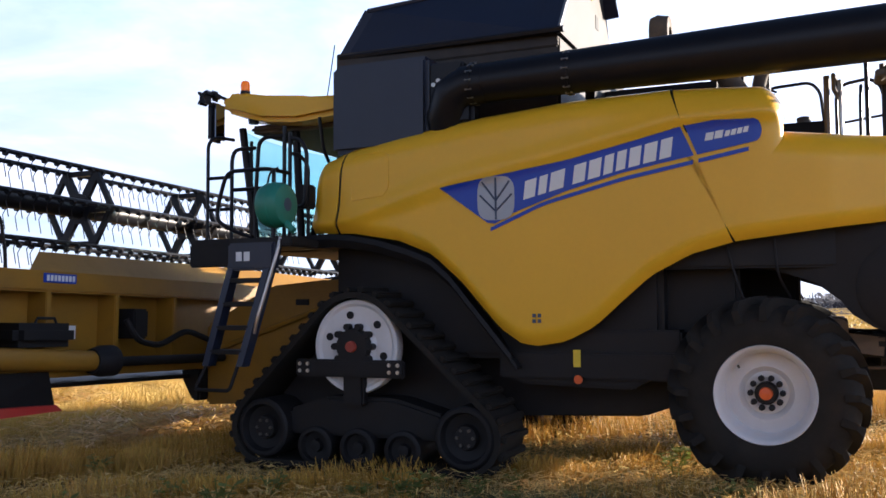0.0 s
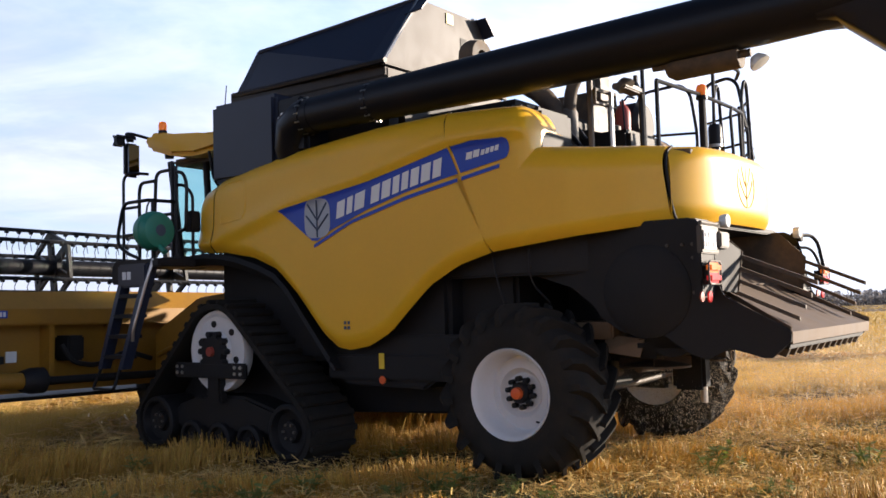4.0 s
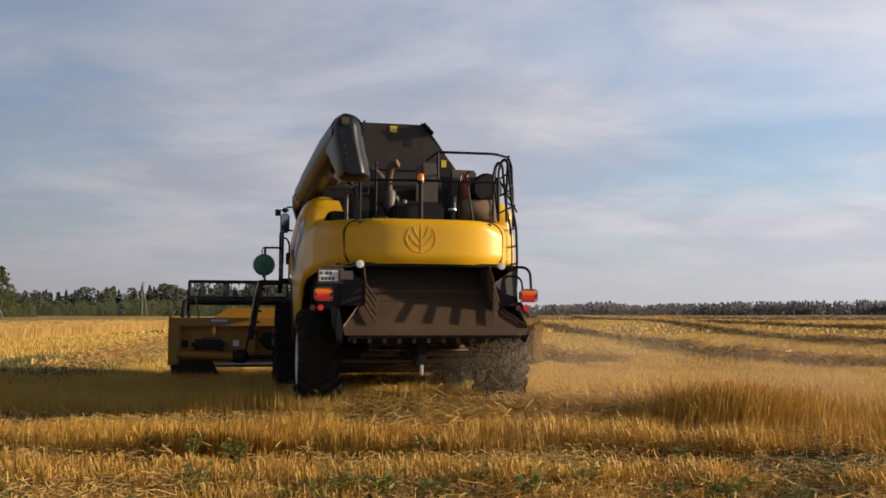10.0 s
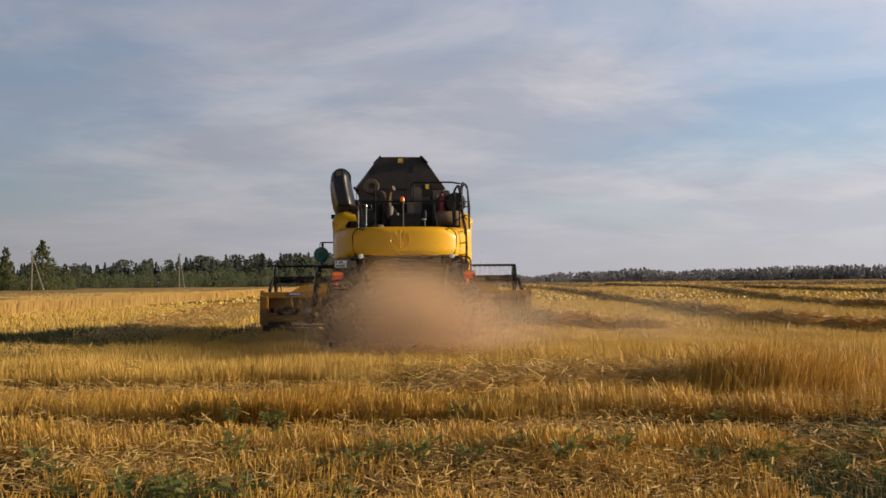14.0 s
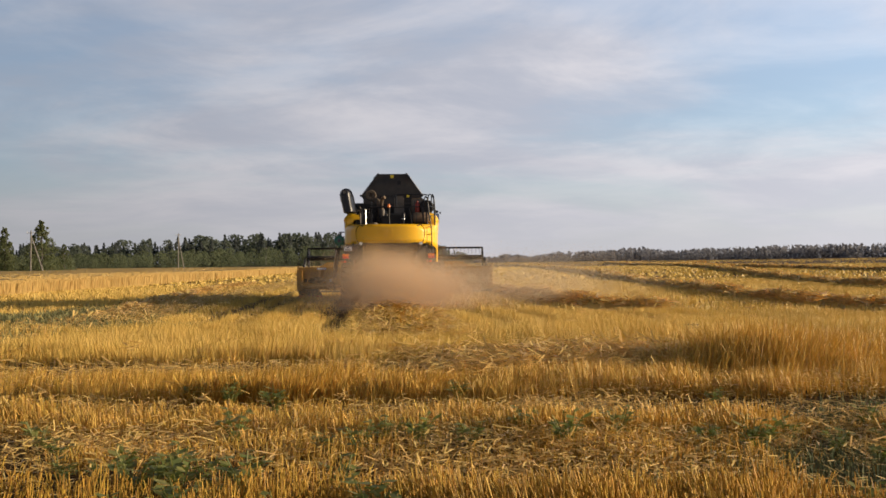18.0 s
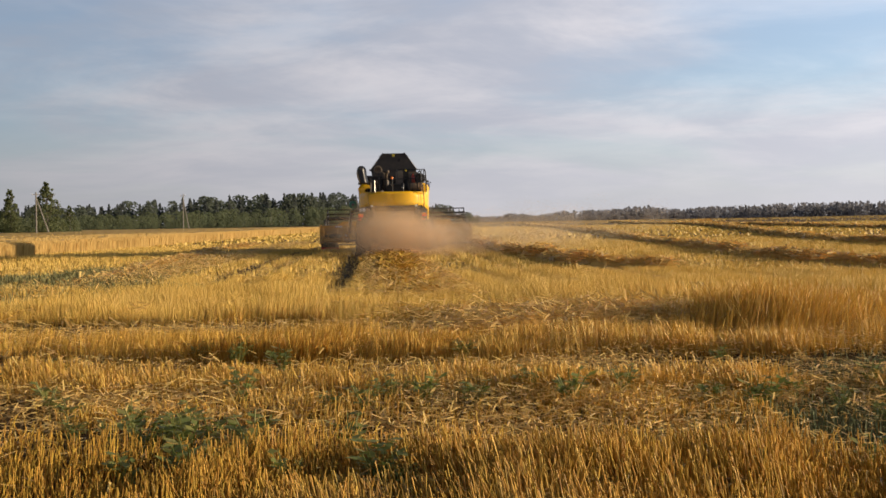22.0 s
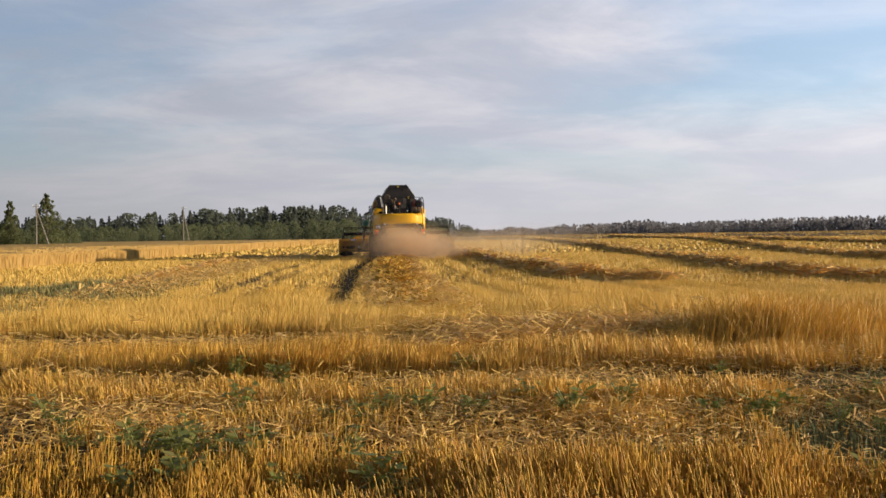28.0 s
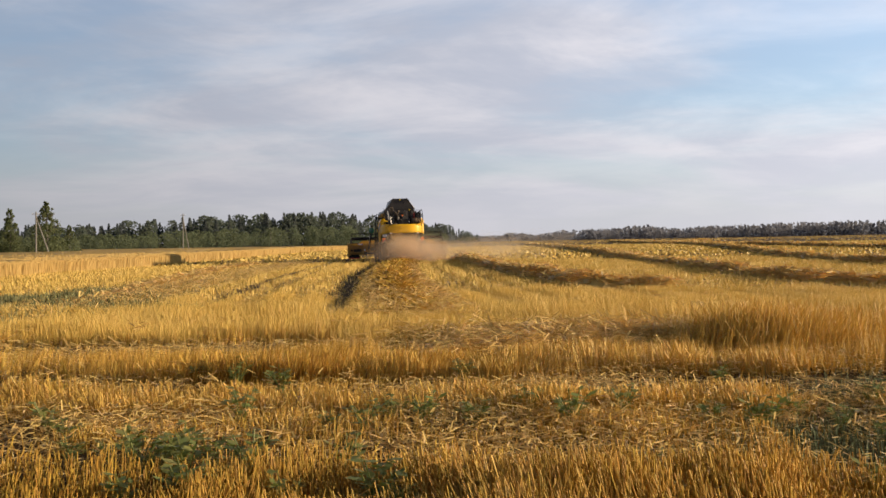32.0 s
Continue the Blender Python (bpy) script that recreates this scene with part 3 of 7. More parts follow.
# rear axle
part("rear_axle", block((-1.15, -0.13, 0.62), (1.15, 0.13, 0.88), 0.03), BLACK, combine)
part("axle_pivot", block((-0.25, -0.22, 0.8), (0.25, 0.22, 1.75), 0.03), BLACK, combine)
part("tie_rod", tube([(-1.1, -0.3, 0.72), (0, -0.33, 0.70), (1.1, -0.3, 0.72)], 0.025, 8), GREYMETAL, combine)
for sx in (-1, 1):
    part("steering_cylinder", tube([(sx * 0.2, -0.28, 0.82), (sx * 0.75, -0.28, 0.80)], 0.045, 10), DUSTY, combine)
    part("knuckle", block((sx * 1.12 - 0.09, -0.2, 0.55), (sx * 1.12 + 0.09, 0.2, 0.98), 0.04), BLACK, combine)
    part("rear_bracket", block((sx * 0.8 - 0.06, -0.95, 0.98), (sx * 0.8 + 0.06, -0.5, 1.16), 0.02), BLACK, combine)
part("hitch", block((-0.08, -1.02, 0.66), (0.08, -0.72, 1.05), 0.03), BLACK, combine)
part("hitch_pin", tube([(0, -0.98, 0.55), (0, -0.98, 0.85)], 0.03, 10), STEEL, combine)
part("hitch_beam", block((-0.85, -0.82, 0.98), (0.85, -0.7, 1.12), 0.02), BLACK, combine)


def wheel(sx):
    """Rear wheel round its own hub: tyre with lugs, dished white rim, hub and nuts."""
    R = 0.69
    prof = [(-0.27, 0.36), (-0.29, 0.42), (-0.285, 0.54), (-0.25, 0.61), (-0.17, R - 0.025), (0, R - 0.01), (0.17, R - 0.025), (0.25, 0.61), (0.285, 0.54), (0.29, 0.42), (0.27, 0.36)]
    own = bmesh.new()
    rings = []
    for along, rad in prof:
        rings.append([own.verts.new((along, math.cos(2 * math.pi * k / 48) * rad, math.sin(2 * math.pi * k / 48) * rad)) for k in range(48)])
    for p, q in zip(rings, rings[1:]):
        for k in range(48):
            own.faces.new((p[k], p[(k + 1) % 48], q[(k + 1) % 48], q[k]))
    tyre = part("rear_wheel", own, RUBBER, combine, "black lugged tyre on a white rim")
    for s in (-1, 1):
        lug = bmesh.new()
        N = 6
        lo, hi = [], []
        for k in range(N + 1):
            f = k / N
            x = s * (0.01 + 0.29 * f)
            a = 0.50 * f * 0.62
            rad = R - 0.005 - (0.03 * f * f if f < 0.85 else 0.03 + 0.35 * (f - 0.85))
            wdt = 0.045 + 0.015 * f
            lo.append([(x, a, rad - 0.06, wdt)])
            hi.append([(x, a, rad + 0.045, wdt * 0.75)])
        quad = []
        for (lx, la, lr, lw), (hx, ha, hr, hw) in zip([p[0] for p in lo], [p[0] for p in hi]):
            quad.append([lug.verts.new((lx, math.sin(la + d / lr) * lr, math.cos(la + d / lr) * lr)) for d in (-lw / 2, lw / 2)] +
                        [lug.verts.new((hx, math.sin(ha + d / hr) * hr, math.cos(ha + d / hr) * hr)) for d in (hw / 2, -hw / 2)])
        for p, q in zip(quad, quad[1:]):
            for k in range(4):
                lug.faces.new((p[k], p[(k + 1) % 4], q[(k + 1) % 4], q[k]))
        lug.faces.new(quad[0][::-1])
        lug.faces.new(quad[-1])
        first = part("lug", lug, RUBBER, tyre, "", 20)
        first.matrix_basis = pose(0, 0, 0, 9 * (s > 0))
        for k in range(1, 20):
            again(first, pose(0, 0, 0, 18 * k + 9 * (s > 0)))
    o = sx  # outer side
    rim = turned([(o * 0.05, 0.0), (o * 0.05, 0.16), (o * 0.10, 0.20), (o * 0.04, 0.30), (o * 0.08, 0.318), (o * 0.24, 0.325), (o * 0.275, 0.35), (o * 0.285, 0.362), (o * 0.262, 0.372), (-o * 0.25, 0.362), (-o * 0.2, 0.28), (-o * 0.2, 0.0)], 44)
    rim = part("rim", rim, RIM, tyre, "white painted steel rim")
    part("hub", turned([(o * 0.04, 0.085), (o * 0.13, 0.085), (o * 0.15, 0.07), (o * 0.15, 0.0)], 20), BLACK, tyre)
    part("hub_cap", turned([(o * 0.15, 0.05), (o * 0.185, 0.045), (o * 0.19, 0.0)], 18), ORANGE, tyre, "orange hub cap")
    nut = None
    for k in range(10):
        a = 2 * math.pi * k / 10
        m = pose(o * 0.08, 0.115 * math.cos(a), 0.115 * math.sin(a))
        if nut is None:
            nut = part("nut", turned([(0, 0.024), (o * 0.05, 0.022), (o * 0.055, 0.0)], 8), BLACK, tyre, "", 25)
            nut.matrix_basis = m
        else:
            again(nut, m)
    valve = part("valve", tube([(o * 0.09, 0.20, 0.2), (o * 0.13, 0.19, 0.19)], 0.008, 6), BLACK, tyre)
    return tyre


wheels = []
for sx in (-1, 1):
    w = wheel(sx)
    wheels.append((w, sx * 1.36, -0.02, 0.735))
    w.matrix_basis = pose(sx * 1.36, -0.02, 0.735)

# front rubber tracks: a triangle over a high sprocket
def track(sx):
    HUB, FRONT, BACK = (3.30, 1.06, 0.47), (4.22, 0.33, 0.32), (2.28, 0.33, 0.32)
    loop = []

    def arc(c, a0, a1, n):
        for k in range(n + 1):
            a = radians(a0 + (a1 - a0) * k / n)
            loop.append((c[0] + c[2] * math.cos(a), c[1] + c[2] * math.sin(a)))
    arc(HUB, 48, 133, 12)
    arc(BACK, 140, 270, 12)
    arc(FRONT, 270, 402, 12)
    pts = []
    # even steps round the loop
    n = len(loop)
    length = [0]
    for i in range(n):
        a, b = loop[i], loop[(i + 1) % n]
        length.append(length[-1] + math.dist(a, b))
    total = length[-1]
    def at(s):
        s %= total
        i = max(k for k in range(n) if length[k] <= s)
        f = (s - length[i]) / (length[i + 1] - length[i])
        a, b = loop[i], loop[(i + 1) % n]
        return a[0] + (b[0] - a[0]) * f, a[1] + (b[1] - a[1]) * f
    steps = 96
    mid = [at(total * k / steps) for k in range(steps)]
    own = bmesh.new()
    rings = []
    cx, cz = 3.28, 0.6
    for k in range(steps):
        p, q, r = Vector(mid[k - 1]), Vector(mid[k]), Vector(mid[(k + 1) % steps])
        d = (r - p).normalized()
        out = Vector((d.y, -d.x))
        if out.dot(q - Vector((cx, cz))) < 0:
            out = -out
        a, b = q, q - out * 0.05
        rings.append([own.verts.new((x, v.x, v.y)) for x, v in ((-0.30, a), (0.30, a), (0.30, b), (-0.30, b))])
    for k in range(steps):
        p, q = rings[k], rings[(k + 1) % steps]
        for j in range(4):
            own.faces.new((p[j], p[(j + 1) % 4], q[(j + 1) % 4], q[j]))
    belt = part("track_belt", own, RUBBER, combine, "black rubber track belt")
    belt.matrix_basis = pose(sx * 1.56, 0, 0)
    lug = part("track_lug", block((-0.29, -0.03, 0.0), (0.29, 0.03, 0.045), 0.01), RUBBER, belt, "", 25)
    first = True
    for k in range(0, steps, 2):
        p, q, r = Vector(mid[k - 1]), Vector(mid[k]), Vector(mid[(k + 1) % steps])
        d = (r - p).normalized()
        ang = math.degrees(math.atan2(d.y, d.x))
        out = Vector((d.y, -d.x))
        flip = 180 if out.dot(q - Vector((cx, cz))) > 0 else 0
        m = pose(0, q.x, q.y, ang + flip)
        if first:
            lug.matrix_basis = m
            first = False
        else:
            again(lug, m)
    o = sx
    disc = part("sprocket", turned([(o * 0.24, 0.0), (o * 0.24, 0.17), (o * 0.215, 0.20), (o * 0.215, 0.345), (o * 0.235, 0.37), (o * 0.235, 0.40), (o * 0.20, 0.41), (o * 0.12, 0.40), (o * 0.12, 0.0)], 40), RIM, belt, "white sprocket wheel")
    disc.matrix_basis = pose(0, HUB[0], HUB[1])
    hub = part("sprocket_hub", turned([(0, 0.16), (o * 0.07, 0.15), (o * 0.07, 0.0)], 20, None, pose(o * 0.24 + sx * 1.56, HUB[0], HUB[1])), BLACK, combine)
    cap = part("hub_cap", turned([(0, 0.05), (o * 0.03, 0.045), (o * 0.032, 0.0)], 18, None, pose(o * 0.31 + sx * 1.56, HUB[0], HUB[1])), RED, combine, "dull red hub cap")
    for k in range(10):
        a = 2 * math.pi * k / 10
        part("sprocket_bolt", turned([(0, 0.03), (o * 0.07, 0.03), (o * 0.07, 0.0)], 8, None, pose(o * 0.24 + sx * 1.56, HUB[0] + 0.175 * math.cos(a), HUB[1] + 0.175 * math.sin(a))), BLACK, combine, "", 25)
    for k in range(6):
        a = 2 * math.pi * k / 6 + 0.3
        part("lightening_hole", turned([(0, 0.034), (o * 0.012, 0.034), (o * 0.012, 0.0)], 12, None, pose(o * 0.214 + sx * 1.56, HUB[0] + 0.275 * math.cos(a), HUB[1] + 0.275 * math.sin(a))), BLACK, combine)
    for c in (FRONT, BACK):
        r = c[2] - 0.06
        part("idler", turned([(-o * 0.28, 0.0), (-o * 0.28, r), (o * 0.27, r), (o * 0.285, r - 0.02), (o * 0.285, r - 0.05), (o * 0.22, r - 0.07), (o * 0.20, 0.11), (o * 0.25, 0.095), (o * 0.255, 0.0)], 28, None, pose(sx * 1.56, c[0], c[1])), BLACK, combine)
        for k in range(6):
            g = math.pi / 3 * k
            part("wheel_bolt", turned([(0, 0.014), (o * 0.02, 0.014), (o * 0.02, 0.0)], 6, None, pose(sx * 1.56 + o * 0.252, c[0] + 0.07 * math.cos(g), c[1] + 0.07 * math.sin(g))), GREYMETAL, combine)
    for y in (2.85, 3.28, 3.70):
        part("roller", turned([(-o * 0.26, 0.0), (-o * 0.26, 0.17), (o * 0.25, 0.17), (o * 0.26, 0.155), (o * 0.26, 0.13), (o * 0.21, 0.12), (o * 0.20, 0.06), (o * 0.24, 0.05), (o * 0.245, 0.0)], 22, None, pose(sx * 1.56, y, 0.19)), BLACK, combine)
    part("track_web", prism([(2.16, 0.30), (4.36, 0.30), (4.34, 0.52), (3.70, 1.22), (2.90, 1.22), (2.16, 0.52)], sx * 1.40 - 0.06, sx * 1.40 + 0.06, "X", 0.02), BLACK, combine)
    part("track_frame", prism([(2.5, 0.28), (4.0, 0.28), (4.0, 0.5), (3.6, 0.62), (2.95, 0.62), (2.5, 0.5)], sx * 1.56 - 0.2, sx * 1.56 + 0.2, "X", 0.03), BLACK, combine)
    bar = part("track_beam", block((sx * 1.86 - 0.03, 2.80, 0.80), (sx * 1.86 + 0.03, 3.85, 0.95), 0.015), BLACK, combine)
    for y in (2.85, 2.93, 3.72, 3.80):
        for z in (0.85, 0.91):
            part("beam_bolt", turned([(0, 0.018), (sx * 0.012, 0.016), (sx * 0.012, 0.0)], 8, None, pose(sx * 1.89, y, z)), STEEL, combine)
    part("beam_hanger", block((sx * 1.80 - 0.05, 3.2, 0.55), (sx * 1.80 + 0.05, 3.4, 0.82), 0.02), BLACK, combine)
    return disc, (0, HUB[0], HUB[1])


sprockets = [track(sx) for sx in (-1, 1)]
part("front_axle", block((-1.3, 3.1, 0.9), (1.3, 3.5, 1.25), 0.04), BLACK, combine)

# grain tank and its folding extensions
part("tank_wall", block((-1.02, 1.67, 2.62), (1.02, 3.70, 3.80), 0.02), TANK, combine)
part("tank_flap", sheet([(-0.93, 3.97, 3.84), (-1.1, 1.66, 3.80), (-0.47, 1.62, 4.60), (-0.80, 3.70, 4.36)], 0.02), NAVY, combine, "dark sheet flap")
part("tank_flap", sheet([(1.1, 1.66, 3.80), (0.93, 3.97, 3.84), (0.80, 3.70, 4.36), (0.50, 1.62, 4.60)], 0.02), NAVY, combine, "dark sheet flap")
part("tank_flap", sheet([(-1.1, 1.66, 3.80), (1.1, 1.66, 3.80), (0.52, 1.66, 4.58), (-0.48, 1.66, 4.58)], 0.02), TANK, combine, "dusty sheet flap")
part("tank_flap", sheet([(0.93, 3.97, 3.84), (-0.93, 3.97, 3.84), (-0.80, 3.72, 4.36), (0.80, 3.72, 4.36)], 0.02), NAVY, combine)
part("tank_rim", block((-1.04, 1.68, 3.70), (1.04, 3.93, 3.88), 0.01), TANK, combine)
part("tank_window", block((0.19, 1.635, 4.19), (0.31, 1.655, 4.33), 0.004), BLACK, combine)
part("sticker", block((-0.06, 1.628, 4.43), (0.06, 1.640, 4.54), 0.002), STICKER, combine, "yellow warning sticker")
for a, b in (((-1.1, 1.66, 3.80), (-0.48, 1.66, 4.60)), ((1.1, 1.66, 3.80), (0.52, 1.66, 4.60))):
    part("flap_edge", tube([a, b], 0.022, 6), STEEL, combine, "bare steel hinge edge")
for sx in (-1, 1):
    part("flap_lip", sheet([(sx * 0.50, 1.72, 4.585), (sx * 0.50, 1.50, 4.59), (sx * 0.66, 1.50, 4.42), (sx * 0.66, 1.72, 4.40)], 0.015), NAVY, combine)
    part("flap_rib", tube([(sx * 0.82, 3.7, 4.34), (sx * 0.49, 1.66, 4.60)], 0.018, 6), NAVY, combine)
part("tank_rail", tube([(-1.12, 1.6, 3.82), (-1.02, 3.9, 3.84)], 0.03, 6), AUGER, combine)
part("side_box", block((-1.50, 2.74, 2.80), (-1.05, 3.72, 3.63), 0.045), NAVY, combine, "dark blue-grey plastic cover")
part("box_recess", block((-1.46, 2.42, 2.80), (-1.05, 2.74, 3.55), 0.02), AUGER, combine)

# unloading auger folded back along the left side
elbow = tube([(-1.25, 2.62, 2.85), (-1.38, 2.60, 3.08), (-1.44, 2.52, 3.25), (-1.45, 2.38, 3.315), (-1.45, 2.2, 3.325)], [0.19, 0.19, 0.185, 0.18, 0.175], 24)
auger = part("unloading_auger", elbow, AUGER, combine, "black unloading auger tube")
part("auger_tube", tube([(-1.45, 2.25, 3.325), (-1.45, 1.46, 3.34), (-1.40, 0.0, 3.375), (-1.32, -2.0, 3.44), (-1.27, -3.1, 3.48)], [0.17, 0.18, 0.205, 0.215, 0.19], 28), AUGER, auger)
part("auger_cover", block((-1.475, 2.32, 2.98), (-1.30, 2.72, 3.42), 0.04), AUGER, auger)
for y, z, r in ((2.31, 3.325, 0.185), (1.46, 3.335, 0.187)):
    part("flange", turned([(-0.015, 0.1), (-0.015, r), (0.015, r), (0.015, 0.1)], 28, None, pose(-1.45, y, z), "Y"), AUGER, auger)
    for k in range(14):
        a = 2 * math.pi * k / 14
        part("flange_bolt", turned([(-0.03, 0.010), (0.03, 0.010)], 6, None, pose(-1.45 + (r - 0.008) * math.cos(a), y, z + (r - 0.008) * math.sin(a)), "Y"), STEEL, auger, "", 25)
for y, z in ((2.69, 3.35), (2.645, 3.385)):
    part("plug", turned([(0, 0.022), (-0.012, 0.02), (-0.012, 0.0)], 12, None, pose(-1.478, y, z)), LAMPGLASS, auger)
own = bmesh.new()
rings = []
for y, low, r, slant in ((-2.42, 3.275, 0.188, 0.0), (-2.54, 3.265, 0.190, 0.0), (-2.70, 3.13, 0.188, 0.0), (-2.83, 3.02, 0.188, 0.0), (-2.935, 2.915, 0.187, 0.0), (-2.96, 2.905, 0.186, 0.0), (-3.07, 2.912, 0.176, 0.02), (-3.17, 2.918, 0.150, 0.035), (-3.24, 2.928, 0.112, 0.05), (-3.26, 2.942, 0.085, 0.06)):
    xc, zc = -1.27 - 0.037 * (y + 3.1) - 0.55 * (0.188 - r), 3.475 + 0.018 * (y + 3.1) * -1
    crown = 0.188 - 0.3 * (0.188 - r)
    pts = [(xc - r * math.cos(math.pi * k / 18), zc + crown * math.sin(math.pi * k / 18)) for k in range(19)]
    hang = max(0.0, zc - low - 0.04)
    side_r = [(xc + r, zc - hang * f) for f in (0.33, 0.66, 1.0)]
    side_l = [(xc - r, zc - hang * f) for f in (1.0, 0.66, 0.33)]
    base = zc - hang
    foot = [(xc + r * math.cos(math.pi * k / 12), base - (base - low) * math.sin(math.pi * k / 12)) for k in range(1, 12)]
    rings.append([own.verts.new((x + max(0.0, 3.42 - z) * 0.22, y - slant * (3.68 - z) / 0.78, z)) for x, z in pts + side_r + foot + side_l])
for p, q in zip(rings, rings[1:]):
    for k in range(len(p)):
        own.faces.new((p[k], p[(k + 1) % len(p)], q[(k + 1) % len(p)], q[k]))
own.faces.new(rings[0][::-1])
own.faces.new(rings[-1])
spout = part("spout", own, AUGER, auger, "black discharge spout")
for k in range(5):
    part("spout_bolt", turned([(0, 0.016), (-0.010, 0.014), (-0.010, 0.0)], 10, None, pose(-1.470 + 0.006 * k, -2.70 - 0.14 * k, 3.445 + 0.006 * k)), STEEL, auger)
for k in range(6):
    part("spout_bolt", turned([(0, 0.008), (-0.008, 0.006), (-0.008, 0.0)], 8, None, pose(-1.365 + 0.020 * k, -3.285 - 0.0065 * k, 3.42 - 0.08 * k) @ pose(0, 0, 0, 0, 0, 90)), GREYMETAL, auger)
part("spout_hinge", block((-1.37, -3.31, 3.50), (-1.27, -3.23, 3.59), 0.015), GREYMETAL, auger)
part("auger_bracket", block((-1.42, 0.02, 3.53), (-1.34, 0.14, 3.58), 0.008), AUGER, auger)
part("auger_bracket", block((-1.33, -2.12, 3.57), (-1.27, -2.06, 3.62), 0.008), AUGER, auger)
for y in (-1.94, -0.9):
    part("auger_lamp", turned([(0, 0.0), (0, 0.04), (0.05, 0.075), (0.07, 0.075), (0.075, 0.0)], 16, None, pose(-1.24, y, 3.17, 0, 55, -90)), LAMPGLASS if y < -1 else GREYMETAL, combine, "work lamp under the auger")
part("lamp_arm", tube([(-1.32, -1.2, 3.20), (-1.26, -1.92, 3.20)], 0.03, 8), DUSTY, combine)
part("auger_drive", turned([(0, 0.0), (0, 0.10), (0.5, 0.11), (0.55, 0.08), (0.55, 0.0)], 18, None, pose(-1.26, -1.85, 3.20), "Y"), DUSTY, combine)
# engine deck
part("engine", block((-0.85, 0.3, 2.62), (0.7, 1.5, 3.3), 0.06), BLACK, combine)
part("hydraulic_tank", block((-0.32, -0.52, 2.63), (0.42, -0.05, 2.98), 0.04), BLACK, combine)
part("tank_filler", turned([(0, 0.06), (0.07, 0.06), (0.08, 0.04), (0.08, 0.0)], 14, None, pose(-0.15, -0.3, 2.97), "Z"), GREYMETAL, combine)
part("cooler", block((-1.18, -0.12, 2.63), (-0.62, 0.2, 3.10), 0.03), BLACK, combine)
part("firewall", block((-1.2, 1.32, 2.62), (1.25, 1.40, 3.50), 0.01), BLACK, combine)
part("fan_housing", block((-0.95, 0.12, 2.63), (-0.5, 0.7, 3.2), 0.05), BLACK, combine)
part("belt_guard", prism([(-0.15, 2.63), (-0.15, 3.02), (0.2, 3.12), (0.5, 2.95), (0.5, 2.63)], -0.05, 0.45, "X", 0.03), BLACK, combine)
part("bracket_frame", tube([(-1.02, -0.55, 3.20), (-0.70, -0.58, 3.20), (-0.70, -0.58, 3.09), (-1.02, -0.55, 3.09), (-1.02, -0.55, 3.20)], 0.018, 6), GREYMETAL, combine)
part("bracket_frame", tube([(-1.0, -0.5, 2.66), (-1.0, -0.5, 3.2)], 0.025, 6), GREYMETAL, combine)
part("bracket_frame", tube([(-0.82, -0.6, 2.66), (-0.82, -0.6, 3.2)], 0.02, 6), STEEL, combine)
part("engine_cover", block((-0.6, 0.45, 3.22), (0.45, 1.3, 3.36), 0.05), DUSTY, combine)
for x, y, h in ((-0.55, 0.25, 0.35), (-0.2, 0.15, 0.5), (0.15, 0.2, 0.42), (0.35, 0.1, 0.28)):
    part("engine_fitting", turned([(0, 0.07), (h, 0.07), (h + 0.03, 0.05), (h + 0.05, 0.0)], 14, None, pose(x, y, 2.64), "Z"), GREYMETAL, combine)
for k in range(6):
    x = -0.7 + 0.22 * k
    part("hose", tube([(x, 0.4, 2.9), (x + 0.05, 0.1, 3.05 + 0.05 * (k % 3)), (x + 0.15, -0.1, 2.8), (x + 0.1, -0.15, 2.65)], 0.022, 8, None, 0.12), AUGER, combine)
part("radiator_box", block((0.68, 0.28, 2.66), (1.10, 0.95, 3.62), 0.03), DUSTY, combine)
part("radiator_door", block((0.70, 0.255, 2.9), (1.08, 0.28, 3.58), 0.008), GREYMETAL, combine)
part("sticker_plate", block((0.44, 0.25, 3.46), (0.68, 0.28, 3.74), 0.006), BLACK, combine)
part("sticker", block((0.53, 0.243, 3.64), (0.61, 0.251, 3.75), 0.002), STICKER, combine, "yellow warning sticker")
part("cooler_plate", block((0.10, 0.05, 3.05), (0.44, 0.09, 3.62), 0.008), GREYMETAL, combine, "dusty metal cooler plate")
part("cooler_plate", block((0.20, 0.0, 3.40), (0.40, 0.06, 3.66), 0.006), GREYMETAL, combine)
part("air_cleaner", turned([(0, 0.0), (0, 0.20), (0.05, 0.24), (0.34, 0.24), (0.38, 0.20), (0.38, 0.0)], 26, None, pose(1.20, -0.02, 3.30, 0, 0, 0), "Y"), BLACK, combine)
part("fuel_drum", turned([(-0.27, 0.0), (-0.27, 0.14), (-0.22, 0.175), (0.22, 0.175), (0.27, 0.14), (0.27, 0.0)], 26, None, pose(1.02, -0.12, 2.93)), TAN, combine, "dusty tan cylinder")
for x in (0.86, 1.18):
    part("drum_strap", turned([(-0.015, 0.178), (0.015, 0.178)], 26, None, pose(x, -0.12, 2.93)), GREYMETAL, combine)
part("rotary_screen", turned([(0.05, 0.0), (0.05, 0.07), (0.0, 0.08), (0, 0.17), (0.10, 0.19), (0.16, 0.17), (0.16, 0.0)], 30, None, pose(-0.71, 0.75, 3.76), "Y"), DUSTY, combine)
part("screen_duct", tube([(-0.62, 0.85, 3.6), (-0.45, 0.5, 3.55), (-0.35, 0.2, 3.3), (-0.4, 0.1, 2.8)], 0.09, 14, None, 0.2), DUSTY, combine)
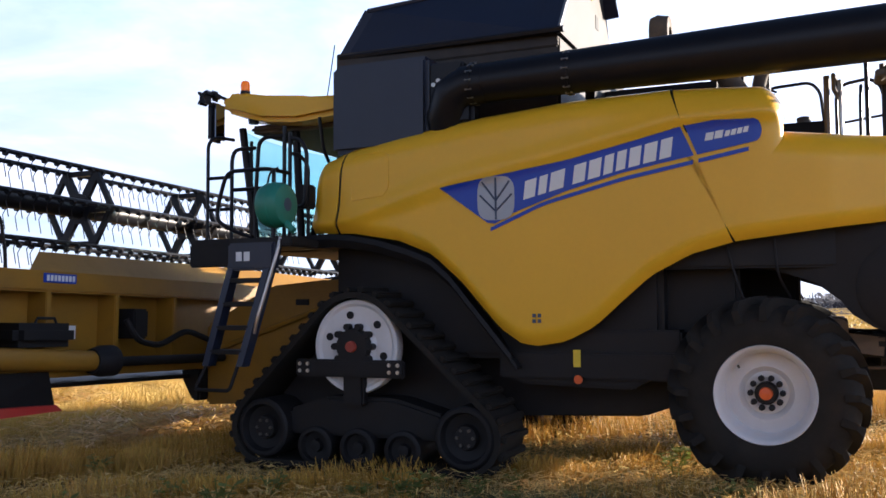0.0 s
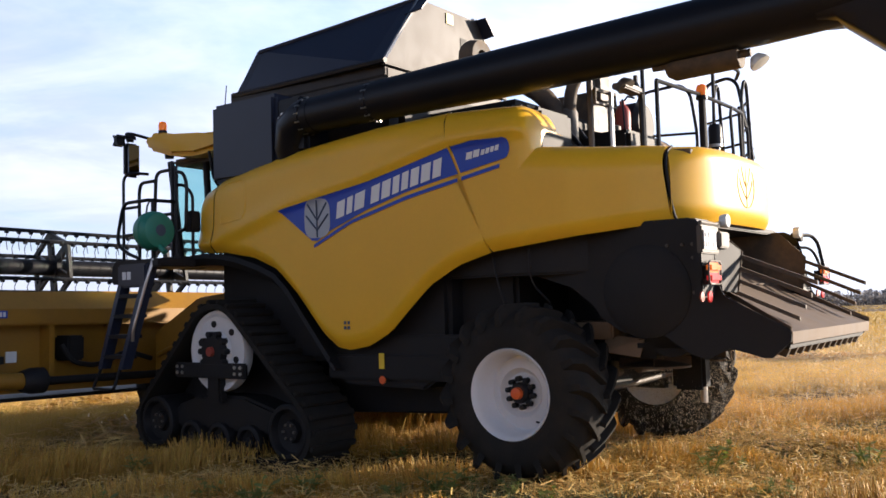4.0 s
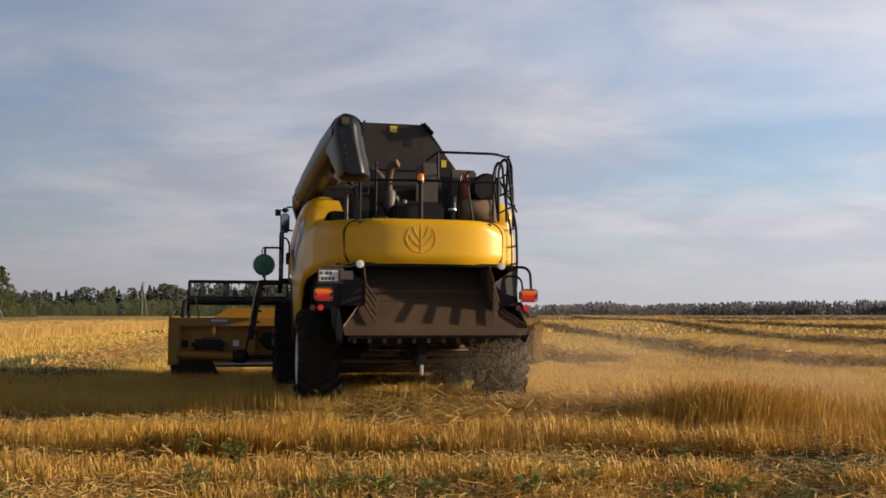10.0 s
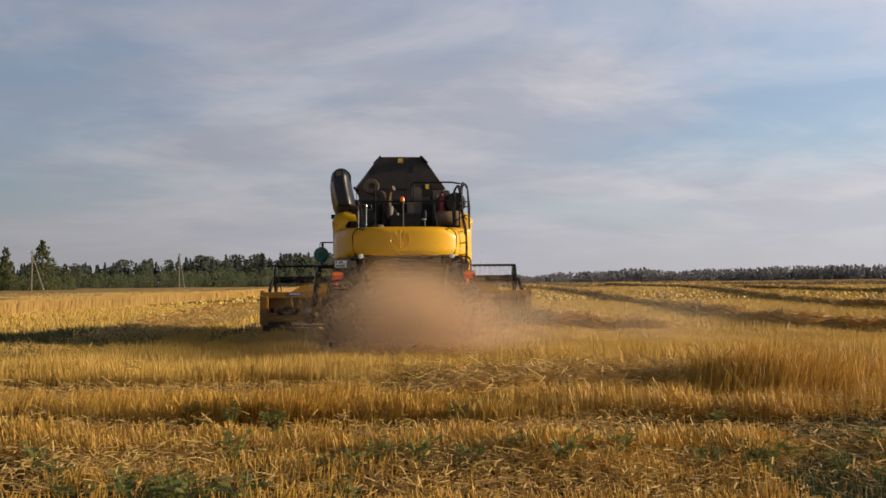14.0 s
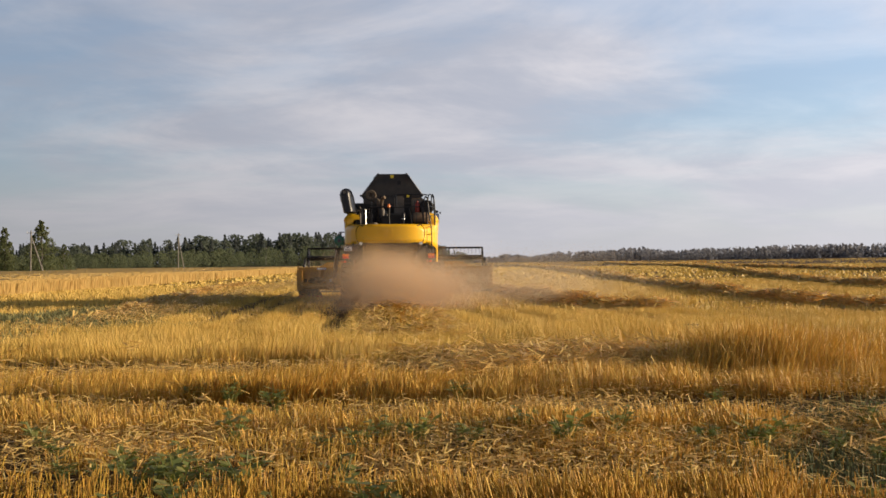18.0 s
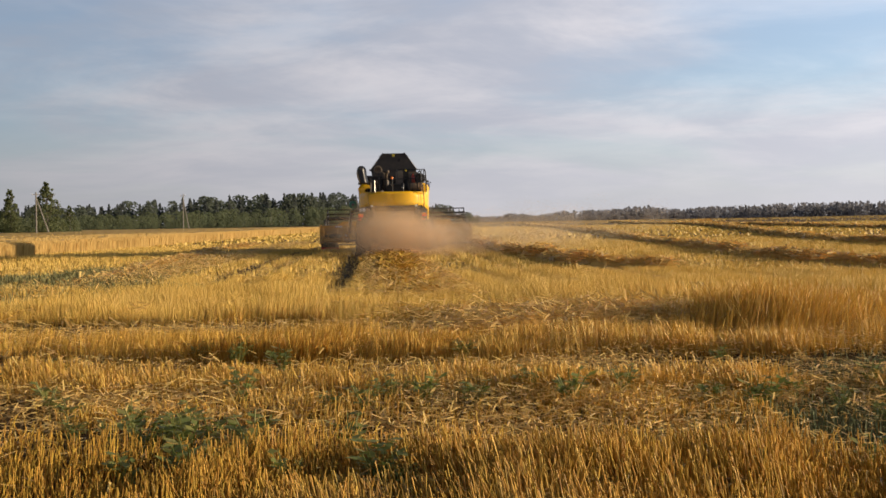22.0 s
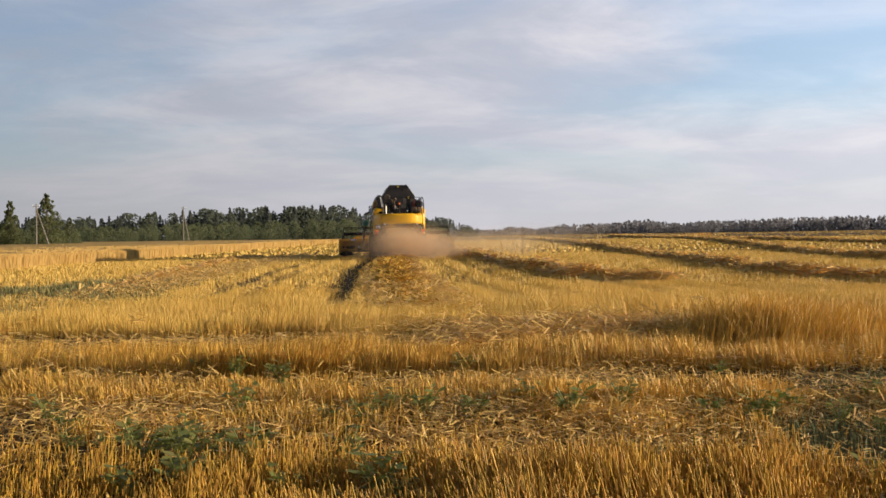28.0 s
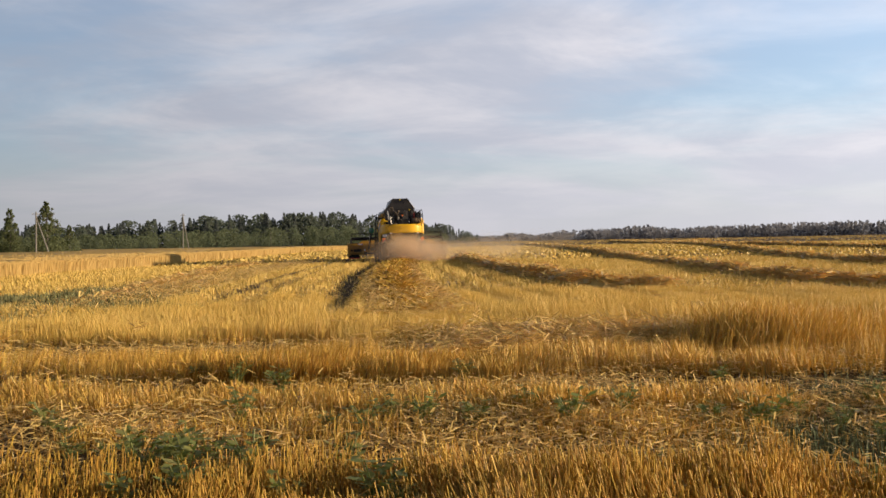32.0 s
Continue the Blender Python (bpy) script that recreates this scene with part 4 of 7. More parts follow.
part("exhaust", tube([(-0.30, 0.1, 2.9), (-0.32, 0.05, 3.4), (-0.30, -0.05, 3.58), (-0.2, -0.12, 3.62)], 0.06, 16, None, 0.12), DUSTY, combine, "rusty exhaust pipe")
part("muffler", turned([(0, 0.0), (0, 0.08), (0.04, 0.10), (0.5, 0.10), (0.54, 0.08), (0.54, 0.0)], 20, None, pose(-0.30, 0.1, 2.7), "Z"), GREYMETAL, combine)
# breather cap on the rear edge of the deck
part("breather", turned([(0, 0.04), (0.20, 0.04), (0.20, 0.062), (0.37, 0.062), (0.40, 0.05), (0.40, 0.0)], 18, None, pose(0.42, -1.03, 2.64), "Z"), AUGER, combine, "black breather cap")
part("breather_band", turned([(0.19, 0.064), (0.215, 0.064)], 18, None, pose(0.42, -1.03, 2.64), "Z"), STEEL, combine)
part("fire_extinguisher", turned([(0, 0.0), (0, 0.07), (0.02, 0.08), (0.30, 0.08), (0.36, 0.05), (0.38, 0.03), (0.42, 0.03), (0.42, 0.0)], 20, None, pose(0.89, 0.10, 3.09), "Z"), RED, combine, "red fire extinguisher")
part("extinguisher_bracket", block((0.84, 0.17, 3.14), (0.94, 0.26, 3.34), 0.006), GREYMETAL, combine)
part("extinguisher_handle", tube([(0.89, 0.10, 3.49), (0.89, 0.04, 3.55), (0.93, -0.02, 3.53)], 0.012, 6), AUGER, combine)
part("extinguisher_hose", tube([(0.89, 0.10, 3.50), (0.80, 0.06, 3.52), (0.78, 0.04, 3.36), (0.80, 0.04, 3.15)], 0.010, 6, None, 0.05), AUGER, combine)
part("control_box", block((-1.22, -0.07, 2.66), (-0.66, 0.30, 3.06), 0.02), BLACK, combine)
part("control_door", block((-1.18, -0.095, 2.70), (-0.70, -0.07, 3.03), 0.010), GREYMETAL, combine, "dusty metal cover")
part("control_hinge", block((-0.66, -0.09, 2.70), (-0.63, -0.03, 3.04), 0.004), STEEL, combine)
for k in range(4):
    part("cover_rib", block((-1.10 + 0.11 * k, -0.104, 2.76), (-1.05 + 0.11 * k, -0.094, 2.97), 0.003), GREYMETAL, combine)
part("cable", tube([(-1.30, -0.30, 2.68), (-1.18, -0.42, 2.71), (-0.9, -0.46, 2.74), (-0.7, -0.40, 2.70)], 0.012, 6, None, 0.08), AUGER, combine)
part("fuel_cap", turned([(0, 0.13), (0.06, 0.13), (0.09, 0.10), (0.09, 0.0)], 22, None, pose(-0.55, -0.72, 2.66), "Z"), GREYMETAL, combine)
# auger rest on its bent post
part("auger_rest", tube([(-0.92, -0.92, 2.64), (-0.92, -0.92, 3.10), (-1.02, -0.90, 3.20)], 0.028, 8, None, 0.06), AUGER, combine)
part("auger_cradle", block((-1.30, -0.96, 3.10), (-0.95, -0.84, 3.15), 0.01), GREYMETAL, combine)
part("cradle_lug", tube([(-0.98, -0.90, 3.14), (-0.98, -0.90, 3.26)], 0.02, 8), GREYMETAL, combine)
# rails round the rear of the deck
for pts in ([(-0.87, -1.03, 2.66), (-0.87, -1.03, 3.22)], [(-0.62, -0.80, 2.66), (-0.62, -0.80, 3.52)]):
    part("deck_post", tube(pts, 0.019, 8), AUGER, combine)
part("top_post", tube([(0.20, -1.11, 3.24), (0.20, -1.11, 3.62)], 0.018, 8), AUGER, combine)
part("deck_rail", tube([(-0.87, -1.03, 3.22), (0.0, -1.09, 3.23), (0.75, -1.10, 3.23), (1.12, -1.06, 3.24)], 0.018, 8, None, 0.06), AUGER, combine)
part("top_rail", tube([(0.18, -0.4, 3.63), (0.19, -1.06, 3.63), (0.26, -1.11, 3.63), (1.02, -1.08, 3.64), (1.22, -0.98, 3.62)], 0.018, 8, None, 0.08), AUGER, combine)
part("side_rail", tube([(1.36, 0.14, 2.70), (1.36, 0.14, 3.60), (1.36, 0.06, 3.67), (1.39, -0.33, 3.70), (1.43, -0.42, 3.60), (1.47, -0.46, 3.2), (1.47, -0.46, 2.66)], 0.018, 8, None, 0.07), AUGER, combine)
part("side_rail", tube([(1.36, 0.14, 3.20), (1.47, -0.46, 3.18)], 0.014, 8), AUGER, combine)
part("side_rail", tube([(1.45, -0.57, 2.66), (1.42, -0.57, 3.55), (1.36, -0.63, 3.64), (1.28, -0.88, 3.66), (1.24, -0.98, 3.58), (1.19, -1.08, 3.07), (1.19, -1.08, 2.68)], 0.018, 8, None, 0.07), AUGER, combine)
for z in (2.95, 3.25):
    part("side_bar", tube([(1.435, -0.57, z), (1.20, -1.06, z + 0.02)], 0.013, 6), AUGER, combine)
part("guard_rail", tube([(0.70, -1.10, 2.68), (0.62, -1.11, 3.16), (0.66, -1.11, 3.22)], 0.016, 8, None, 0.05), AUGER, combine)
part("guard_rail", tube([(1.08, -1.05, 2.68), (1.02, -1.06, 3.20), (1.06, -1.05, 3.30)], 0.018, 8, None, 0.06), AUGER, combine)
# rear access ladder on the right side
for y in (-1.08, -0.80):
    part("ladder_rail", tube([(1.08, y + 0.02, 2.70), (1.08, y + 0.01, 3.42), (1.14, y, 3.58), (1.21, y, 3.54), (1.27, y, 2.90), (1.33, y, 2.62), (1.345, y, 2.2), (1.33, y, 1.75)], 0.018, 8, None, 0.08), AUGER, combine)
for k in range(4):
    part("rung", tube([(1.34, -1.08, 1.85 + 0.25 * k), (1.34, -0.80, 1.85 + 0.25 * k)], 0.014, 6), AUGER, combine)
for k in range(3):
    part("ladder_brace", tube([(1.08, -1.06, 2.80 + 0.24 * k), (1.32 - 0.03 * k, -1.08, 2.92 + 0.24 * k)], 0.013, 6), AUGER, combine)
part("ladder_brace", tube([(1.08, -1.06, 3.30), (1.345, -1.08, 2.82)], 0.013, 6), AUGER, combine)


def beacon(x, y, z):
    part("beacon_base", turned([(0, 0.05), (0.03, 0.05), (0.03, 0.0)], 16, None, pose(x, y, z), "Z"), AUGER, combine)
    part("beacon", turned([(0.03, 0.045), (0.09, 0.048), (0.125, 0.038), (0.14, 0.0)], 18, None, pose(x, y, z), "Z"), AMBER, combine, "orange warning beacon")


beacon(-0.04, -1.09, 3.19)
part("beacon_post", tube([(-0.04, -1.09, 2.66), (-0.04, -1.09, 3.20)], 0.032, 10), BLACK, combine)

# straw hood, tailboard and fins
part("straw_hood", block((-1.02, -0.72, 1.60), (1.02, -0.35, 2.1), 0.03), BLACK, combine)
part("hood_floor", block((-0.95, -1.50, 1.04), (0.95, -0.78, 1.14), 0.03), BLACK, combine)
part("chopper_housing", block((-0.62, -0.45, 0.86), (0.62, 0.5, 1.20), 0.08), BLACK, combine)
part("hood_roof", block((-1.0, -1.36, 2.02), (1.0, -0.9, 2.07), 0.01), BLACK, combine)
# tailboard: steep inside the hood, flared to its rear lip
BOARD = [(0.84, -0.74, 1.93), (0.86, -1.15, 1.70), (0.90, -1.50, 1.49), (1.06, -1.83, 1.325), (1.19, -2.09, 1.20)]
part("tailboard", surface([[(x * f, y, z) for f in (-1, -0.5, 0, 0.5, 1)] for x, y, z in BOARD], 0.02), TAILPLATE, combine, "dusty brown tailboard")
part("tailboard_lip", sheet([(-1.19, -2.092, 1.205), (1.19, -2.092, 1.205), (1.17, -2.085, 1.12), (-1.17, -2.085, 1.12)], 0.015), TAILPLATE, combine)
for f in (0.55, 0.86):
    x, y, z = line(f, [0, 1], [0.84, 0.90]), -0.74 - 0.76 * f, 1.93 - 0.44 * f
    part("tailboard_rib", tube([(-x, y, z + 0.012), (x, y, z + 0.012)], 0.008, 6), TAILPLATE, combine)
CHEEK = [(0.30, 1.92), (0.20, 1.72), (-0.10, 1.66), (-0.38, 1.57), (-0.56, 1.43), (-0.63, 1.32), (-0.78, 1.22), (-0.98, 1.15), (-1.13, 1.20), (-1.33, 1.05), (-1.48, 1.0), (-1.65, 1.09), (-1.88, 1.02), (-1.95, 1.02), (-2.04, 1.10), (-2.085, 1.14), (-2.085, 1.22), (-1.62, 1.46), (-1.58, 1.56), (-1.50, 2.0), (-1.38, 2.06), (-0.35, 2.06), (0.1, 1.98)]
for sx in (-1, 1):
    part("hood_cheek", prism(CHEEK, sx * 1.19 - 0.012, sx * 1.19 + 0.012, "X", 0.005), BLACK, combine)
    part("chopper_shield", turned([(0, 0.0), (0, 0.36), (sx * 0.008, 0.36), (sx * 0.022, 0.32), (sx * 0.026, 0.0)], 36, None, pose(sx * 1.20, -1.02, 1.52)), BLACK, combine)
    for y, z in ((-1.20, 1.86), (-1.32, 1.86), (-1.40, 1.86), (-1.40, 1.76), (-1.42, 1.66), (-1.42, 1.58), (-1.40, 1.50)):
        part("cheek_bolt", turned([(0, 0.014), (sx * 0.01, 0.012), (sx * 0.01, 0.0)], 8, None, pose(sx * 1.203, y, z)), GREYMETAL, combine)
    # dusty inner plate that carries the fins
    part("inner_plate", prism([(-0.74, 1.95), (-0.74, 2.03), (-1.42, 2.04), (-1.66, 1.80), (-1.62, 1.50), (-1.50, 1.50)], sx * 0.86 - 0.008, sx * 0.86 + 0.008, "X", 0.004), DUSTY, combine)
    part("corner_plate", sheet([(sx * 0.86, -1.64, 1.80), (sx * 1.18, -1.50, 2.0), (sx * 1.18, -1.60, 1.50), (sx * 0.88, -1.60, 1.49)], 0.012), BLACK, combine)
    part("tailboard_rim", sheet([(sx * 0.92, -1.52, 1.49), (sx * 1.19, -2.09, 1.205), (sx * 1.19, -2.09, 1.24), (sx * 0.92, -1.52, 1.525)], 0.010), TAILPLATE, combine)
    part("tailboard_gusset", prism([(-1.62, 1.42), (-2.07, 1.19), (-2.07, 1.13), (-1.62, 1.18)], sx * 1.12 - 0.008, sx * 1.12 + 0.008, "X", 0.003), BLACK, combine)
    for k in range(4):
        a = Vector((sx * 0.845, -1.63 + 0.02 * k, 1.785 - 0.088 * k))
        b = Vector((sx * 0.76, -2.17 + 0.045 * k, 1.56 - 0.087 * k))
        w, h = Vector((sx * 0.028, 0, 0)), Vector((0, 0, 0.032))
        own = bmesh.new()
        ends = [[own.verts.new(p) for p in (q, q + w, q + w - h, q - h)] for q in (a, b)]
        own.faces.new(ends[0][::-1])
        own.faces.new(ends[1])
        for m in range(4):
            own.faces.new((ends[0][m], ends[0][(m + 1) % 4], ends[1][(m + 1) % 4], ends[1][m]))
        part("fin", own, DUSTY, combine, "straw guide fin")
for k in range(12):
    x = -1.04 + 0.189 * k
    part("knife_holder", prism([(-1.90, 1.14), (-2.06, 1.13), (-2.00, 1.02), (-1.93, 1.04)], x - 0.02, x + 0.02, "X"), DUSTY, combine)
part("lip_beam", block((-1.12, -2.05, 1.08), (1.12, -1.98, 1.15), 0.01), BLACK, combine)
# chaff spreader and dusty underbody
for sx in (-1, 1):
    part("spreader_disc", turned([(0, 0.0), (0, 0.30), (0.02, 0.30), (0.06, 0.08), (0.10, 0.06), (0.10, 0.0)], 26, None, pose(sx * 0.42, -0.72, 0.88), "Z"), DUSTY, combine, "dusty chaff spreader disc")
    for k in range(4):
        a = math.pi / 2 * k + 0.4
        part("spreader_blade", sheet([(sx * 0.42 + 0.07 * math.cos(a), -0.72 + 0.07 * math.sin(a), 0.90), (sx * 0.42 + 0.30 * math.cos(a), -0.72 + 0.30 * math.sin(a), 0.90), (sx * 0.42 + 0.30 * math.cos(a), -0.72 + 0.30 * math.sin(a), 0.97), (sx * 0.42 + 0.07 * math.cos(a), -0.72 + 0.07 * math.sin(a), 0.99)], 0.006), DUSTY, combine)
    part("spreader_shield", sheet([(sx * 0.86, -0.50, 1.18), (sx * 0.92, -0.86, 1.14), (sx * 0.98, -0.84, 1.00), (sx * 0.96, -0.50, 1.04)], 0.01), TAN, combine, "straw-dusted shield")
    part("spreader_motor", turned([(0, 0.0), (0, 0.07), (0.14, 0.07), (0.16, 0.05), (0.16, 0.0)], 14, None, pose(sx * 0.42, -0.72, 0.98), "Z"), GREYMETAL, combine)
part("sieve_frame", block((-0.95, -0.60, 1.14), (0.95, 0.2, 1.28), 0.02), TAN, combine, "chaff-dusted sieve frame")

part("chopper_rotor", turned([(-0.95, 0.0), (-0.95, 0.22), (0.95, 0.22), (0.95, 0.0)], 20, None, pose(0, -1.1, 1.22)), BLACK, combine)
part("sticker", sheet([(-0.98, -1.92, 1.262), (-0.80, -1.92, 1.262), (-0.80, -1.96, 1.238), (-0.98, -1.96, 1.238)], 0.004), STICKER, combine)

# number plate, lamps
part("plate_bracket", block((-1.48, -1.58, 1.775), (-1.14, -1.54, 1.98), 0.008), GREYMETAL, combine)
plate = part("number_plate", block((-1.46, -1.592, 1.805), (-1.21, -1.582, 1.945), 0.004), WHITE, combine, "white number plate")
for x0, x1, z0 in ((-1.445, -1.415, 1.89), (-1.38, -1.34, 1.89), (-1.33, -1.295, 1.89), (-1.43, -1.395, 1.82), (-1.385, -1.35, 1.82), (-1.34, -1.305, 1.82), (-1.295, -1.26, 1.82)):
    part("plate_bar", block((x0, -1.596, z0), (x1, -1.591, z0 + 0.042), 0), EMBLEM, plate)
part("plate_box", block((-1.20, -1.62, 1.82), (-1.02, -1.52, 1.94), 0.01), GREYMETAL, combine)
part("lamp_bar", tube([(-1.4, -1.54, 2.00), (-1.1, -1.54, 2.00), (-0.95, -1.52, 2.02)], 0.016, 8), GREYMETAL, combine)


def tail_lamp(x, y, z):
    body = part("tail_light", block((x - 0.125, y, z - 0.088), (x + 0.125, y + 0.08, z + 0.088), 0.04), BLACK, combine, "amber and red tail light")
    part("lens", block((x - 0.110, y - 0.02, z + 0.0), (x + 0.110, y + 0.02, z + 0.074), 0.019), AMBER, body, "amber lens")
    part("lens", block((x - 0.110, y - 0.02, z - 0.074), (x + 0.110, y + 0.02, z - 0.002), 0.019), REDLENS, body, "red lens")
    part("bezel", tube([(x, y - 0.008, z - 0.082), (x + 0.118, y - 0.008, z - 0.082), (x + 0.118, y - 0.008, z + 0.082), (x - 0.118, y - 0.008, z + 0.082), (x - 0.118, y - 0.008, z - 0.082), (x, y - 0.008, z - 0.082)], 0.007, 6, None, 0.04), GREYMETAL, body)
    part("red_reflector", turned([(0, 0.04), (-0.012, 0.04), (-0.014, 0.0)], 16, None, pose(x - 0.03, y + 0.03, z - 0.17), "Y"), REDLENS, combine, "round red reflector")
    part("red_reflector", turned([(0, 0.036), (-0.012, 0.036), (-0.014, 0.0)], 16, None, pose(x - 0.13, y + 0.05, z - 0.17), "Y"), RED, combine)


tail_lamp(-1.405, -1.63, 1.635)
tail_lamp(1.32, -1.70, 1.635)
part("light_arm", tube([(1.02, -1.5, 2.02), (1.30, -1.6, 2.02), (1.36, -1.64, 1.95), (1.36, -1.68, 1.72)], 0.018, 8, None, 0.06), BLACK, combine)
part("light_arm", tube([(1.02, -1.5, 1.90), (1.18, -1.6, 1.90), (1.24, -1.64, 1.84), (1.24, -1.68, 1.72)], 0.014, 8, None, 0.06), BLACK, combine)
part("light_arm", block((-1.46, -1.56, 1.46), (-1.19, -1.50, 1.98), 0.01), BLACK, combine)
for x in (-0.93, 0.98):
    part("work_lamp", turned([(0, 0.0), (0, 0.05), (-0.04, 0.055), (-0.055, 0.048), (-0.06, 0.0)], 20, None, pose(x, -1.53, 2.035), "Y"), LAMPGLASS, combine, "round work lamp")
part("side_lamp", turned([(0, 0.0), (0, 0.04), (-0.04, 0.045), (-0.05, 0.0)], 16, None, pose(1.12, -1.52, 2.00), "Y"), BLACK, combine)

# cab
cab_floor = part("cab_floor", block((-1.0, 3.78, 1.95), (1.0, 4.95, 2.10), 0.02), BLACK, combine)
part("cab_back", block((-0.98, 3.74, 2.1), (0.98, 3.80, 3.22), 0.01), BLACK, combine)
for x in (-0.98, 0.98):
    for y0, y1 in ((3.86, 3.86), (4.36, 4.42), (4.90, 5.06)):
        part("cab_pillar", tube([(x, y0, 2.08), (x * 1.02, y1, 3.24)], 0.04, 8), BLACK, combine)
    glass = part("cab_door_glass", sheet([(x, 3.9, 2.12), (x, 4.38, 2.12), (x * 1.02, 4.42, 3.22), (x * 1.02, 3.9, 3.22)], 0.008), GLASS, combine, "green tinted glass")
    glass2 = part("cab_side_glass", sheet([(x, 4.42, 2.12), (x, 4.88, 2.12), (x * 1.02, 5.04, 3.22), (x * 1.02, 4.46, 3.22)], 0.008), GLASS, combine, "green tinted glass")
    for g in (glass, glass2):
        g.visible_shadow = False
rows = []
for i in range(9):
    x = -0.95 + 1.9 * i / 8
    bow = 0.14 * (1 - (x / 0.95) ** 2)
    rows.append([(x, 4.92 + bow, 2.10), (x * 1.02, 5.08 + bow, 3.22)])
w = part("windscreen", surface(rows, 0.008), GLASS, combine, "curved tinted windscreen")
w.visible_shadow = False
roof = prism([(3.72, 3.22), (3.72, 3.40), (4.1, 3.42), (4.5, 3.46), (4.85, 3.53), (5.02, 3.53), (5.10, 3.44), (5.02, 3.34), (4.6, 3.22), (4.2, 3.18)], -1.36, 1.36, "X", 0.05)
part("cab_roof", roof, YELLOW, combine, "yellow cab roof")
part("roof_liner", block((-1.1, 3.8, 3.16), (1.1, 4.9, 3.24), 0.03), DUSTY, combine)
for x in (-0.7, -0.3, 0.3, 0.7):
    part("roof_lamp", block((x - 0.12, 5.05, 3.36), (x + 0.12, 5.12, 3.47), 0.02), LAMPGLASS, combine)
part("step_lamp", turned([(0, 0.0), (0, 0.05), (0.09, 0.06), (0.10, 0.0)], 14, None, pose(-1.25, 4.75, 3.22, 0, 0, 0), "Z"), AUGER, combine)
beacon(-1.28, 4.83, 3.52)
part("aerial", tube([(-1.1, 4.0, 3.42), (-1.12, 3.9, 3.95)], 0.006, 5), BLACK, combine)
seat = part("driver_seat", block((-0.3, 4.0, 2.1), (0.3, 4.5, 2.6), 0.06), SEATCLOTH, combine)
part("seat_back", block((-0.28, 3.95, 2.55), (0.28, 4.1, 3.1), 0.05), SEATCLOTH, combine)
part("steering_column", tube([(0, 4.85, 2.1), (0, 4.7, 2.65)], 0.04, 8), BLACK, combine)
part("console", block((0.35, 4.0, 2.1), (0.55, 4.7, 2.7), 0.04), SEATCLOTH, combine)
for sx in (-1, 1):
    part("mirror_arm", tube([(sx * 1.25, 5.0, 3.46), (sx * 1.5, 5.1, 3.52), (sx * 1.62, 5.05, 3.50), (sx * 1.62, 5.0, 3.40)], 0.018, 8, None, 0.05), AUGER, combine)
    mirror = part("mirror", block((sx * 1.65 - 0.09, 4.86, 2.98), (sx * 1.65 + 0.09, 4.95, 3.36), 0.03), AUGER, combine, "black rear-view mirror")
    part("mirror_glass", block((sx * 1.65 - 0.07, 4.85, 3.0), (sx * 1.65 + 0.07, 4.862, 3.34), 0.002), MIRROR, mirror)
    part("mirror", block((sx * 1.65 - 0.07, 4.88, 3.38), (sx * 1.65 + 0.07, 4.95, 3.48), 0.03), AUGER, combine, "small wide-angle mirror")
    part("marker_lamp", block((sx * 1.65 + sx * 0.10, 4.90, 3.34), (sx * 1.65 + sx * 0.17, 4.95, 3.42), 0.02), AUGER, combine)

# platform, rails, ladder on the left
for pts in ([(-1.74, 4.92, 2.04), (-1.74, 4.92, 2.95), (-1.72, 4.86, 3.02), (-1.50, 4.80, 3.02)], [(-1.74, 4.92, 2.62), (-1.74, 4.66, 2.62)], [(-1.74, 4.92, 2.32), (-1.74, 4.66, 2.32)],
            [(-1.60, 3.90, 2.04), (-1.60, 3.90, 2.70), (-1.66, 3.96, 2.80), (-1.72, 4.02, 2.80)], [(-1.05, 3.90, 2.6), (-1.30, 3.92, 2.9), (-1.34, 3.94, 3.2)]):
    part("handrail", tube(pts, 0.017, 8, None, 0.05), AUGER, combine)
part("wiring_box", block((-1.66, 3.86, 2.30), (-1.52, 3.98, 2.52), 0.015), BLACK, combine)
part("platform", block((-1.78, 3.88, 1.96), (-1.0, 5.06, 2.04), 0.015), BLACK, combine)
part("platform_wing", block((-2.16, 3.72, 1.92), (-1.70, 4.34, 2.0), 0.015), BLACK, combine)
part("platform_skirt", block((-1.78, 4.55, 1.78), (-1.70, 5.10, 2.0), 0.015), BLACK, combine)
X = -1.72
Y = -2.04
for pts in ([(Y, 4.20, 2.02), (Y, 4.40, 2.08), (Y, 4.58, 2.18), (Y, 4.58, 2.30), (Y, 4.50, 2.56), (Y, 4.44, 2.62), (Y, 4.05, 2.62), (X, 4.02, 2.62)],
            [(X, 4.66, 2.04), (X, 4.66, 2.80), (X, 4.62, 2.88), (X, 4.40, 2.88)],
            [(X, 4.40, 2.04), (X, 4.40, 2.30), (X, 4.36, 2.92), (X, 4.30, 2.97), (X, 4.08, 2.97)],
            [(X, 4.08, 2.02), (X, 4.08, 3.06)], [(X, 4.02, 2.02), (X, 4.02, 3.00)],
            [(X, 3.98, 2.3), (X, 3.86, 2.32), (X, 3.84, 2.8), (X, 3.90, 2.92), (X, 4.02, 2.94)],
            [(X, 4.66, 2.50), (X, 4.04, 2.50)], [(X, 4.40, 2.28), (X, 4.04, 2.28)], [(Y, 3.98, 2.0), (Y, 3.98, 2.62)],
            [(-1.0, 4.95, 2.04), (-1.0, 4.95, 3.1)]):
    part("handrail", tube(pts, 0.019, 8, None, 0.06), AUGER, combine)
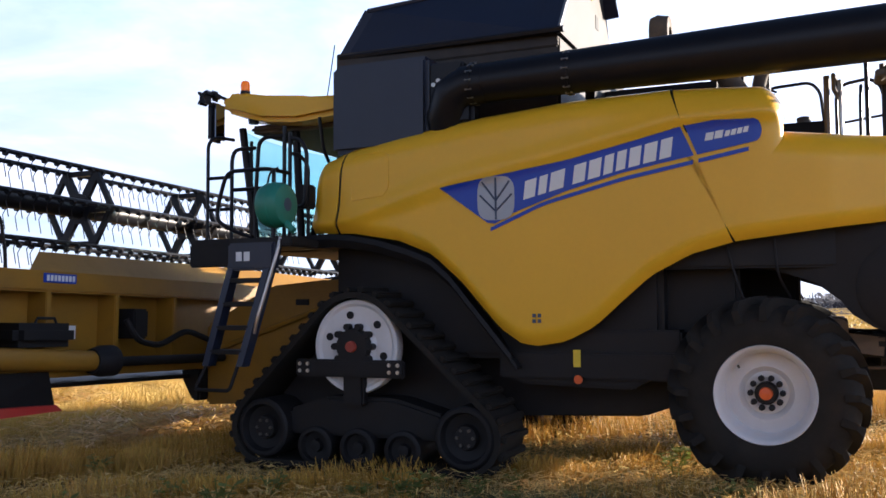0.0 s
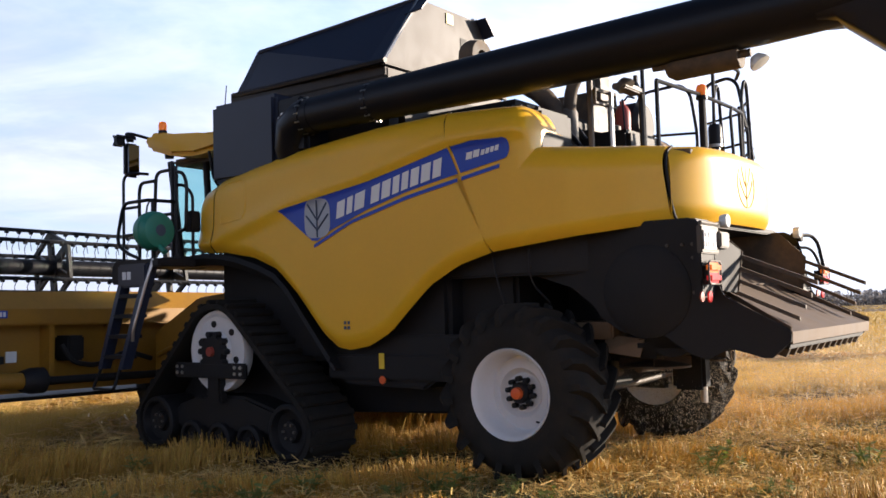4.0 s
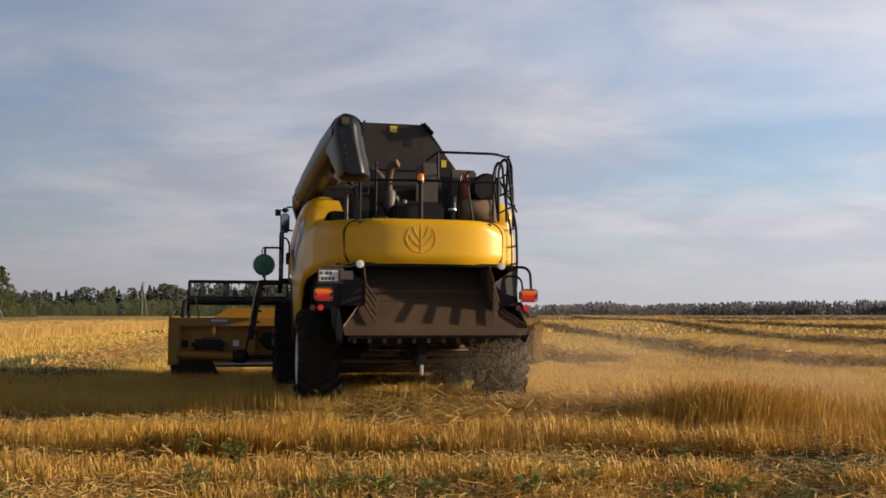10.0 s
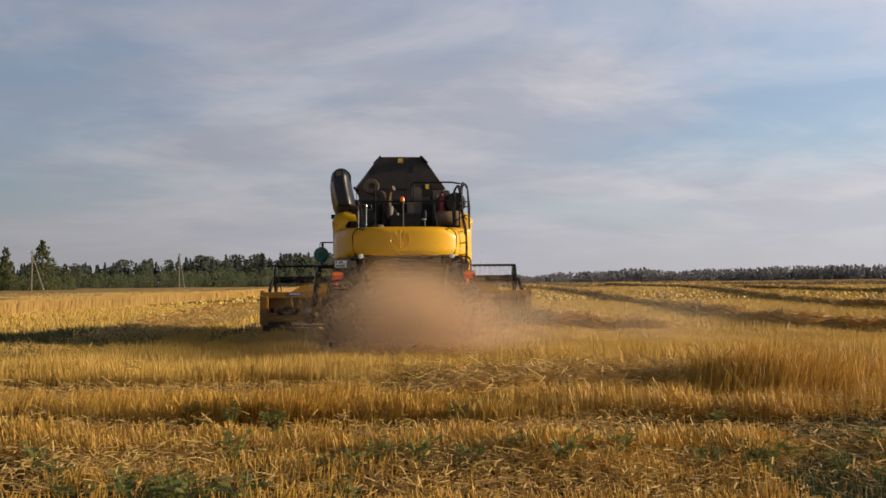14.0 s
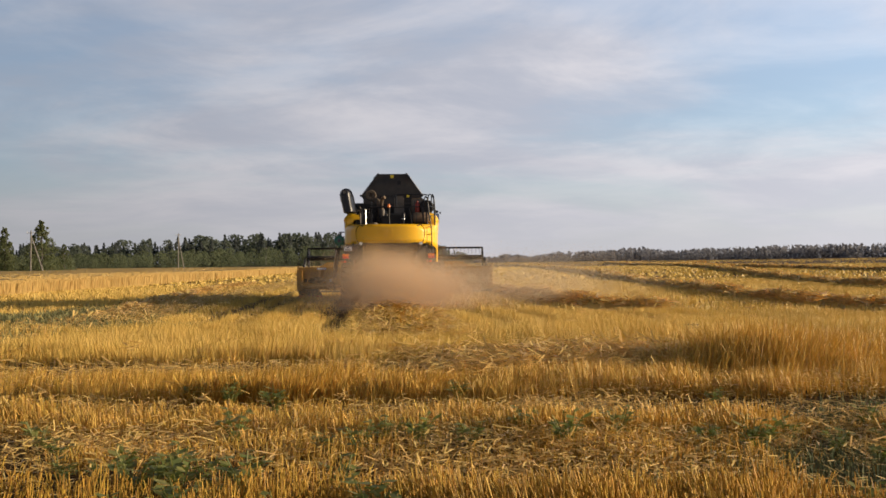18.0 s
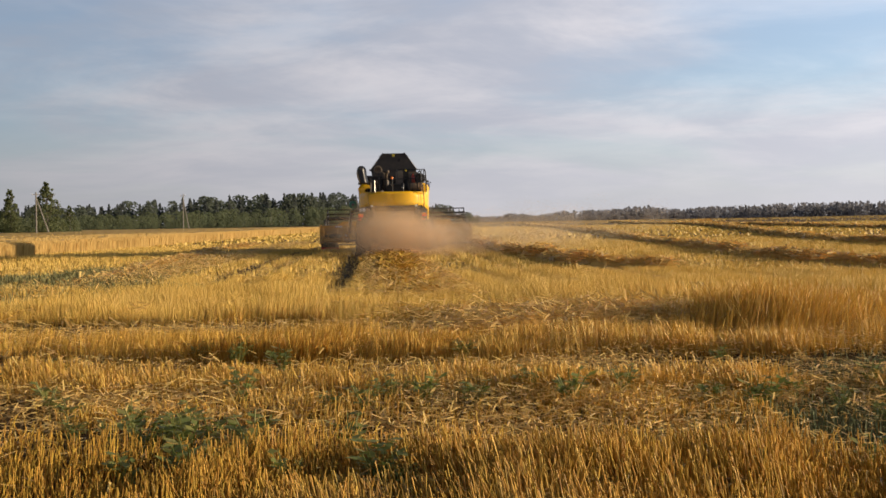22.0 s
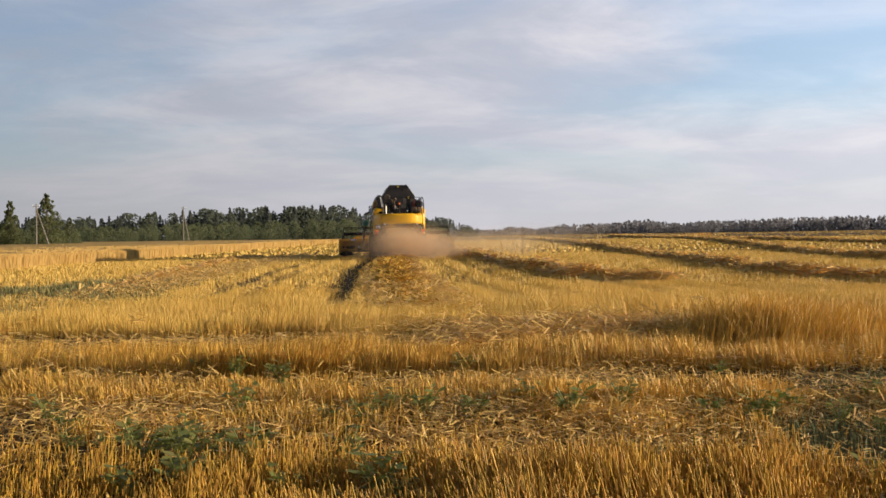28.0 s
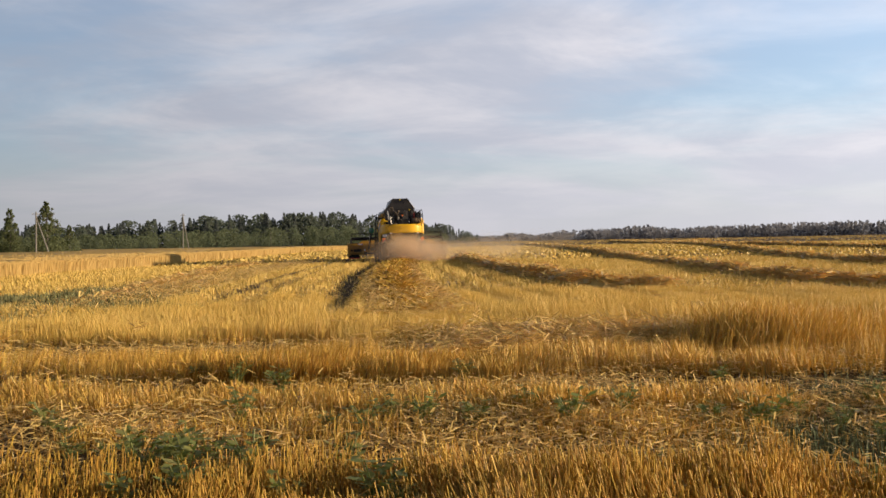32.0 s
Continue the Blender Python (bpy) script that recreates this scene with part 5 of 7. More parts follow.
drum = part("water_tank", turned([(-0.12, 0.0), (-0.12, 0.13), (-0.105, 0.175), (-0.06, 0.195), (0.06, 0.195), (0.105, 0.175), (0.12, 0.13), (0.12, 0.0)], 30, None, pose(-2.06, 3.94, 2.29), "Y"), GREEN, combine, "green plastic water can")
part("can_rib", turned([(-0.062, 0.198), (-0.04, 0.203), (-0.018, 0.198)], 30, None, pose(-2.06, 3.98, 2.29), "Y"), GREEN, combine)
part("can_spout", tube([(-2.06, 3.84, 2.13), (-2.06, 3.76, 2.06)], 0.03, 8), GREEN, combine)
part("can_handle", tube([(-2.10, 4.02, 2.41), (-2.10, 3.98, 2.58), (-2.06, 3.92, 2.62)], 0.010, 6, None, 0.05), AUGER, combine)
part("can_inset", turned([(-0.112, 0.05), (-0.108, 0.07), (-0.09, 0.07)], 18, None, pose(-2.06, 3.93, 2.29), "Y"), EMBLEM, combine)
# boarding ladder, swung out to the side
for a, b in (((-2.16, 3.90, 1.92), (-2.32, 4.12, 0.90)), ((-2.16, 4.28, 1.92), (-2.32, 4.47, 0.90))):
    a, b = Vector(a), Vector(b)
    w, d = Vector((0, 0.032, 0)), Vector((-0.09, 0, 0))
    own = sheet([a - w, a + w, b + w, b - w], 0.02)
    for e in (-1, 1):
        sheet([a + w * e, a + w * e - d, b + w * e - d, b + w * e], 0.012, own)
    part("ladder_side", own, NAVY, combine)
for k in range(5):
    f = (k + 0.4) / 5
    c = Vector((-2.16, 4.09, 1.92)).lerp(Vector((-2.32, 4.295, 0.90)), f)
    part("ladder_step", block((c.x - 0.02, c.y - 0.17, c.z - 0.02), (c.x + 0.15, c.y + 0.17, c.z + 0.02), 0.006), BLACK, combine)
part("ladder_head", block((-2.22, 3.86, 1.72), (-2.12, 4.34, 1.96), 0.02), NAVY, combine)
part("ladder_handrail", tube([(-2.14, 3.84, 2.0), (-2.20, 3.86, 1.80), (-2.28, 3.98, 1.3), (-2.26, 4.02, 1.18)], 0.016, 8, None, 0.08), STEEL, combine, "bare steel grab rail")
for y in (4.10, 4.18):
    part("sticker", block((-2.226, y, 1.80), (-2.222, y + 0.06, 1.88), 0), WHITE, combine)
part("ladder_foot", tube([(-2.32, 4.14, 0.92), (-2.36, 4.20, 0.70), (-2.36, 4.56, 0.70), (-2.32, 4.46, 0.92)], 0.016, 8, None, 0.04), BLACK, combine)
# feeder house
fh = prism([(3.55, 1.15), (3.55, 1.68), (4.2, 1.67), (4.8, 1.62), (5.62, 1.22), (5.62, 0.38), (5.0, 0.42)], -0.85, 0.85, "X", 0.03)
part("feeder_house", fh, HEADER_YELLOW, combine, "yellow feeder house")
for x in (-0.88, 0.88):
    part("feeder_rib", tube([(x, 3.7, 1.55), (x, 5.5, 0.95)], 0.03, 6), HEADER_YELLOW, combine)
    part("lift_cylinder", tube([(x * 0.8, 3.6, 0.95), (x * 0.8, 5.2, 0.45)], 0.05, 12), BLACK, combine)
part("feeder_slot", block((-0.865, 4.35, 1.42), (-0.85, 4.5, 1.48), 0), BLACK, combine)
# ---- the cutting header: its origin is the combine's, its own lift is keyed ----
header = new("grain_header")
tagged(header, "yellow grain header with black tined reel mounted before the combine harvester", "harvester header")
W2 = 3.84
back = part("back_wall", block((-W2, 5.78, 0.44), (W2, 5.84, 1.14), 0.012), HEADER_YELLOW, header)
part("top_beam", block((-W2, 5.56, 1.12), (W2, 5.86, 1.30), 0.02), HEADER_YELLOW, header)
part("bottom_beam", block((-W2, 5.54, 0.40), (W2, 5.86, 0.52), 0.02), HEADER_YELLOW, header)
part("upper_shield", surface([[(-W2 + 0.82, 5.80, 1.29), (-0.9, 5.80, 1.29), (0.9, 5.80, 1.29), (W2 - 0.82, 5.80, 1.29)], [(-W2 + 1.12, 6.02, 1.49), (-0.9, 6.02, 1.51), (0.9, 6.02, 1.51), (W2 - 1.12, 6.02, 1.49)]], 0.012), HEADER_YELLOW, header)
part("floor_pan", block((-W2, 5.72, 0.30), (W2, 6.9, 0.34), 0.01), BLACK, header)
part("cutter_bar", block((-W2, 6.86, 0.27), (W2, 6.96, 0.33), 0.01), BLACK, header)
for k in range(52):
    x = -W2 + 0.08 + k * (2 * W2 - 0.16) / 51
    if k == 0:
        guard = part("knife_guard", prism([(6.94, 0.28), (7.06, 0.29), (6.94, 0.32)], -0.012, 0.012, "X"), BLACK, header)
        guard.matrix_basis = pose(x, 0, 0)
    else:
        again(guard, pose(x, 0, 0))
auger2 = part("feed_auger", turned([(-W2 + 0.1, 0.0), (-W2 + 0.1, 0.2), (W2 - 0.1, 0.2), (W2 - 0.1, 0.0)], 20, None, pose(0, 6.1, 0.70)), HEADER_YELLOW, header)
for sx in (-1, 1):
    flight = []
    for k in range(73):
        a = sx * k / 72 * 2 * math.pi * 6
        x = sx * (0.6 + 3.0 * k / 72)
        flight.append([(x, 6.1 + 0.19 * math.cos(a), 0.70 + 0.19 * math.sin(a)), (x, 6.1 + 0.32 * math.cos(a), 0.70 + 0.32 * math.sin(a))])
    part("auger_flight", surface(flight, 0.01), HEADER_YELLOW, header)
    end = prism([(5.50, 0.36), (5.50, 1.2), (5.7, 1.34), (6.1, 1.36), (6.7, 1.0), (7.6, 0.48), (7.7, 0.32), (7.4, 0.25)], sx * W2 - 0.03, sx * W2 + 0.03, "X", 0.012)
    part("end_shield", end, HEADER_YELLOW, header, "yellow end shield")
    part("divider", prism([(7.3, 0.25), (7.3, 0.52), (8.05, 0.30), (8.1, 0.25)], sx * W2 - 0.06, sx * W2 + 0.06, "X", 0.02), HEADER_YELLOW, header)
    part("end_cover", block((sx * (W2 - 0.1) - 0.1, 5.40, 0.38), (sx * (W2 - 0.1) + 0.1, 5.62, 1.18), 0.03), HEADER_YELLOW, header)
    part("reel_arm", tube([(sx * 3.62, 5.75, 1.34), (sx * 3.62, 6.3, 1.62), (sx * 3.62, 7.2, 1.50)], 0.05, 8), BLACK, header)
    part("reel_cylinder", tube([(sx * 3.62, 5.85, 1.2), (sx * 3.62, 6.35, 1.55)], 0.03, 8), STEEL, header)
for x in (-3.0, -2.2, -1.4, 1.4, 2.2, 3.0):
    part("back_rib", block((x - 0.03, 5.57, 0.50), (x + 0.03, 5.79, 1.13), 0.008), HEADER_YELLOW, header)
lab = part("label_plate", block((-3.08, 5.552, 1.20), (-2.72, 5.562, 1.28), 0.003), BLUE, header, "small blue maker's label")
for k in range(8):
    part("letter_bar", block((-3.05 + 0.04 * k, 5.548, 1.215), (-3.05 + 0.04 * k + 0.027, 5.553, 1.265), 0), WHITE, lab)
part("drive_shaft", tube([(-2.55, 5.45, 0.52), (-0.9, 5.35, 0.52)], 0.045, 12), BLACK, header, "black drive shaft")
part("shaft_guard", tube([(-3.7, 5.46, 0.58), (-2.55, 5.45, 0.53)], 0.09, 16), HEADER_YELLOW, header, "yellow round shaft guard")
part("shaft_cone", turned([(0, 0.11), (0.1, 0.14), (0.24, 0.14), (0.30, 0.06), (0.30, 0.0)], 18, None, pose(-2.62, 5.45, 0.53)), BLACK, header)
part("gear_cover", block((-3.42, 5.44, 0.66), (-2.78, 5.79, 0.86), 0.06), BLACK, header)
part("cover_handle", tube([(-3.2, 5.5, 0.86), (-3.18, 5.5, 0.90), (-3.0, 5.5, 0.90), (-2.98, 5.5, 0.86)], 0.012, 6), BLACK, header)
part("hose", tube([(-2.1, 5.55, 0.9), (-2.0, 5.5, 0.7), (-1.7, 5.5, 0.65), (-1.3, 5.5, 0.8), (-1.0, 5.45, 0.7)], 0.03, 8, None, 0.1), BLACK, header)
part("valve_block", block((-2.05, 5.50, 0.72), (-1.85, 5.79, 1.0), 0.02), BLACK, header)
part("slot", block((-3.62, 5.768, 0.7), (-3.5, 5.782, 0.84), 0.004), BLACK, header)
part("sticker", block((-2.62, 5.766, 0.72), (-2.5, 5.782, 0.84), 0), WHITE, header)
# added piece, no known part: keeps low sun off the ground below
part("ground_shade_panel", prism([(5.60, 0.07), (5.60, 0.50), (5.84, 0.50), (5.84, 0.30), (5.70, 0.07)], -0.95, 2.6, "X", 0.02), BLACK, header, "black panel added under the header to shade the ground")
part("skid_plate", sheet([(-3.80, 5.52, 0.46), (-3.02, 5.52, 0.45), (-2.86, 5.60, 0.13), (-3.80, 5.57, 0.10)], 0.03), BLACK, header, "black skid plate")
part("red_skid", sheet([(-3.80, 5.50, 0.19), (-2.92, 5.52, 0.17), (-2.84, 5.54, 0.12), (-3.80, 5.52, 0.10)], 0.02), REDPLASTIC, header, "red plastic skid edge")
part("hose_loop", tube([(-3.6, 5.7, 1.3), (-3.55, 5.7, 1.7), (-3.4, 5.72, 1.75), (-3.3, 5.75, 1.4), (-3.3, 5.75, 1.2)], 0.015, 6, None, 0.1), BLACK, header)

reel = part("reel", tube([(-3.58, 0, 0), (3.58, 0, 0)], 0.10, 14), AUGER, header, "black six-bar pick-up reel")
REEL_AT = (0, 6.75, 1.66)
RR = 0.46
corner = [Vector((0, RR * math.cos(radians(60 * k)), RR * math.sin(radians(60 * k)))) for k in range(6)]


spider = bmesh.new()
APO = RR * math.cos(radians(30))
plan = []
for k in range(6):
    m = radians(60 * k + 30)
    mid, across = Vector((0, math.cos(m), math.sin(m))), Vector((0, -math.sin(m), math.cos(m)))
    half = (APO - 0.055) * math.tan(radians(30)) - 0.05
    plan.append((mid * 0.10, mid * (APO - 0.055) - across * half, mid * (APO - 0.055) + across * half))
thick = Vector((0.022, 0, 0))
faces = []
for e in (-1, 1):
    c = spider.verts.new(thick * e)
    o = [spider.verts.new(p + thick * e) for p in corner]
    holes = [[spider.verts.new(p + thick * e) for p in tri] for tri in plan]
    for k in range(6):
        a, b = o[k], o[(k + 1) % 6]
        h = holes[k]
        for quad in ((c, a, h[1], h[0]), (a, b, h[2], h[1]), (b, c, h[0], h[2])):
            spider.faces.new(quad)
    faces.append((o, holes))
for k in range(6):
    spider.faces.new((faces[0][0][k], faces[0][0][(k + 1) % 6], faces[1][0][(k + 1) % 6], faces[1][0][k]))
    for n in range(3):
        spider.faces.new((faces[0][1][k][n], faces[0][1][k][(n + 1) % 3], faces[1][1][k][(n + 1) % 3], faces[1][1][k][n]))
first = part("spider", spider, AUGER, reel)
first.matrix_basis = pose(-3.55, 0, 0)
for x in (-1.52, 0.20, 1.94, 3.55):
    again(first, pose(x, 0, 0))
for x in (-3.55, -1.52, 0.20, 1.94, 3.55):
    part("spider_hub", turned([(-0.03, 0.0), (-0.03, 0.16), (0.03, 0.16), (0.03, 0.0)], 18, None, pose(x, 0, 0)), AUGER, reel)
bm = tube([(-3.56, 0, 0), (3.56, 0, 0)], 0.024, 8)
for k in range(46):
    x = -3.45 + 0.153 * k
    tube([(x, 0, 0), (x, -0.02, -0.04), (x, 0.02, -0.10), (x, -0.02, -0.25)], 0.0045, 4, bm)
    turned([(-0.016, 0.03), (0.016, 0.03)], 8, bm, pose(x, 0, -0.02))
bar0 = part("tine_bar", bm, AUGER, header, "tube with hanging spring tines")
tine_bars = [bar0] + [again(bar0) for k in range(5)]
reel.matrix_basis = pose(*REEL_AT)
# ---- the field ----
SOIL = material("stubble_soil", (0.065, 0.045, 0.024), 0.95, 0, 0.45, 1.2, 0.02, 0.8, (0.20, 0.122, 0.038), spec=0.1)
STALK = material("cut_straw_stalk", (0.56, 0.338, 0.058), 0.55, 0, 0.34, 1.6, 0, per=("island", 0.30, 0.014), spec=0.4)
FRESH = material("fresh_cut_stubble", (0.66, 0.445, 0.105), 0.55, 0, 0.18, 0.8, 0, per=("island", 0.16, 0.010), spec=0.4)
STRAW = material("lying_straw", (0.80, 0.555, 0.20), 0.38, 0, 0.2, 2, 0, per=("island", 0.28, 0.012), spec=0.4)
WHEAT = material("ripe_wheat", (0.54, 0.365, 0.125), 0.7, 0, 0.12, 0.6, 0, per=("island", 0.05, 0.004), spec=0.2)
WEED = material("green_weed_leaf", (0.28, 0.30, 0.09), 0.6, 0, 0.2, 14, 0, per=("island", 0.35, 0.03))
DRYWEED = material("olive_dry_weed", (0.15, 0.145, 0.062), 0.8, 0, 0.3, 4, 0, per=("island", 0.35, 0.03), spec=0.2)
# wood and bush greens are lifted and greyed: air haze mixed into the colour
CONIFER = material("hazed_conifer_needles", (0.072, 0.084, 0.080), 0.8, 0, 0.2, 0.12, 0, per=("island", 0.22, 0.02), spec=0.2)
FOLIAGE = material("hazed_deciduous_leaves", (0.078, 0.095, 0.070), 0.7, 0, 0.25, 0.12, 0, per=("island", 0.22, 0.03), spec=0.25)
THICKET = material("hazed_olive_bush_leaves", (0.105, 0.125, 0.068), 0.7, 0, 0.25, 0.12, 0, per=("island", 0.2, 0.02), spec=0.2)
LEAVES = material("light_tree_leaves", (0.105, 0.12, 0.055), 0.7, 0, 0.2, 0.5, 0, per=("island", 0.3, 0.02), spec=0.2)
# horizon woods: the haze of distance is put into this pale grey-blue
FARWOOD = material("hazed_far_foliage", (0.20, 0.20, 0.22), 0.9, 0, 0.1, 0.3, 0, per=("island", 0.06, 0.01), spec=0.1)
BARK = material("grey_bark", (0.13, 0.11, 0.09), 0.9, 0, 0.3, 4, 0.01)
TIMBER = material("weathered_pole_timber", (0.19, 0.175, 0.15), 0.85, 0, 0.2, 6, 0.004)
CHAFF = material("blown_chaff", (0.52, 0.33, 0.12), 0.8, 0, 0.1, 3, 0, per=("island", 0.4, 0.01), spec=0.1)
DUST = material("fine_field_dust", (0.83, 0.64, 0.45), 0.95, 0, 0.04, 1, 0, per=("island", 0.08), spec=0.0)
# paler copy of the dust, with its sunlit brightness put into the colour
HAZE = material("sunlit_pale_dust", (0.90, 0.77, 0.60), 0.95, 0, 0.04, 1, 0, per=("island", 0.05), spec=0.0)
# thin straw and leaves let light through
for m, col, share in ((STALK, (0.60, 0.33, 0.06), 0.2), (FRESH, (0.66, 0.42, 0.09), 0.2), (STRAW, (0.7, 0.46, 0.15), 0.3), (WHEAT, (0.52, 0.33, 0.10), 0.3), (WEED, (0.24, 0.30, 0.05), 0.45), (FARWOOD, (0.20, 0.20, 0.22), 0.5), (FOLIAGE, (0.078, 0.095, 0.068), 0.5), (CONIFER, (0.072, 0.084, 0.078), 0.5), (THICKET, (0.105, 0.125, 0.062), 0.5), (LEAVES, (0.11, 0.13, 0.04), 0.45), (DUST, (0.85, 0.65, 0.45), 0.6), (HAZE, (0.92, 0.78, 0.60), 0.6), (CHAFF, (0.7, 0.46, 0.2), 0.4)):
    t = m.node_tree
    trans = t.nodes.new("ShaderNodeBsdfTranslucent")
    trans.inputs["Color"].default_value = (*col, 1)
    mixer = t.nodes.new("ShaderNodeMixShader")
    mixer.inputs[0].default_value = share
    t.links.new(t.nodes["Principled BSDF"].outputs[0], mixer.inputs[1])
    t.links.new(trans.outputs[0], mixer.inputs[2])
    t.links.new(mixer.outputs[0], t.nodes["Material Output"].inputs["Surface"])

# dust and chaff are thin: each flake covers only a part of what lies behind it
for m, cover in ((DUST, 0.32), (HAZE, 0.36), (CHAFF, 0.4)):
    t = m.node_tree
    thin_mix = t.nodes.new("ShaderNodeMixShader")
    thin_mix.inputs[0].default_value = cover
    see = t.nodes.new("ShaderNodeBsdfTransparent")
    last = t.nodes["Material Output"].inputs["Surface"].links[0].from_socket
    t.links.new(see.outputs[0], thin_mix.inputs[1])
    t.links.new(last, thin_mix.inputs[2])
    t.links.new(thin_mix.outputs[0], t.nodes["Material Output"].inputs["Surface"])

rng = np.random.default_rng(7)


def heap(name, verts, quads, mat, parent=None, tris=False):
    """One mesh from arrays: verts (n, 3) and faces (m, 4) or (m, 3)."""
    me = bpy.data.meshes.new(name)
    k = quads.shape[1]
    me.vertices.add(len(verts))
    me.vertices.foreach_set("co", np.ascontiguousarray(verts, dtype=np.float32).ravel())
    me.loops.add(len(quads) * k)
    me.loops.foreach_set("vertex_index", np.ascontiguousarray(quads, dtype=np.int32).ravel())
    me.polygons.add(len(quads))
    me.polygons.foreach_set("loop_start", np.arange(0, len(quads) * k, k, dtype=np.int32))
    me.update(calc_edges=True)
    me.materials.append(mat)
    ob = new(name, me)
    ob.parent = parent
    return ob


TRAIL = [(9.6, 3.2), (8.2, 4.2), (6.75, 5.7), (5.6, 6.7), (4.8, 8.0), (3.6, 10.1), (2.6, 12.2), (2.0, 14.4), (2.0, 16.2), (2.2, 19), (2.4, 21.6), (2.8, 27), (3.5, 36.4), (5.2, 50.7), (7.3, 66.7), (9, 80)]


def off_path(x, y, path):
    """Signed distance to a polyline (+ on its right)."""
    best = np.full(x.shape, 1e9)
    sign = np.zeros(x.shape)
    for (ax, ay), (bx, by) in zip(path, path[1:]):
        dx, dy = bx - ax, by - ay
        f = np.clip(((x - ax) * dx + (y - ay) * dy) / (dx * dx + dy * dy), 0, 1)
        qx, qy = x - ax - f * dx, y - ay - f * dy
        d = np.hypot(qx, qy)
        s = np.sign(qx * dy - qy * dx)
        hit = d < best
        best, sign = np.where(hit, d, best), np.where(hit, s, sign)
    return best * sign


def patches(x, y, scale, seed):
    """Smooth blotches between 0 and 1."""
    r = np.random.default_rng(seed)
    v = np.zeros(x.shape)
    for k in range(7):
        a = r.uniform(0, 2 * np.pi)
        f = scale * r.uniform(0.5, 1.8)
        v += np.sin((x * np.cos(a) + y * np.sin(a)) * f + r.uniform(0, 6.3))
    return 0.5 + 0.5 * np.tanh(v / 2.2)


def rise(x, y):
    """Gentle height of the ground."""
    d = np.hypot(x, y)
    fade = np.clip((d - 60) / 100, 0, 1)
    s = 0.25 * x + 0.967 * y
    banks = 0.05 * np.exp(-((s - 9.6) / 0.5) ** 2) + 0.05 * np.exp(-((s - 13.2) / 0.6) ** 2)
    d = off_path(x, y, TRAIL)
    rut = (0.09 * np.exp(-((d + 1.62) / 0.38) ** 4) + 0.02 * np.exp(-((d - 1.45) / 0.3) ** 4)) * np.clip((y - 16) / 3, 0, 1) * np.clip((120 - y) / 20, 0, 1)
    return banks - rut + 0.018 * np.sin(x * 1.9 + 0.6 * y) * np.sin(y * 1.3 - 0.4 * x) + fade * 0.25 * np.sin(x * 0.021 + 1.0) * np.sin(y * 0.017)


# ground: one sheet in rings out to the horizon
radii = np.concatenate([[0.0], np.geomspace(0.6, 60, 90), np.geomspace(64, 4500, 50)])
ang = np.concatenate([np.radians(np.linspace(-45, 68, 400, endpoint=False)), np.radians(np.linspace(68, 315, 70, endpoint=False))])
segs = len(ang)
gx, gy = radii[:, None] * np.sin(ang), radii[:, None] * np.cos(ang)
gv = np.stack([gx, gy, rise(gx, gy)], -1).reshape(-1, 3)
i, j = np.meshgrid(np.arange(len(radii) - 1), np.arange(segs), indexing="ij")
gq = np.stack([i * segs + j, i * segs + (j + 1) % segs, (i + 1) * segs + (j + 1) % segs, (i + 1) * segs + j], -1).reshape(-1, 4)
ground = heap("ground", gv, gq[:, ::-1], SOIL)
tagged(ground, "harvested wheat field of brown soil and straw litter", "field", kind="structure")
ground.data.shade_smooth()

ROW = (0.25, 0.967)
# strips of stubble across the headland: from, to, how thick, how high
STRIPS = [(-400, 5.2, 1.0, 0.235), (5.75, 6.95, 0.34, 0.15), (7.1, 8.1, 0.85, 0.185), (8.95, 10.75, 1.0, 0.24), (12.35, 18.6, 1.0, 0.25)]


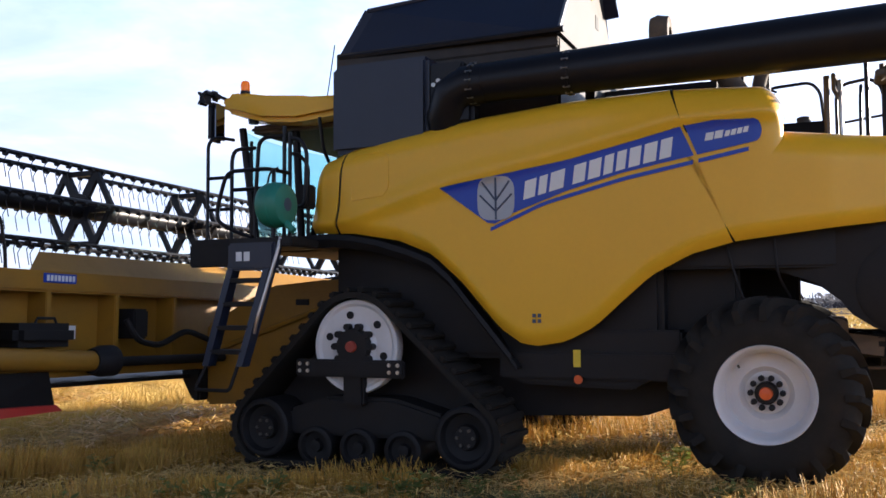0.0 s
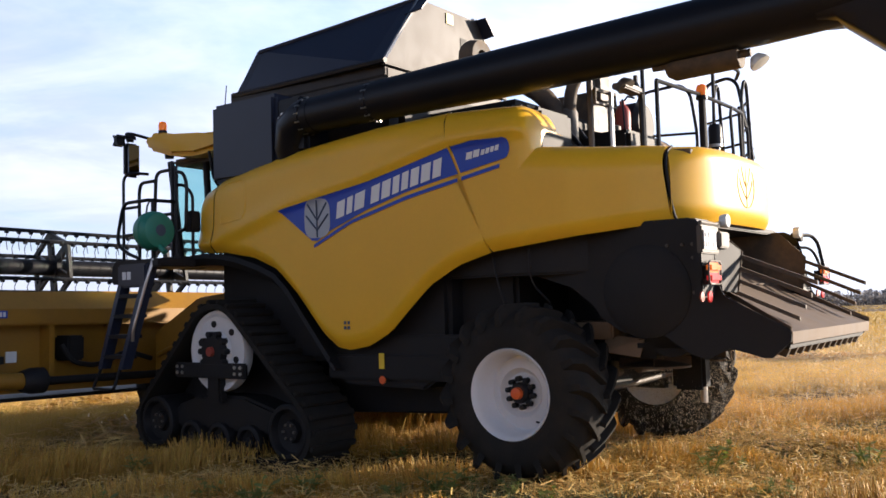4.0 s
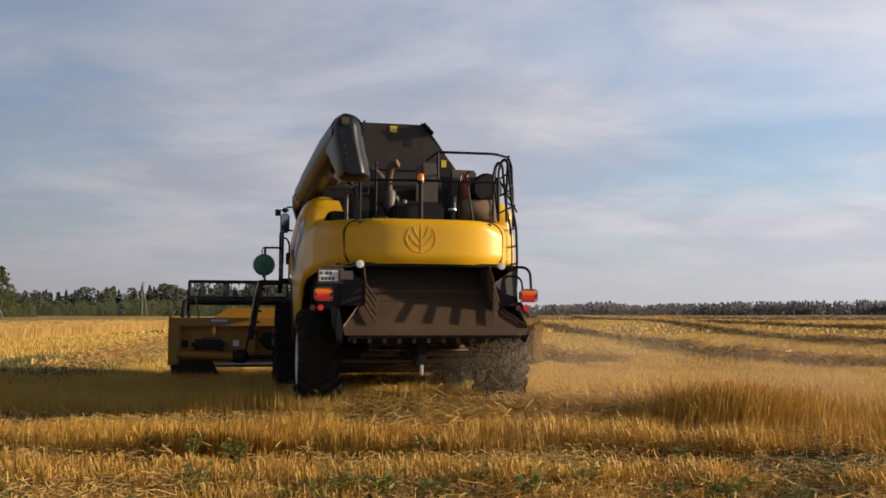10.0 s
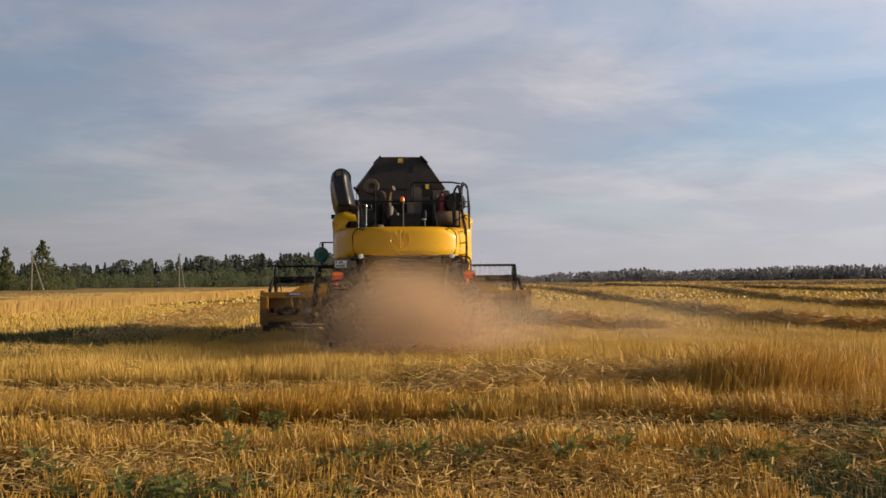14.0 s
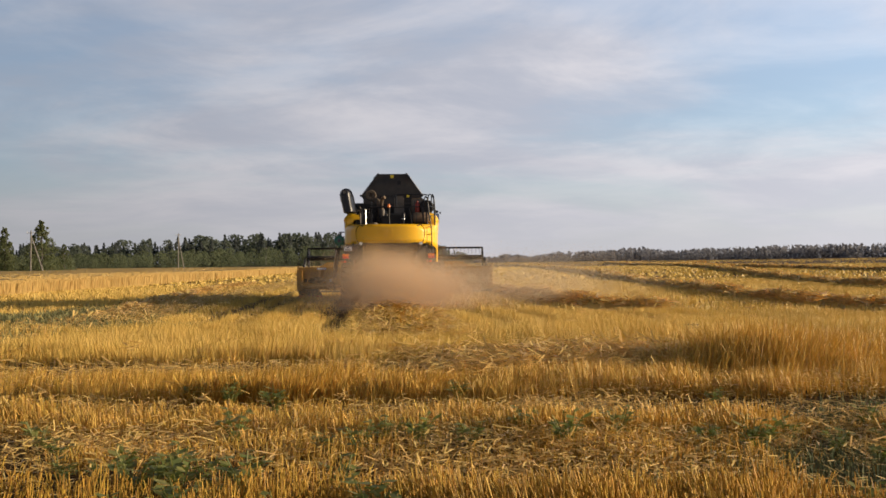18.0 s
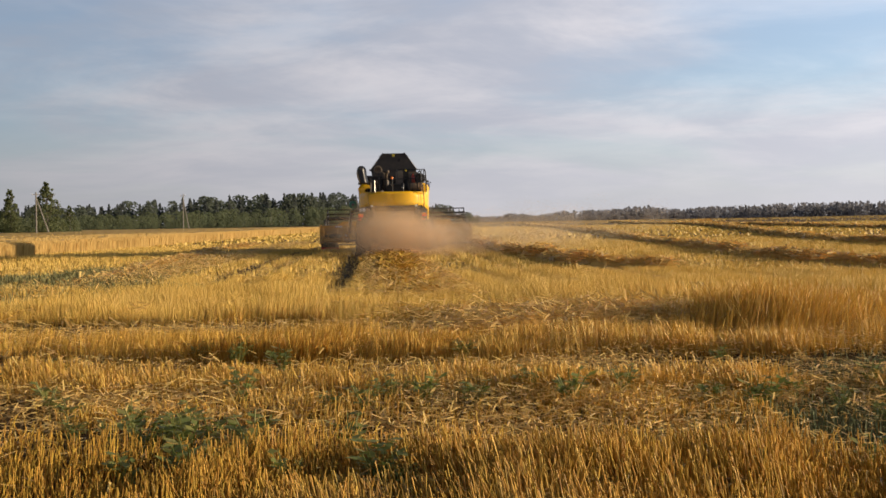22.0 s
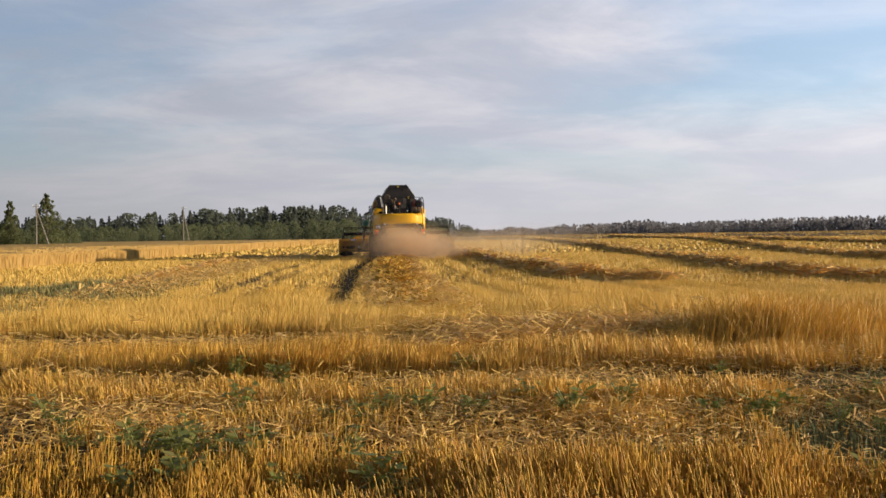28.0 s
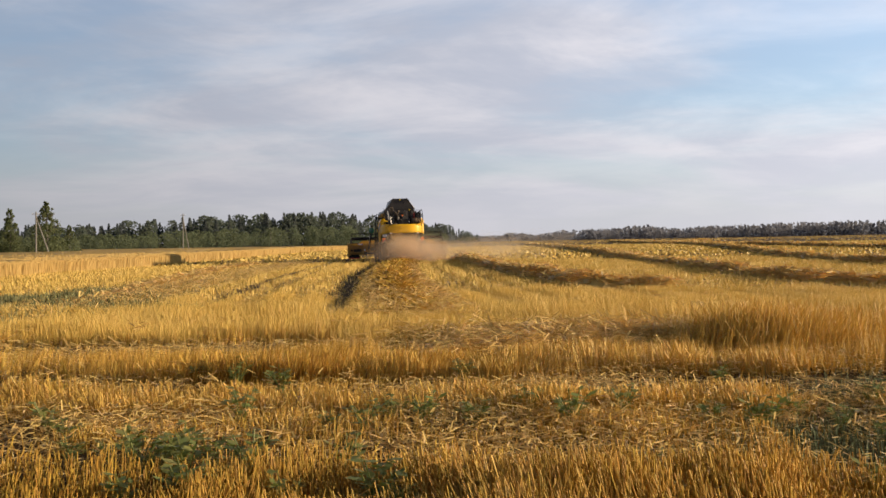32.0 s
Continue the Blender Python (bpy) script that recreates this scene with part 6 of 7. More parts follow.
def rows_at(x, y):
    """How thick the standing stubble is (0 to 1) and how high, after the drill rows and the wheel marks."""
    s = ROW[0] * x + ROW[1] * y + 0.5 * (patches(x, y, 0.6, 3) - 0.5) + 0.40 * (patches(x, y, 2.6, 8) - 0.5)
    thick = 0.05 + 0.16 * patches(x, y, 2.4, 61) ** 2
    height = np.full(x.shape, 0.11)
    for a, b, much, high in STRIPS:
        f = np.clip((s - a) / 0.14, 0, 1) * np.clip((b - s) / 0.3, 0, 1) * much
        height = np.where(f > thick, high, height)
        thick = np.maximum(thick, f)
    d = off_path(x, y, TRAIL)
    # past the headland the stubble runs along the way of the machine
    drill = 0.5 + 0.5 * np.tanh(2.0 * (np.sin(d * 5.6 + 0.5 * np.sin(0.3 * y)) + 0.3 + 0.4 * np.sin(d * 2.2)))
    beyond = np.clip((s - 18.0) / 0.8, 0, 1)
    along = 0.36 + 0.64 * drill
    along *= 1 - 0.97 * np.exp(-((d + 4.5) / 0.34) ** 4)
    along *= 1 - 0.55 * np.exp(-((d + 7.0) / 1.3) ** 2)
    along *= np.where(np.abs(d) < 1.05, 0.22, 1.0)
    thick = np.where(beyond > 0, np.maximum(thick * (1 - beyond), along * beyond), thick)
    height = np.where(beyond > 0.5, 0.13 + 0.06 * drill, height)
    clumped = patches(x, y, 2.1, 5) * 0.6 + patches(x, y, 6.0, 15) * 0.4
    thick *= np.where(beyond > 0.5, 0.78 + 0.30 * clumped, np.clip(0.12 + 1.35 * clumped, 0, 1.15))
    hollows = np.clip((patches(x, y, 1.3, 44) - np.where((x > 2.6) | (x < -1.7), 0.74, 0.80)) / 0.12, 0, 1) * (s < 9.0)
    thick *= 1 - 0.9 * hollows
    height = height * (1 - 0.4 * hollows)
    for c, w in ((-1.62, 0.58), (1.45, 0.30)):
        thick *= 1 - (0.93 if c < 0 else 0.5) * np.exp(-((d - c) / w) ** 2) * np.clip((y - 15.8) / 2.5, 0, 1)
    # flattened bed of straw near the turn and a scraped hollow
    bed = np.exp(-((s - 12.6) / 0.75) ** 2) * np.exp(-((x - 4.4) / 2.4) ** 4)
    thick *= 1 - 0.9 * bed
    thick *= 1 - 0.85 * np.exp(-((x - 7.0) / 0.9) ** 2 - ((y - 16.3) / 0.7) ** 2)
    height = height * np.where(beyond > 0.5, 0.86 + 0.14 * patches(x, y, 1.3, 9) + 0.16 * patches(x, y, 4.2, 19), 0.58 + 0.40 * patches(x, y, 1.3, 9) + 0.34 * patches(x, y, 4.2, 19))
    height = np.where((d > 1.3) & (d < 4.6) & (y > 13), height * 1.2, height)
    return thick, height


def wedge(n, r0, r1, a0=-42, a1=64):
    """Points spread evenly over the ground before the camera."""
    r = np.sqrt(rng.uniform(r0 * r0, r1 * r1, n))
    a = np.radians(rng.uniform(a0, a1, n))
    return r * np.sin(a), r * np.cos(a)


def stalks(name, n, r0, r1, width, sides, label, tuft=1.0, mat=None, lean=0.16, a0=-42, a1=64):
    """Stubble over a sector; what stands past the headland is fresher and paler."""
    x, y = wedge(n, r0, r1, a0, a1)
    if r1 < 30:
        # stand in drilled rows 12.5 cm apart
        across = -ROW[1] * x + ROW[0] * y
        along = ROW[0] * x + ROW[1] * y
        along = np.round(along / 0.125) * 0.125 + rng.normal(0, 0.030, n)
        across = np.round(across / 0.07) * 0.07 + rng.normal(0, 0.014, n)
        x, y = -ROW[1] * across + ROW[0] * along, ROW[0] * across + ROW[1] * along
    thick, height = rows_at(x, y)
    keep = (rng.uniform(0, 1, n) < thick) & ~in_crop(x, y)
    x, y, height = x[keep], y[keep], height[keep]
    n = len(x)
    h = height * rng.normal(1.0, 0.16, n).clip(0.4, 1.4) * tuft
    h = np.where(rng.uniform(0, 1, n) < 0.14, h * rng.uniform(0.3, 0.8, n), h)
    a = rng.uniform(0, 2 * np.pi, n)
    tilt = np.abs(rng.normal(0, lean, n)) * h
    bx = np.cos(a) * tilt + (patches(x, y, 1.1, 101) - 0.55) * 0.36 * h
    by = np.sin(a) * tilt + (patches(x, y, 1.1, 102) - 0.5) * 0.36 * h
    w = width * rng.uniform(0.7, 1.4, n)
    z = rise(x, y) - 0.01
    if sides == 3:
        vs = []
        for top in (0, 1):
            for k in range(3):
                q = a + 2 * np.pi * k / 3
                vs.append(np.stack([x + bx * top + np.cos(q) * w * 0.5, y + by * top + np.sin(q) * w * 0.5, z + h * top + (0.006 * np.cos(3 * q) if top else 0)], -1))
        v = np.stack(vs, 1).reshape(-1, 3)
        base = np.arange(n)[:, None] * 6
        q = np.concatenate([base + np.array([[k, (k + 1) % 3, 3 + (k + 1) % 3, 3 + k]]) for k in range(3)], 0)
        q = np.concatenate([q, base + np.array([[3, 4, 5, 5]])], 0)[: 3 * n]
    else:
        q0 = rng.uniform(0, np.pi, n)
        ux, uy = np.cos(q0) * w * 0.5, np.sin(q0) * w * 0.5
        v = np.stack([np.stack([x - ux, y - uy, z], -1), np.stack([x + ux, y + uy, z], -1), np.stack([x + bx + ux * 0.6, y + by + uy * 0.6, z + h], -1), np.stack([x + bx - ux * 0.6, y + by - uy * 0.6, z + h * 0.96], -1)], 1).reshape(-1, 3)
        q = np.arange(n)[:, None] * 4 + np.array([[0, 1, 2, 3]])
    later = (ROW[0] * x + ROW[1] * y + 0.8 * (patches(x, y, 2.0, 8) - 0.5) > 12.2) & (np.abs(np.arctan2(x, y) - 0.2) < 1.0)
    if sides == 3:
        later[:] = False
    else:
        v = v.reshape(n, 4, 3)
    for pick, look_of, words in ((~later, STALK, label), (later, FRESH, "pale freshly cut " + label.split(" ", 1)[1])):
        if sides == 3 and pick.any():
            return tagged(heap(name, v, q, STALK), label, "stubble", kind="stuff")
        if pick.sum() > 10:
            own = v[pick]
            if r0 >= 9:
                # fine ends: one triangle a stalk
                own = np.stack([own[:, 0] * 1.15 - own[:, 1] * 0.15, own[:, 1] * 1.15 - own[:, 0] * 0.15, (own[:, 2] + own[:, 3]) / 2], 1)
            k = own.shape[1]
            tagged(heap(name, own.reshape(-1, 3), np.arange(len(own))[:, None] * k + np.arange(k)[None, :], look_of), words, "stubble", kind="stuff")


CROP = [(-120, -60), (-60, 10), (-24, 28), (-14.2, 41), (-13.1, 50), (-12.2, 54.6), (-11.0, 60.4), (-10, 68.5), (-8.2, 80), (-3, 110), (6, 160), (24, 250), (40, 330)]


def in_crop(x, y):
    edge_x = np.interp(y, [p[1] for p in CROP], [p[0] for p in CROP])
    return (x < edge_x) & (y > -60) & (y < 330)


stalks("stubble", 62000, 3.2, 6.6, 0.0050, 3, "short golden wheat stubble standing in drilled rows", 1.0, None, 0.28)
stalks("stubble", 150000, 6.6, 9.5, 0.0062, 1, "short golden wheat stubble standing in drilled rows", 1.0, None, 0.30)
stalks("stubble", 600000, 9.5, 24, 0.0080, 1, "golden wheat stubble in rows", 1.0, None, 0.30)
stalks("stubble", 360000, 24, 62, 0.026, 1, "golden stubble over the harvested field", 1.0, None, 0.32)
stalks("stubble", 9000, 0.3, 3.2, 0.008, 1, "short trodden stubble underfoot", 0.7, None, 0.5, -42, 64)
stalks("stubble", 36000, 0.3, 9, 0.012, 1, "golden wheat stubble in rows", 0.9, None, 0.3, 64, 318)
stalks("stubble", 40000, 9, 26, 0.026, 1, "golden wheat stubble in rows", 0.9, None, 0.4, 64, 318)
stalks("stubble", 22000, 26, 110, 0.11, 1, "golden stubble over the harvested field", 0.9, None, 0.4, 64, 318)
stalks("stubble", 150000, 62, 190, 0.20, 1, "pale golden stubble over the open field", 0.9, None, 0.4)
stalks("stubble", 60000, 190, 1000, 0.7, 1, "pale golden stubble over the far field", 0.9, None, 0.4, -42, 68)


def litter(name, n, r0, r1, where, size, label, width=0.005, lift=0.10, spots=None):
    """Loose straw lying on and between the stubble."""
    x, y = spots if spots else wedge(n, r0, r1)
    n = len(x)
    keep = (rng.uniform(0, 1, n) < where(x, y)) & ~in_crop(x, y)
    x, y = x[keep], y[keep]
    n = len(x)
    a, up = rng.uniform(0, 2 * np.pi, n), rng.normal(0, 0.22, n)
    ln = size * rng.uniform(0.5, 1.5, n) * 0.5
    dx, dy, dz = np.cos(a) * np.cos(up) * ln, np.sin(a) * np.cos(up) * ln, np.sin(up) * ln
    w = width * rng.uniform(0.7, 1.5, n)
    nx, ny = -np.sin(a) * w, np.cos(a) * w
    z = rise(x, y) + 0.02 + lift * rng.uniform(0, 1, n) ** 1.5 + np.abs(dz)
    v = np.stack([np.stack([x - dx - nx, y - dy - ny, z - dz], -1), np.stack([x - dx + nx, y - dy + ny, z - dz + w], -1), np.stack([x + dx + nx, y + dy + ny, z + dz + w], -1), np.stack([x + dx - nx, y + dy - ny, z + dz], -1)], 1).reshape(-1, 3)
    ob = heap(name, v, np.arange(n)[:, None] * 4 + np.array([[0, 1, 2, 3]]), STRAW)
    return tagged(ob, label, "straw", kind="stuff")


def gaps(x, y):
    thick, _ = rows_at(x, y)
    d = off_path(x, y, TRAIL)
    bare = (1 - 0.9 * np.exp(-((d + 4.5) / 0.34) ** 4) * (y > 18)) * (1 - 0.93 * np.exp(-((d + 1.62) / 0.45) ** 2) * np.clip((y - 16) / 2.5, 0, 1))
    hollow = 1 - 0.9 * np.exp(-((x - 7.0) / 0.7) ** 2 - ((y - 16.3) / 0.5) ** 2)
    s = ROW[0] * x + ROW[1] * y
    furrow = 1 - 0.85 * np.exp(-((s - 8.75) / 0.28) ** 4) - 0.85 * np.exp(-((s - 12.4) / 0.30) ** 4) * (x < 2.2)
    furrow *= np.where(s > 18.6, 0.35, 1.0)
    furrow *= np.where((x > 2.0) & (s < 9.0), 1.7, np.where(x < 0.0, 0.75, 1.0))
    return furrow * np.clip(1.05 - thick, 0.16, 1) * (0.12 + 0.88 * patches(x, y, 2.2, 21) ** 1.3) * bare * hollow * (1 - 0.8 * np.clip((patches(x, y, 1.3, 44) - np.where((x > 2.6) | (x < -1.7), 0.82, 0.86)) / 0.1, 0, 1) * (y < 9.5) * 0.7)


def swath(x, y):
    d = off_path(x, y, TRAIL)
    mat = np.exp(-((d - 0.10) / 1.0) ** 4) * np.clip((y - 15) / 3, 0, 1)
    older = np.exp(-((d + 7.0) / 1.2) ** 2) * np.clip((y - 18) / 4, 0, 1) * 0.85
    bed = np.exp(-((ROW[0] * x + ROW[1] * y - 12.2) / 0.75) ** 2) * np.exp(-((x - 4.2) / 2.6) ** 4)
    turn = np.exp(-((x - 11.5) / 1.8) ** 2 - ((y - 31) / 1.5) ** 2) * 0.7
    wisps = (patches(x, y, 1.5, 77) > 0.93) * 0.5
    return np.clip(mat * 0.5 + bed + older + turn + wisps * (y < 15), 0, 1) * (0.35 + 0.65 * patches(x, y, 2.6, 23))


litter("straw_litter", 190000, 3.2, 12, gaps, 0.075, "loose pale straw scattered between the stubble rows", 0.0032, 0.13)
litter("straw_litter", 380000, 12, 34, gaps, 0.14, "loose pale straw scattered over the field", 0.0042, 0.09)
n = 120000
sy = rng.uniform(0, 1, n) ** 1.4 * 50 + 15
sd = np.where(rng.uniform(0, 1, n) < 0.72, rng.uniform(-1.1, 1.2, n), rng.normal(-7.0, 1.2, n))
sx = np.interp(sy, [p[1] for p in TRAIL], [p[0] for p in TRAIL]) + sd
litter("straw_swath", 0, 0, 0, swath, 0.20, "fresh straw swath left behind the harvester", 0.007, 0.16, (sx, sy))
sa, sr = np.radians(rng.uniform(64, 318, 30000)), 9 * np.sqrt(rng.uniform(0.001, 1, 30000))
litter("straw_litter", 0, 0, 0, gaps, 0.12, "loose pale straw scattered between the stubble rows", 0.004, 0.10, (sr * np.sin(sa), sr * np.cos(sa)))
sx, sy = rng.normal(4.2, 2.2, 42000), rng.normal(11.6, 1.0, 42000)
litter("straw_bed", 0, 0, 0, swath, 0.22, "bed of bright flattened straw at the turn", 0.006, 0.20, (sx, sy))


def tousled(n, per, r0, r1, where, size, width):
    """Loose bunches of straw, each a small heap of crossed pieces."""
    x, y = wedge(n, r0, r1)
    keep = (rng.uniform(0, 1, n) < where(x, y)) & ~in_crop(x, y)
    x, y = x[keep], y[keep]
    big = rng.uniform(0.5, 1.5, len(x))
    x, y, big = np.repeat(x, per), np.repeat(y, per), np.repeat(big, per)
    n = len(x)
    o = rng.normal(0, 1, (2, n)) * size * 0.9 * big
    a, up = rng.uniform(0, 2 * np.pi, n), rng.normal(0, 0.34, n)
    ln = size * rng.uniform(0.4, 1.2, n) * 0.6
    dx, dy, dz = np.cos(a) * np.cos(up) * ln, np.sin(a) * np.cos(up) * ln, np.sin(up) * ln
    crest = size * 1.1 * big * np.exp(-(o[0] ** 2 + o[1] ** 2) / (size * big) ** 2 * 0.7)
    x, y = x + o[0], y + o[1]
    z = rise(x, y) + 0.02 + crest * rng.uniform(0.2, 1.0, n) + np.abs(dz)
    w = width * rng.uniform(0.7, 1.5, n)
    nx, ny = -np.sin(a) * w, np.cos(a) * w
    v = np.stack([np.stack([x - dx - nx, y - dy - ny, z - dz], -1), np.stack([x - dx + nx, y - dy + ny, z - dz + w], -1), np.stack([x + dx + nx, y + dy + ny, z + dz + w], -1), np.stack([x + dx - nx, y + dy - ny, z + dz], -1)], 1).reshape(-1, 3)
    ob = heap("straw_bunches", v, np.arange(n)[:, None] * 4 + np.array([[0, 1, 2, 3]]), STRAW)
    return tagged(ob, "tousled bunches of bright straw lying on the stubble", "straw", kind="stuff")


def headland(x, y):
    """Bunches lie on the bare strips and thinly elsewhere."""
    s = ROW[0] * x + ROW[1] * y
    bare = np.exp(-((s - 6.45) / 0.75) ** 4) + 0.5 * np.exp(-((s - 8.8) / 0.5) ** 2) + (0.3 + 0.9 * np.exp(-((x - 4.3) / 2.4) ** 4)) * np.exp(-((s - 12.0) / 0.8) ** 2)
    d = off_path(x, y, TRAIL)
    return np.clip(bare * 0.75 + 0.10 + 0.55 * np.exp(-((d + 7.0) / 1.6) ** 2) * (y > 17) + 0.75 * np.exp(-(d / 1.0) ** 4) * (y > 15.5), 0, 1) * (0.25 + 0.75 * patches(x, y, 1.9, 91))


tousled(1900, 34, 4.2, 14, headland, 0.11, 0.0034)
tousled(3000, 16, 13, 40, headland, 0.20, 0.0075)


def ridge(name, path, half, high, n_per_m, label, mat=None):
    """A windrow: a long low heap of straw with loose ends."""
    pts = [Vector((*p, 0)) for p in path]
    seg = [(b - a).length for a, b in zip(pts, pts[1:])]
    total = sum(seg)
    n = int(total * n_per_m)
    s = np.sort(rng.uniform(0, total, n))
    cum = np.concatenate([[0], np.cumsum(seg)])
    px, py = np.interp(s, cum, [p.x for p in pts]), np.interp(s, cum, [p.y for p in pts])
    k = np.clip(np.searchsorted(cum, s) - 1, 0, len(seg) - 1)
    tx = np.array([(b - a).x / l for (a, b), l in zip(zip(pts, pts[1:]), seg)])[k]
    ty = np.array([(b - a).y / l for (a, b), l in zip(zip(pts, pts[1:]), seg)])[k]
    o = rng.normal(0, 0.45, n).clip(-1, 1) * half
    crest = high * np.clip(1 - (np.abs(o) / half) ** 1.6, 0, 1) * (0.75 + 0.5 * patches(px, py, 0.8, 33))
    x, y = px + ty * o, py - tx * o
    z = rise(x, y) + crest * rng.uniform(0.55, 0.92, n) + 0.01
    a, up = rng.uniform(0, 2 * np.pi, n), rng.normal(0, 0.2, n)
    dist = np.hypot(px, py)
    ln = (0.16 + dist * 0.002) * rng.uniform(0.6, 1.5, n)
    w = 0.006 + dist * 0.0006
    dx, dy, dz = np.cos(a) * np.cos(up) * ln, np.sin(a) * np.cos(up) * ln, np.sin(up) * ln
    nx, ny = -np.sin(a) * w, np.cos(a) * w
    v = np.stack([np.stack([x - dx - nx, y - dy - ny, z - dz], -1), np.stack([x - dx + nx, y - dy + ny, z - dz + w], -1), np.stack([x + dx + nx, y + dy + ny, z + dz + w], -1), np.stack([x + dx - nx, y + dy - ny, z + dz], -1)], 1)
    q = np.arange(n)[:, None] * 4 + np.array([[0, 1, 2, 3]])
    v = v.reshape(-1, 3)
    # the packed core
    m = max(8, int(total / 0.5))
    cs = np.linspace(0, total, m)
    cx, cy = np.interp(cs, cum, [p.x for p in pts]), np.interp(cs, cum, [p.y for p in pts])
    gx2, gy2 = np.gradient(cx), np.gradient(cy)
    gl = np.hypot(gx2, gy2)
    gx2, gy2 = gx2 / gl, gy2 / gl
    ring = []
    for f in (-1, -0.6, -0.25, 0.1, 0.5, 0.8, 1):
        oo = f * half * (0.9 + 0.2 * np.sin(cs * 1.7))
        ring.append(np.stack([cx + gy2 * oo, cy - gx2 * oo, rise(cx, cy) + high * 0.66 * (1 - abs(f) ** 1.7) * (0.8 + 0.25 * np.sin(cs * 2.3 + f * 3)) - (0.02 if abs(f) == 1 else 0)], -1))
    core = np.stack(ring, 1)
    cv = core.reshape(-1, 3)
    ii, jj = np.meshgrid(np.arange(m - 1), np.arange(6), indexing="ij")
    cq = np.stack([ii * 7 + jj, ii * 7 + jj + 1, (ii + 1) * 7 + jj + 1, (ii + 1) * 7 + jj], -1).reshape(-1, 4) + len(v)
    ob = heap(name, np.concatenate([v, cv]), np.concatenate([q, cq]), mat or STRAW)
    return tagged(ob, label, "windrow", kind="stuff")


for path, half, high in (([(11.4, 66), (10.3, 57), (9.1, 45), (8.65, 38), (8.4, 32.4), (8.05, 27.4), (8.2, 24.4), (9.6, 23.0)], 0.60, 0.50),
                         ([(60, 240), (35, 121), (25, 72), (21.4, 59), (17.6, 40), (15.1, 29.2), (14.4, 24.3), (14.8, 20.8), (16.5, 16.5), (19, 13)], 0.6, 0.36),
                         ([(108, 311), (66, 150), (49, 102), (36, 68), (30.2, 54), (27, 44), (25.2, 36), (25, 30), (26, 22)], 0.6, 0.34),
                         ([(120, 260), (68, 164), (56.6, 99.5), (50.6, 73), (48, 55)], 0.65, 0.34)):
    ridge("windrow", path, half, high, 110, "long low windrow of golden straw")

ridge("windrow", [(-5.4, 19.5), (-4.95, 25), (-4.96, 35.5), (-4.4, 54), (-3.2, 63)], 0.75, 0.17, 110, "low flattened windrow of older straw")

fresh = [(x + 0.0, y) for x, y in TRAIL if y > 16]
ridge("windrow", fresh, 1.05, 0.21, 240, "fresh lumpy swath of straw beside the wheel rut", STALK)

# a patch of tall unthreshed stalks and dark scrapes near the right
def clump(name, cx, cy, rx, ry, n, h, mat, label, category, width=0.007, lay=0.0):
    x, y = cx + rng.normal(0, rx, n), cy + rng.normal(0, ry, n)
    hh = h * rng.uniform(0.5, 1.15, n) * np.exp(-((x - cx) / rx / 2.6) ** 2)
    a, t = rng.uniform(0, 2 * np.pi, n), np.abs(rng.normal(0, 0.42, n))
    bx, by = np.cos(a) * t * hh + lay * hh, np.sin(a) * t * hh - 0.3 * lay * hh
    q0 = rng.uniform(0, np.pi, n)
    ux, uy = np.cos(q0) * width, np.sin(q0) * width
    z = rise(x, y) - 0.01
    v = np.stack([np.stack([x - ux, y - uy, z], -1), np.stack([x + ux, y + uy, z], -1), np.stack([x + bx + ux * 0.5, y + by + uy * 0.5, z + hh], -1), np.stack([x + bx - ux * 0.5, y + by - uy * 0.5, z + hh], -1)], 1).reshape(-1, 3)
    return tagged(heap(name, v, np.arange(n)[:, None] * 4 + np.array([[0, 1, 2, 3]]), mat), label, category, kind="stuff")


clump("uncut_tuft", 5.5, 10.4, 0.6, 0.5, 5200, 0.50, STALK, "tuft of taller uncut wheat stalks", "uncut stalks", 0.0048, 0.14)
clump("uncut_tuft", 6.6, 11.3, 1.0, 0.9, 5200, 0.42, STALK, "tuft of taller uncut wheat stalks", "uncut stalks", 0.0048, -0.08)
clump("uncut_tuft", 8.3, 9.9, 0.9, 0.6, 3600, 0.36, STALK, "tuft of taller uncut wheat stalks", "uncut stalks", 0.0048, 0.1)
clump("weed_patch", -7.3, 24.0, 0.5, 0.5, 400, 0.26, DRYWEED, "dark green weeds among the stubble", "weeds", 0.012)
clump("weed_patch", -5.7, 23.5, 0.8, 2.6, 900, 0.26, DRYWEED, "sparse green weeds among the stubble", "weeds", 0.009)
clump("weed_patch", -6.8, 22.8, 0.40, 0.35, 260, 0.30, DRYWEED, "dark green weeds among the stubble", "weeds", 0.012)
clump("weed_patch", -3.9, 19.8, 0.35, 0.25, 220, 0.20, DRYWEED, "sparse green weeds among the stubble", "weeds", 0.010)
clump("weed_patch", -5.6, 23.0, 1.3, 3.2, 6500, 0.24, DRYWEED, "matted olive weeds over the flattened stubble", "weeds", 0.012)
clump("weed_patch", -3.9, 20.4, 0.9, 0.7, 1600, 0.20, DRYWEED, "matted olive weeds over the flattened stubble", "weeds", 0.010)
MUD = material("turned_dark_soil", (0.035, 0.024, 0.015), 0.95, 0, 0.3, 6, 0.01)
bm = bmesh.new()
for k in range(26):
    m = pose(7.16 + random.gauss(0, 0.20), 16.5 + random.gauss(0, 0.14), 0.06, random.uniform(0, 360), random.uniform(0, 360), random.uniform(0, 360))
    own = bmesh.new()
    bmesh.ops.create_icosphere(own, subdivisions=1, radius=random.uniform(0.05, 0.12), matrix=m)
    join(bm, own)
tagged(part("soil_clods", bm, MUD), "dark turned soil clods on the stubble", "soil clods", kind="stuff")

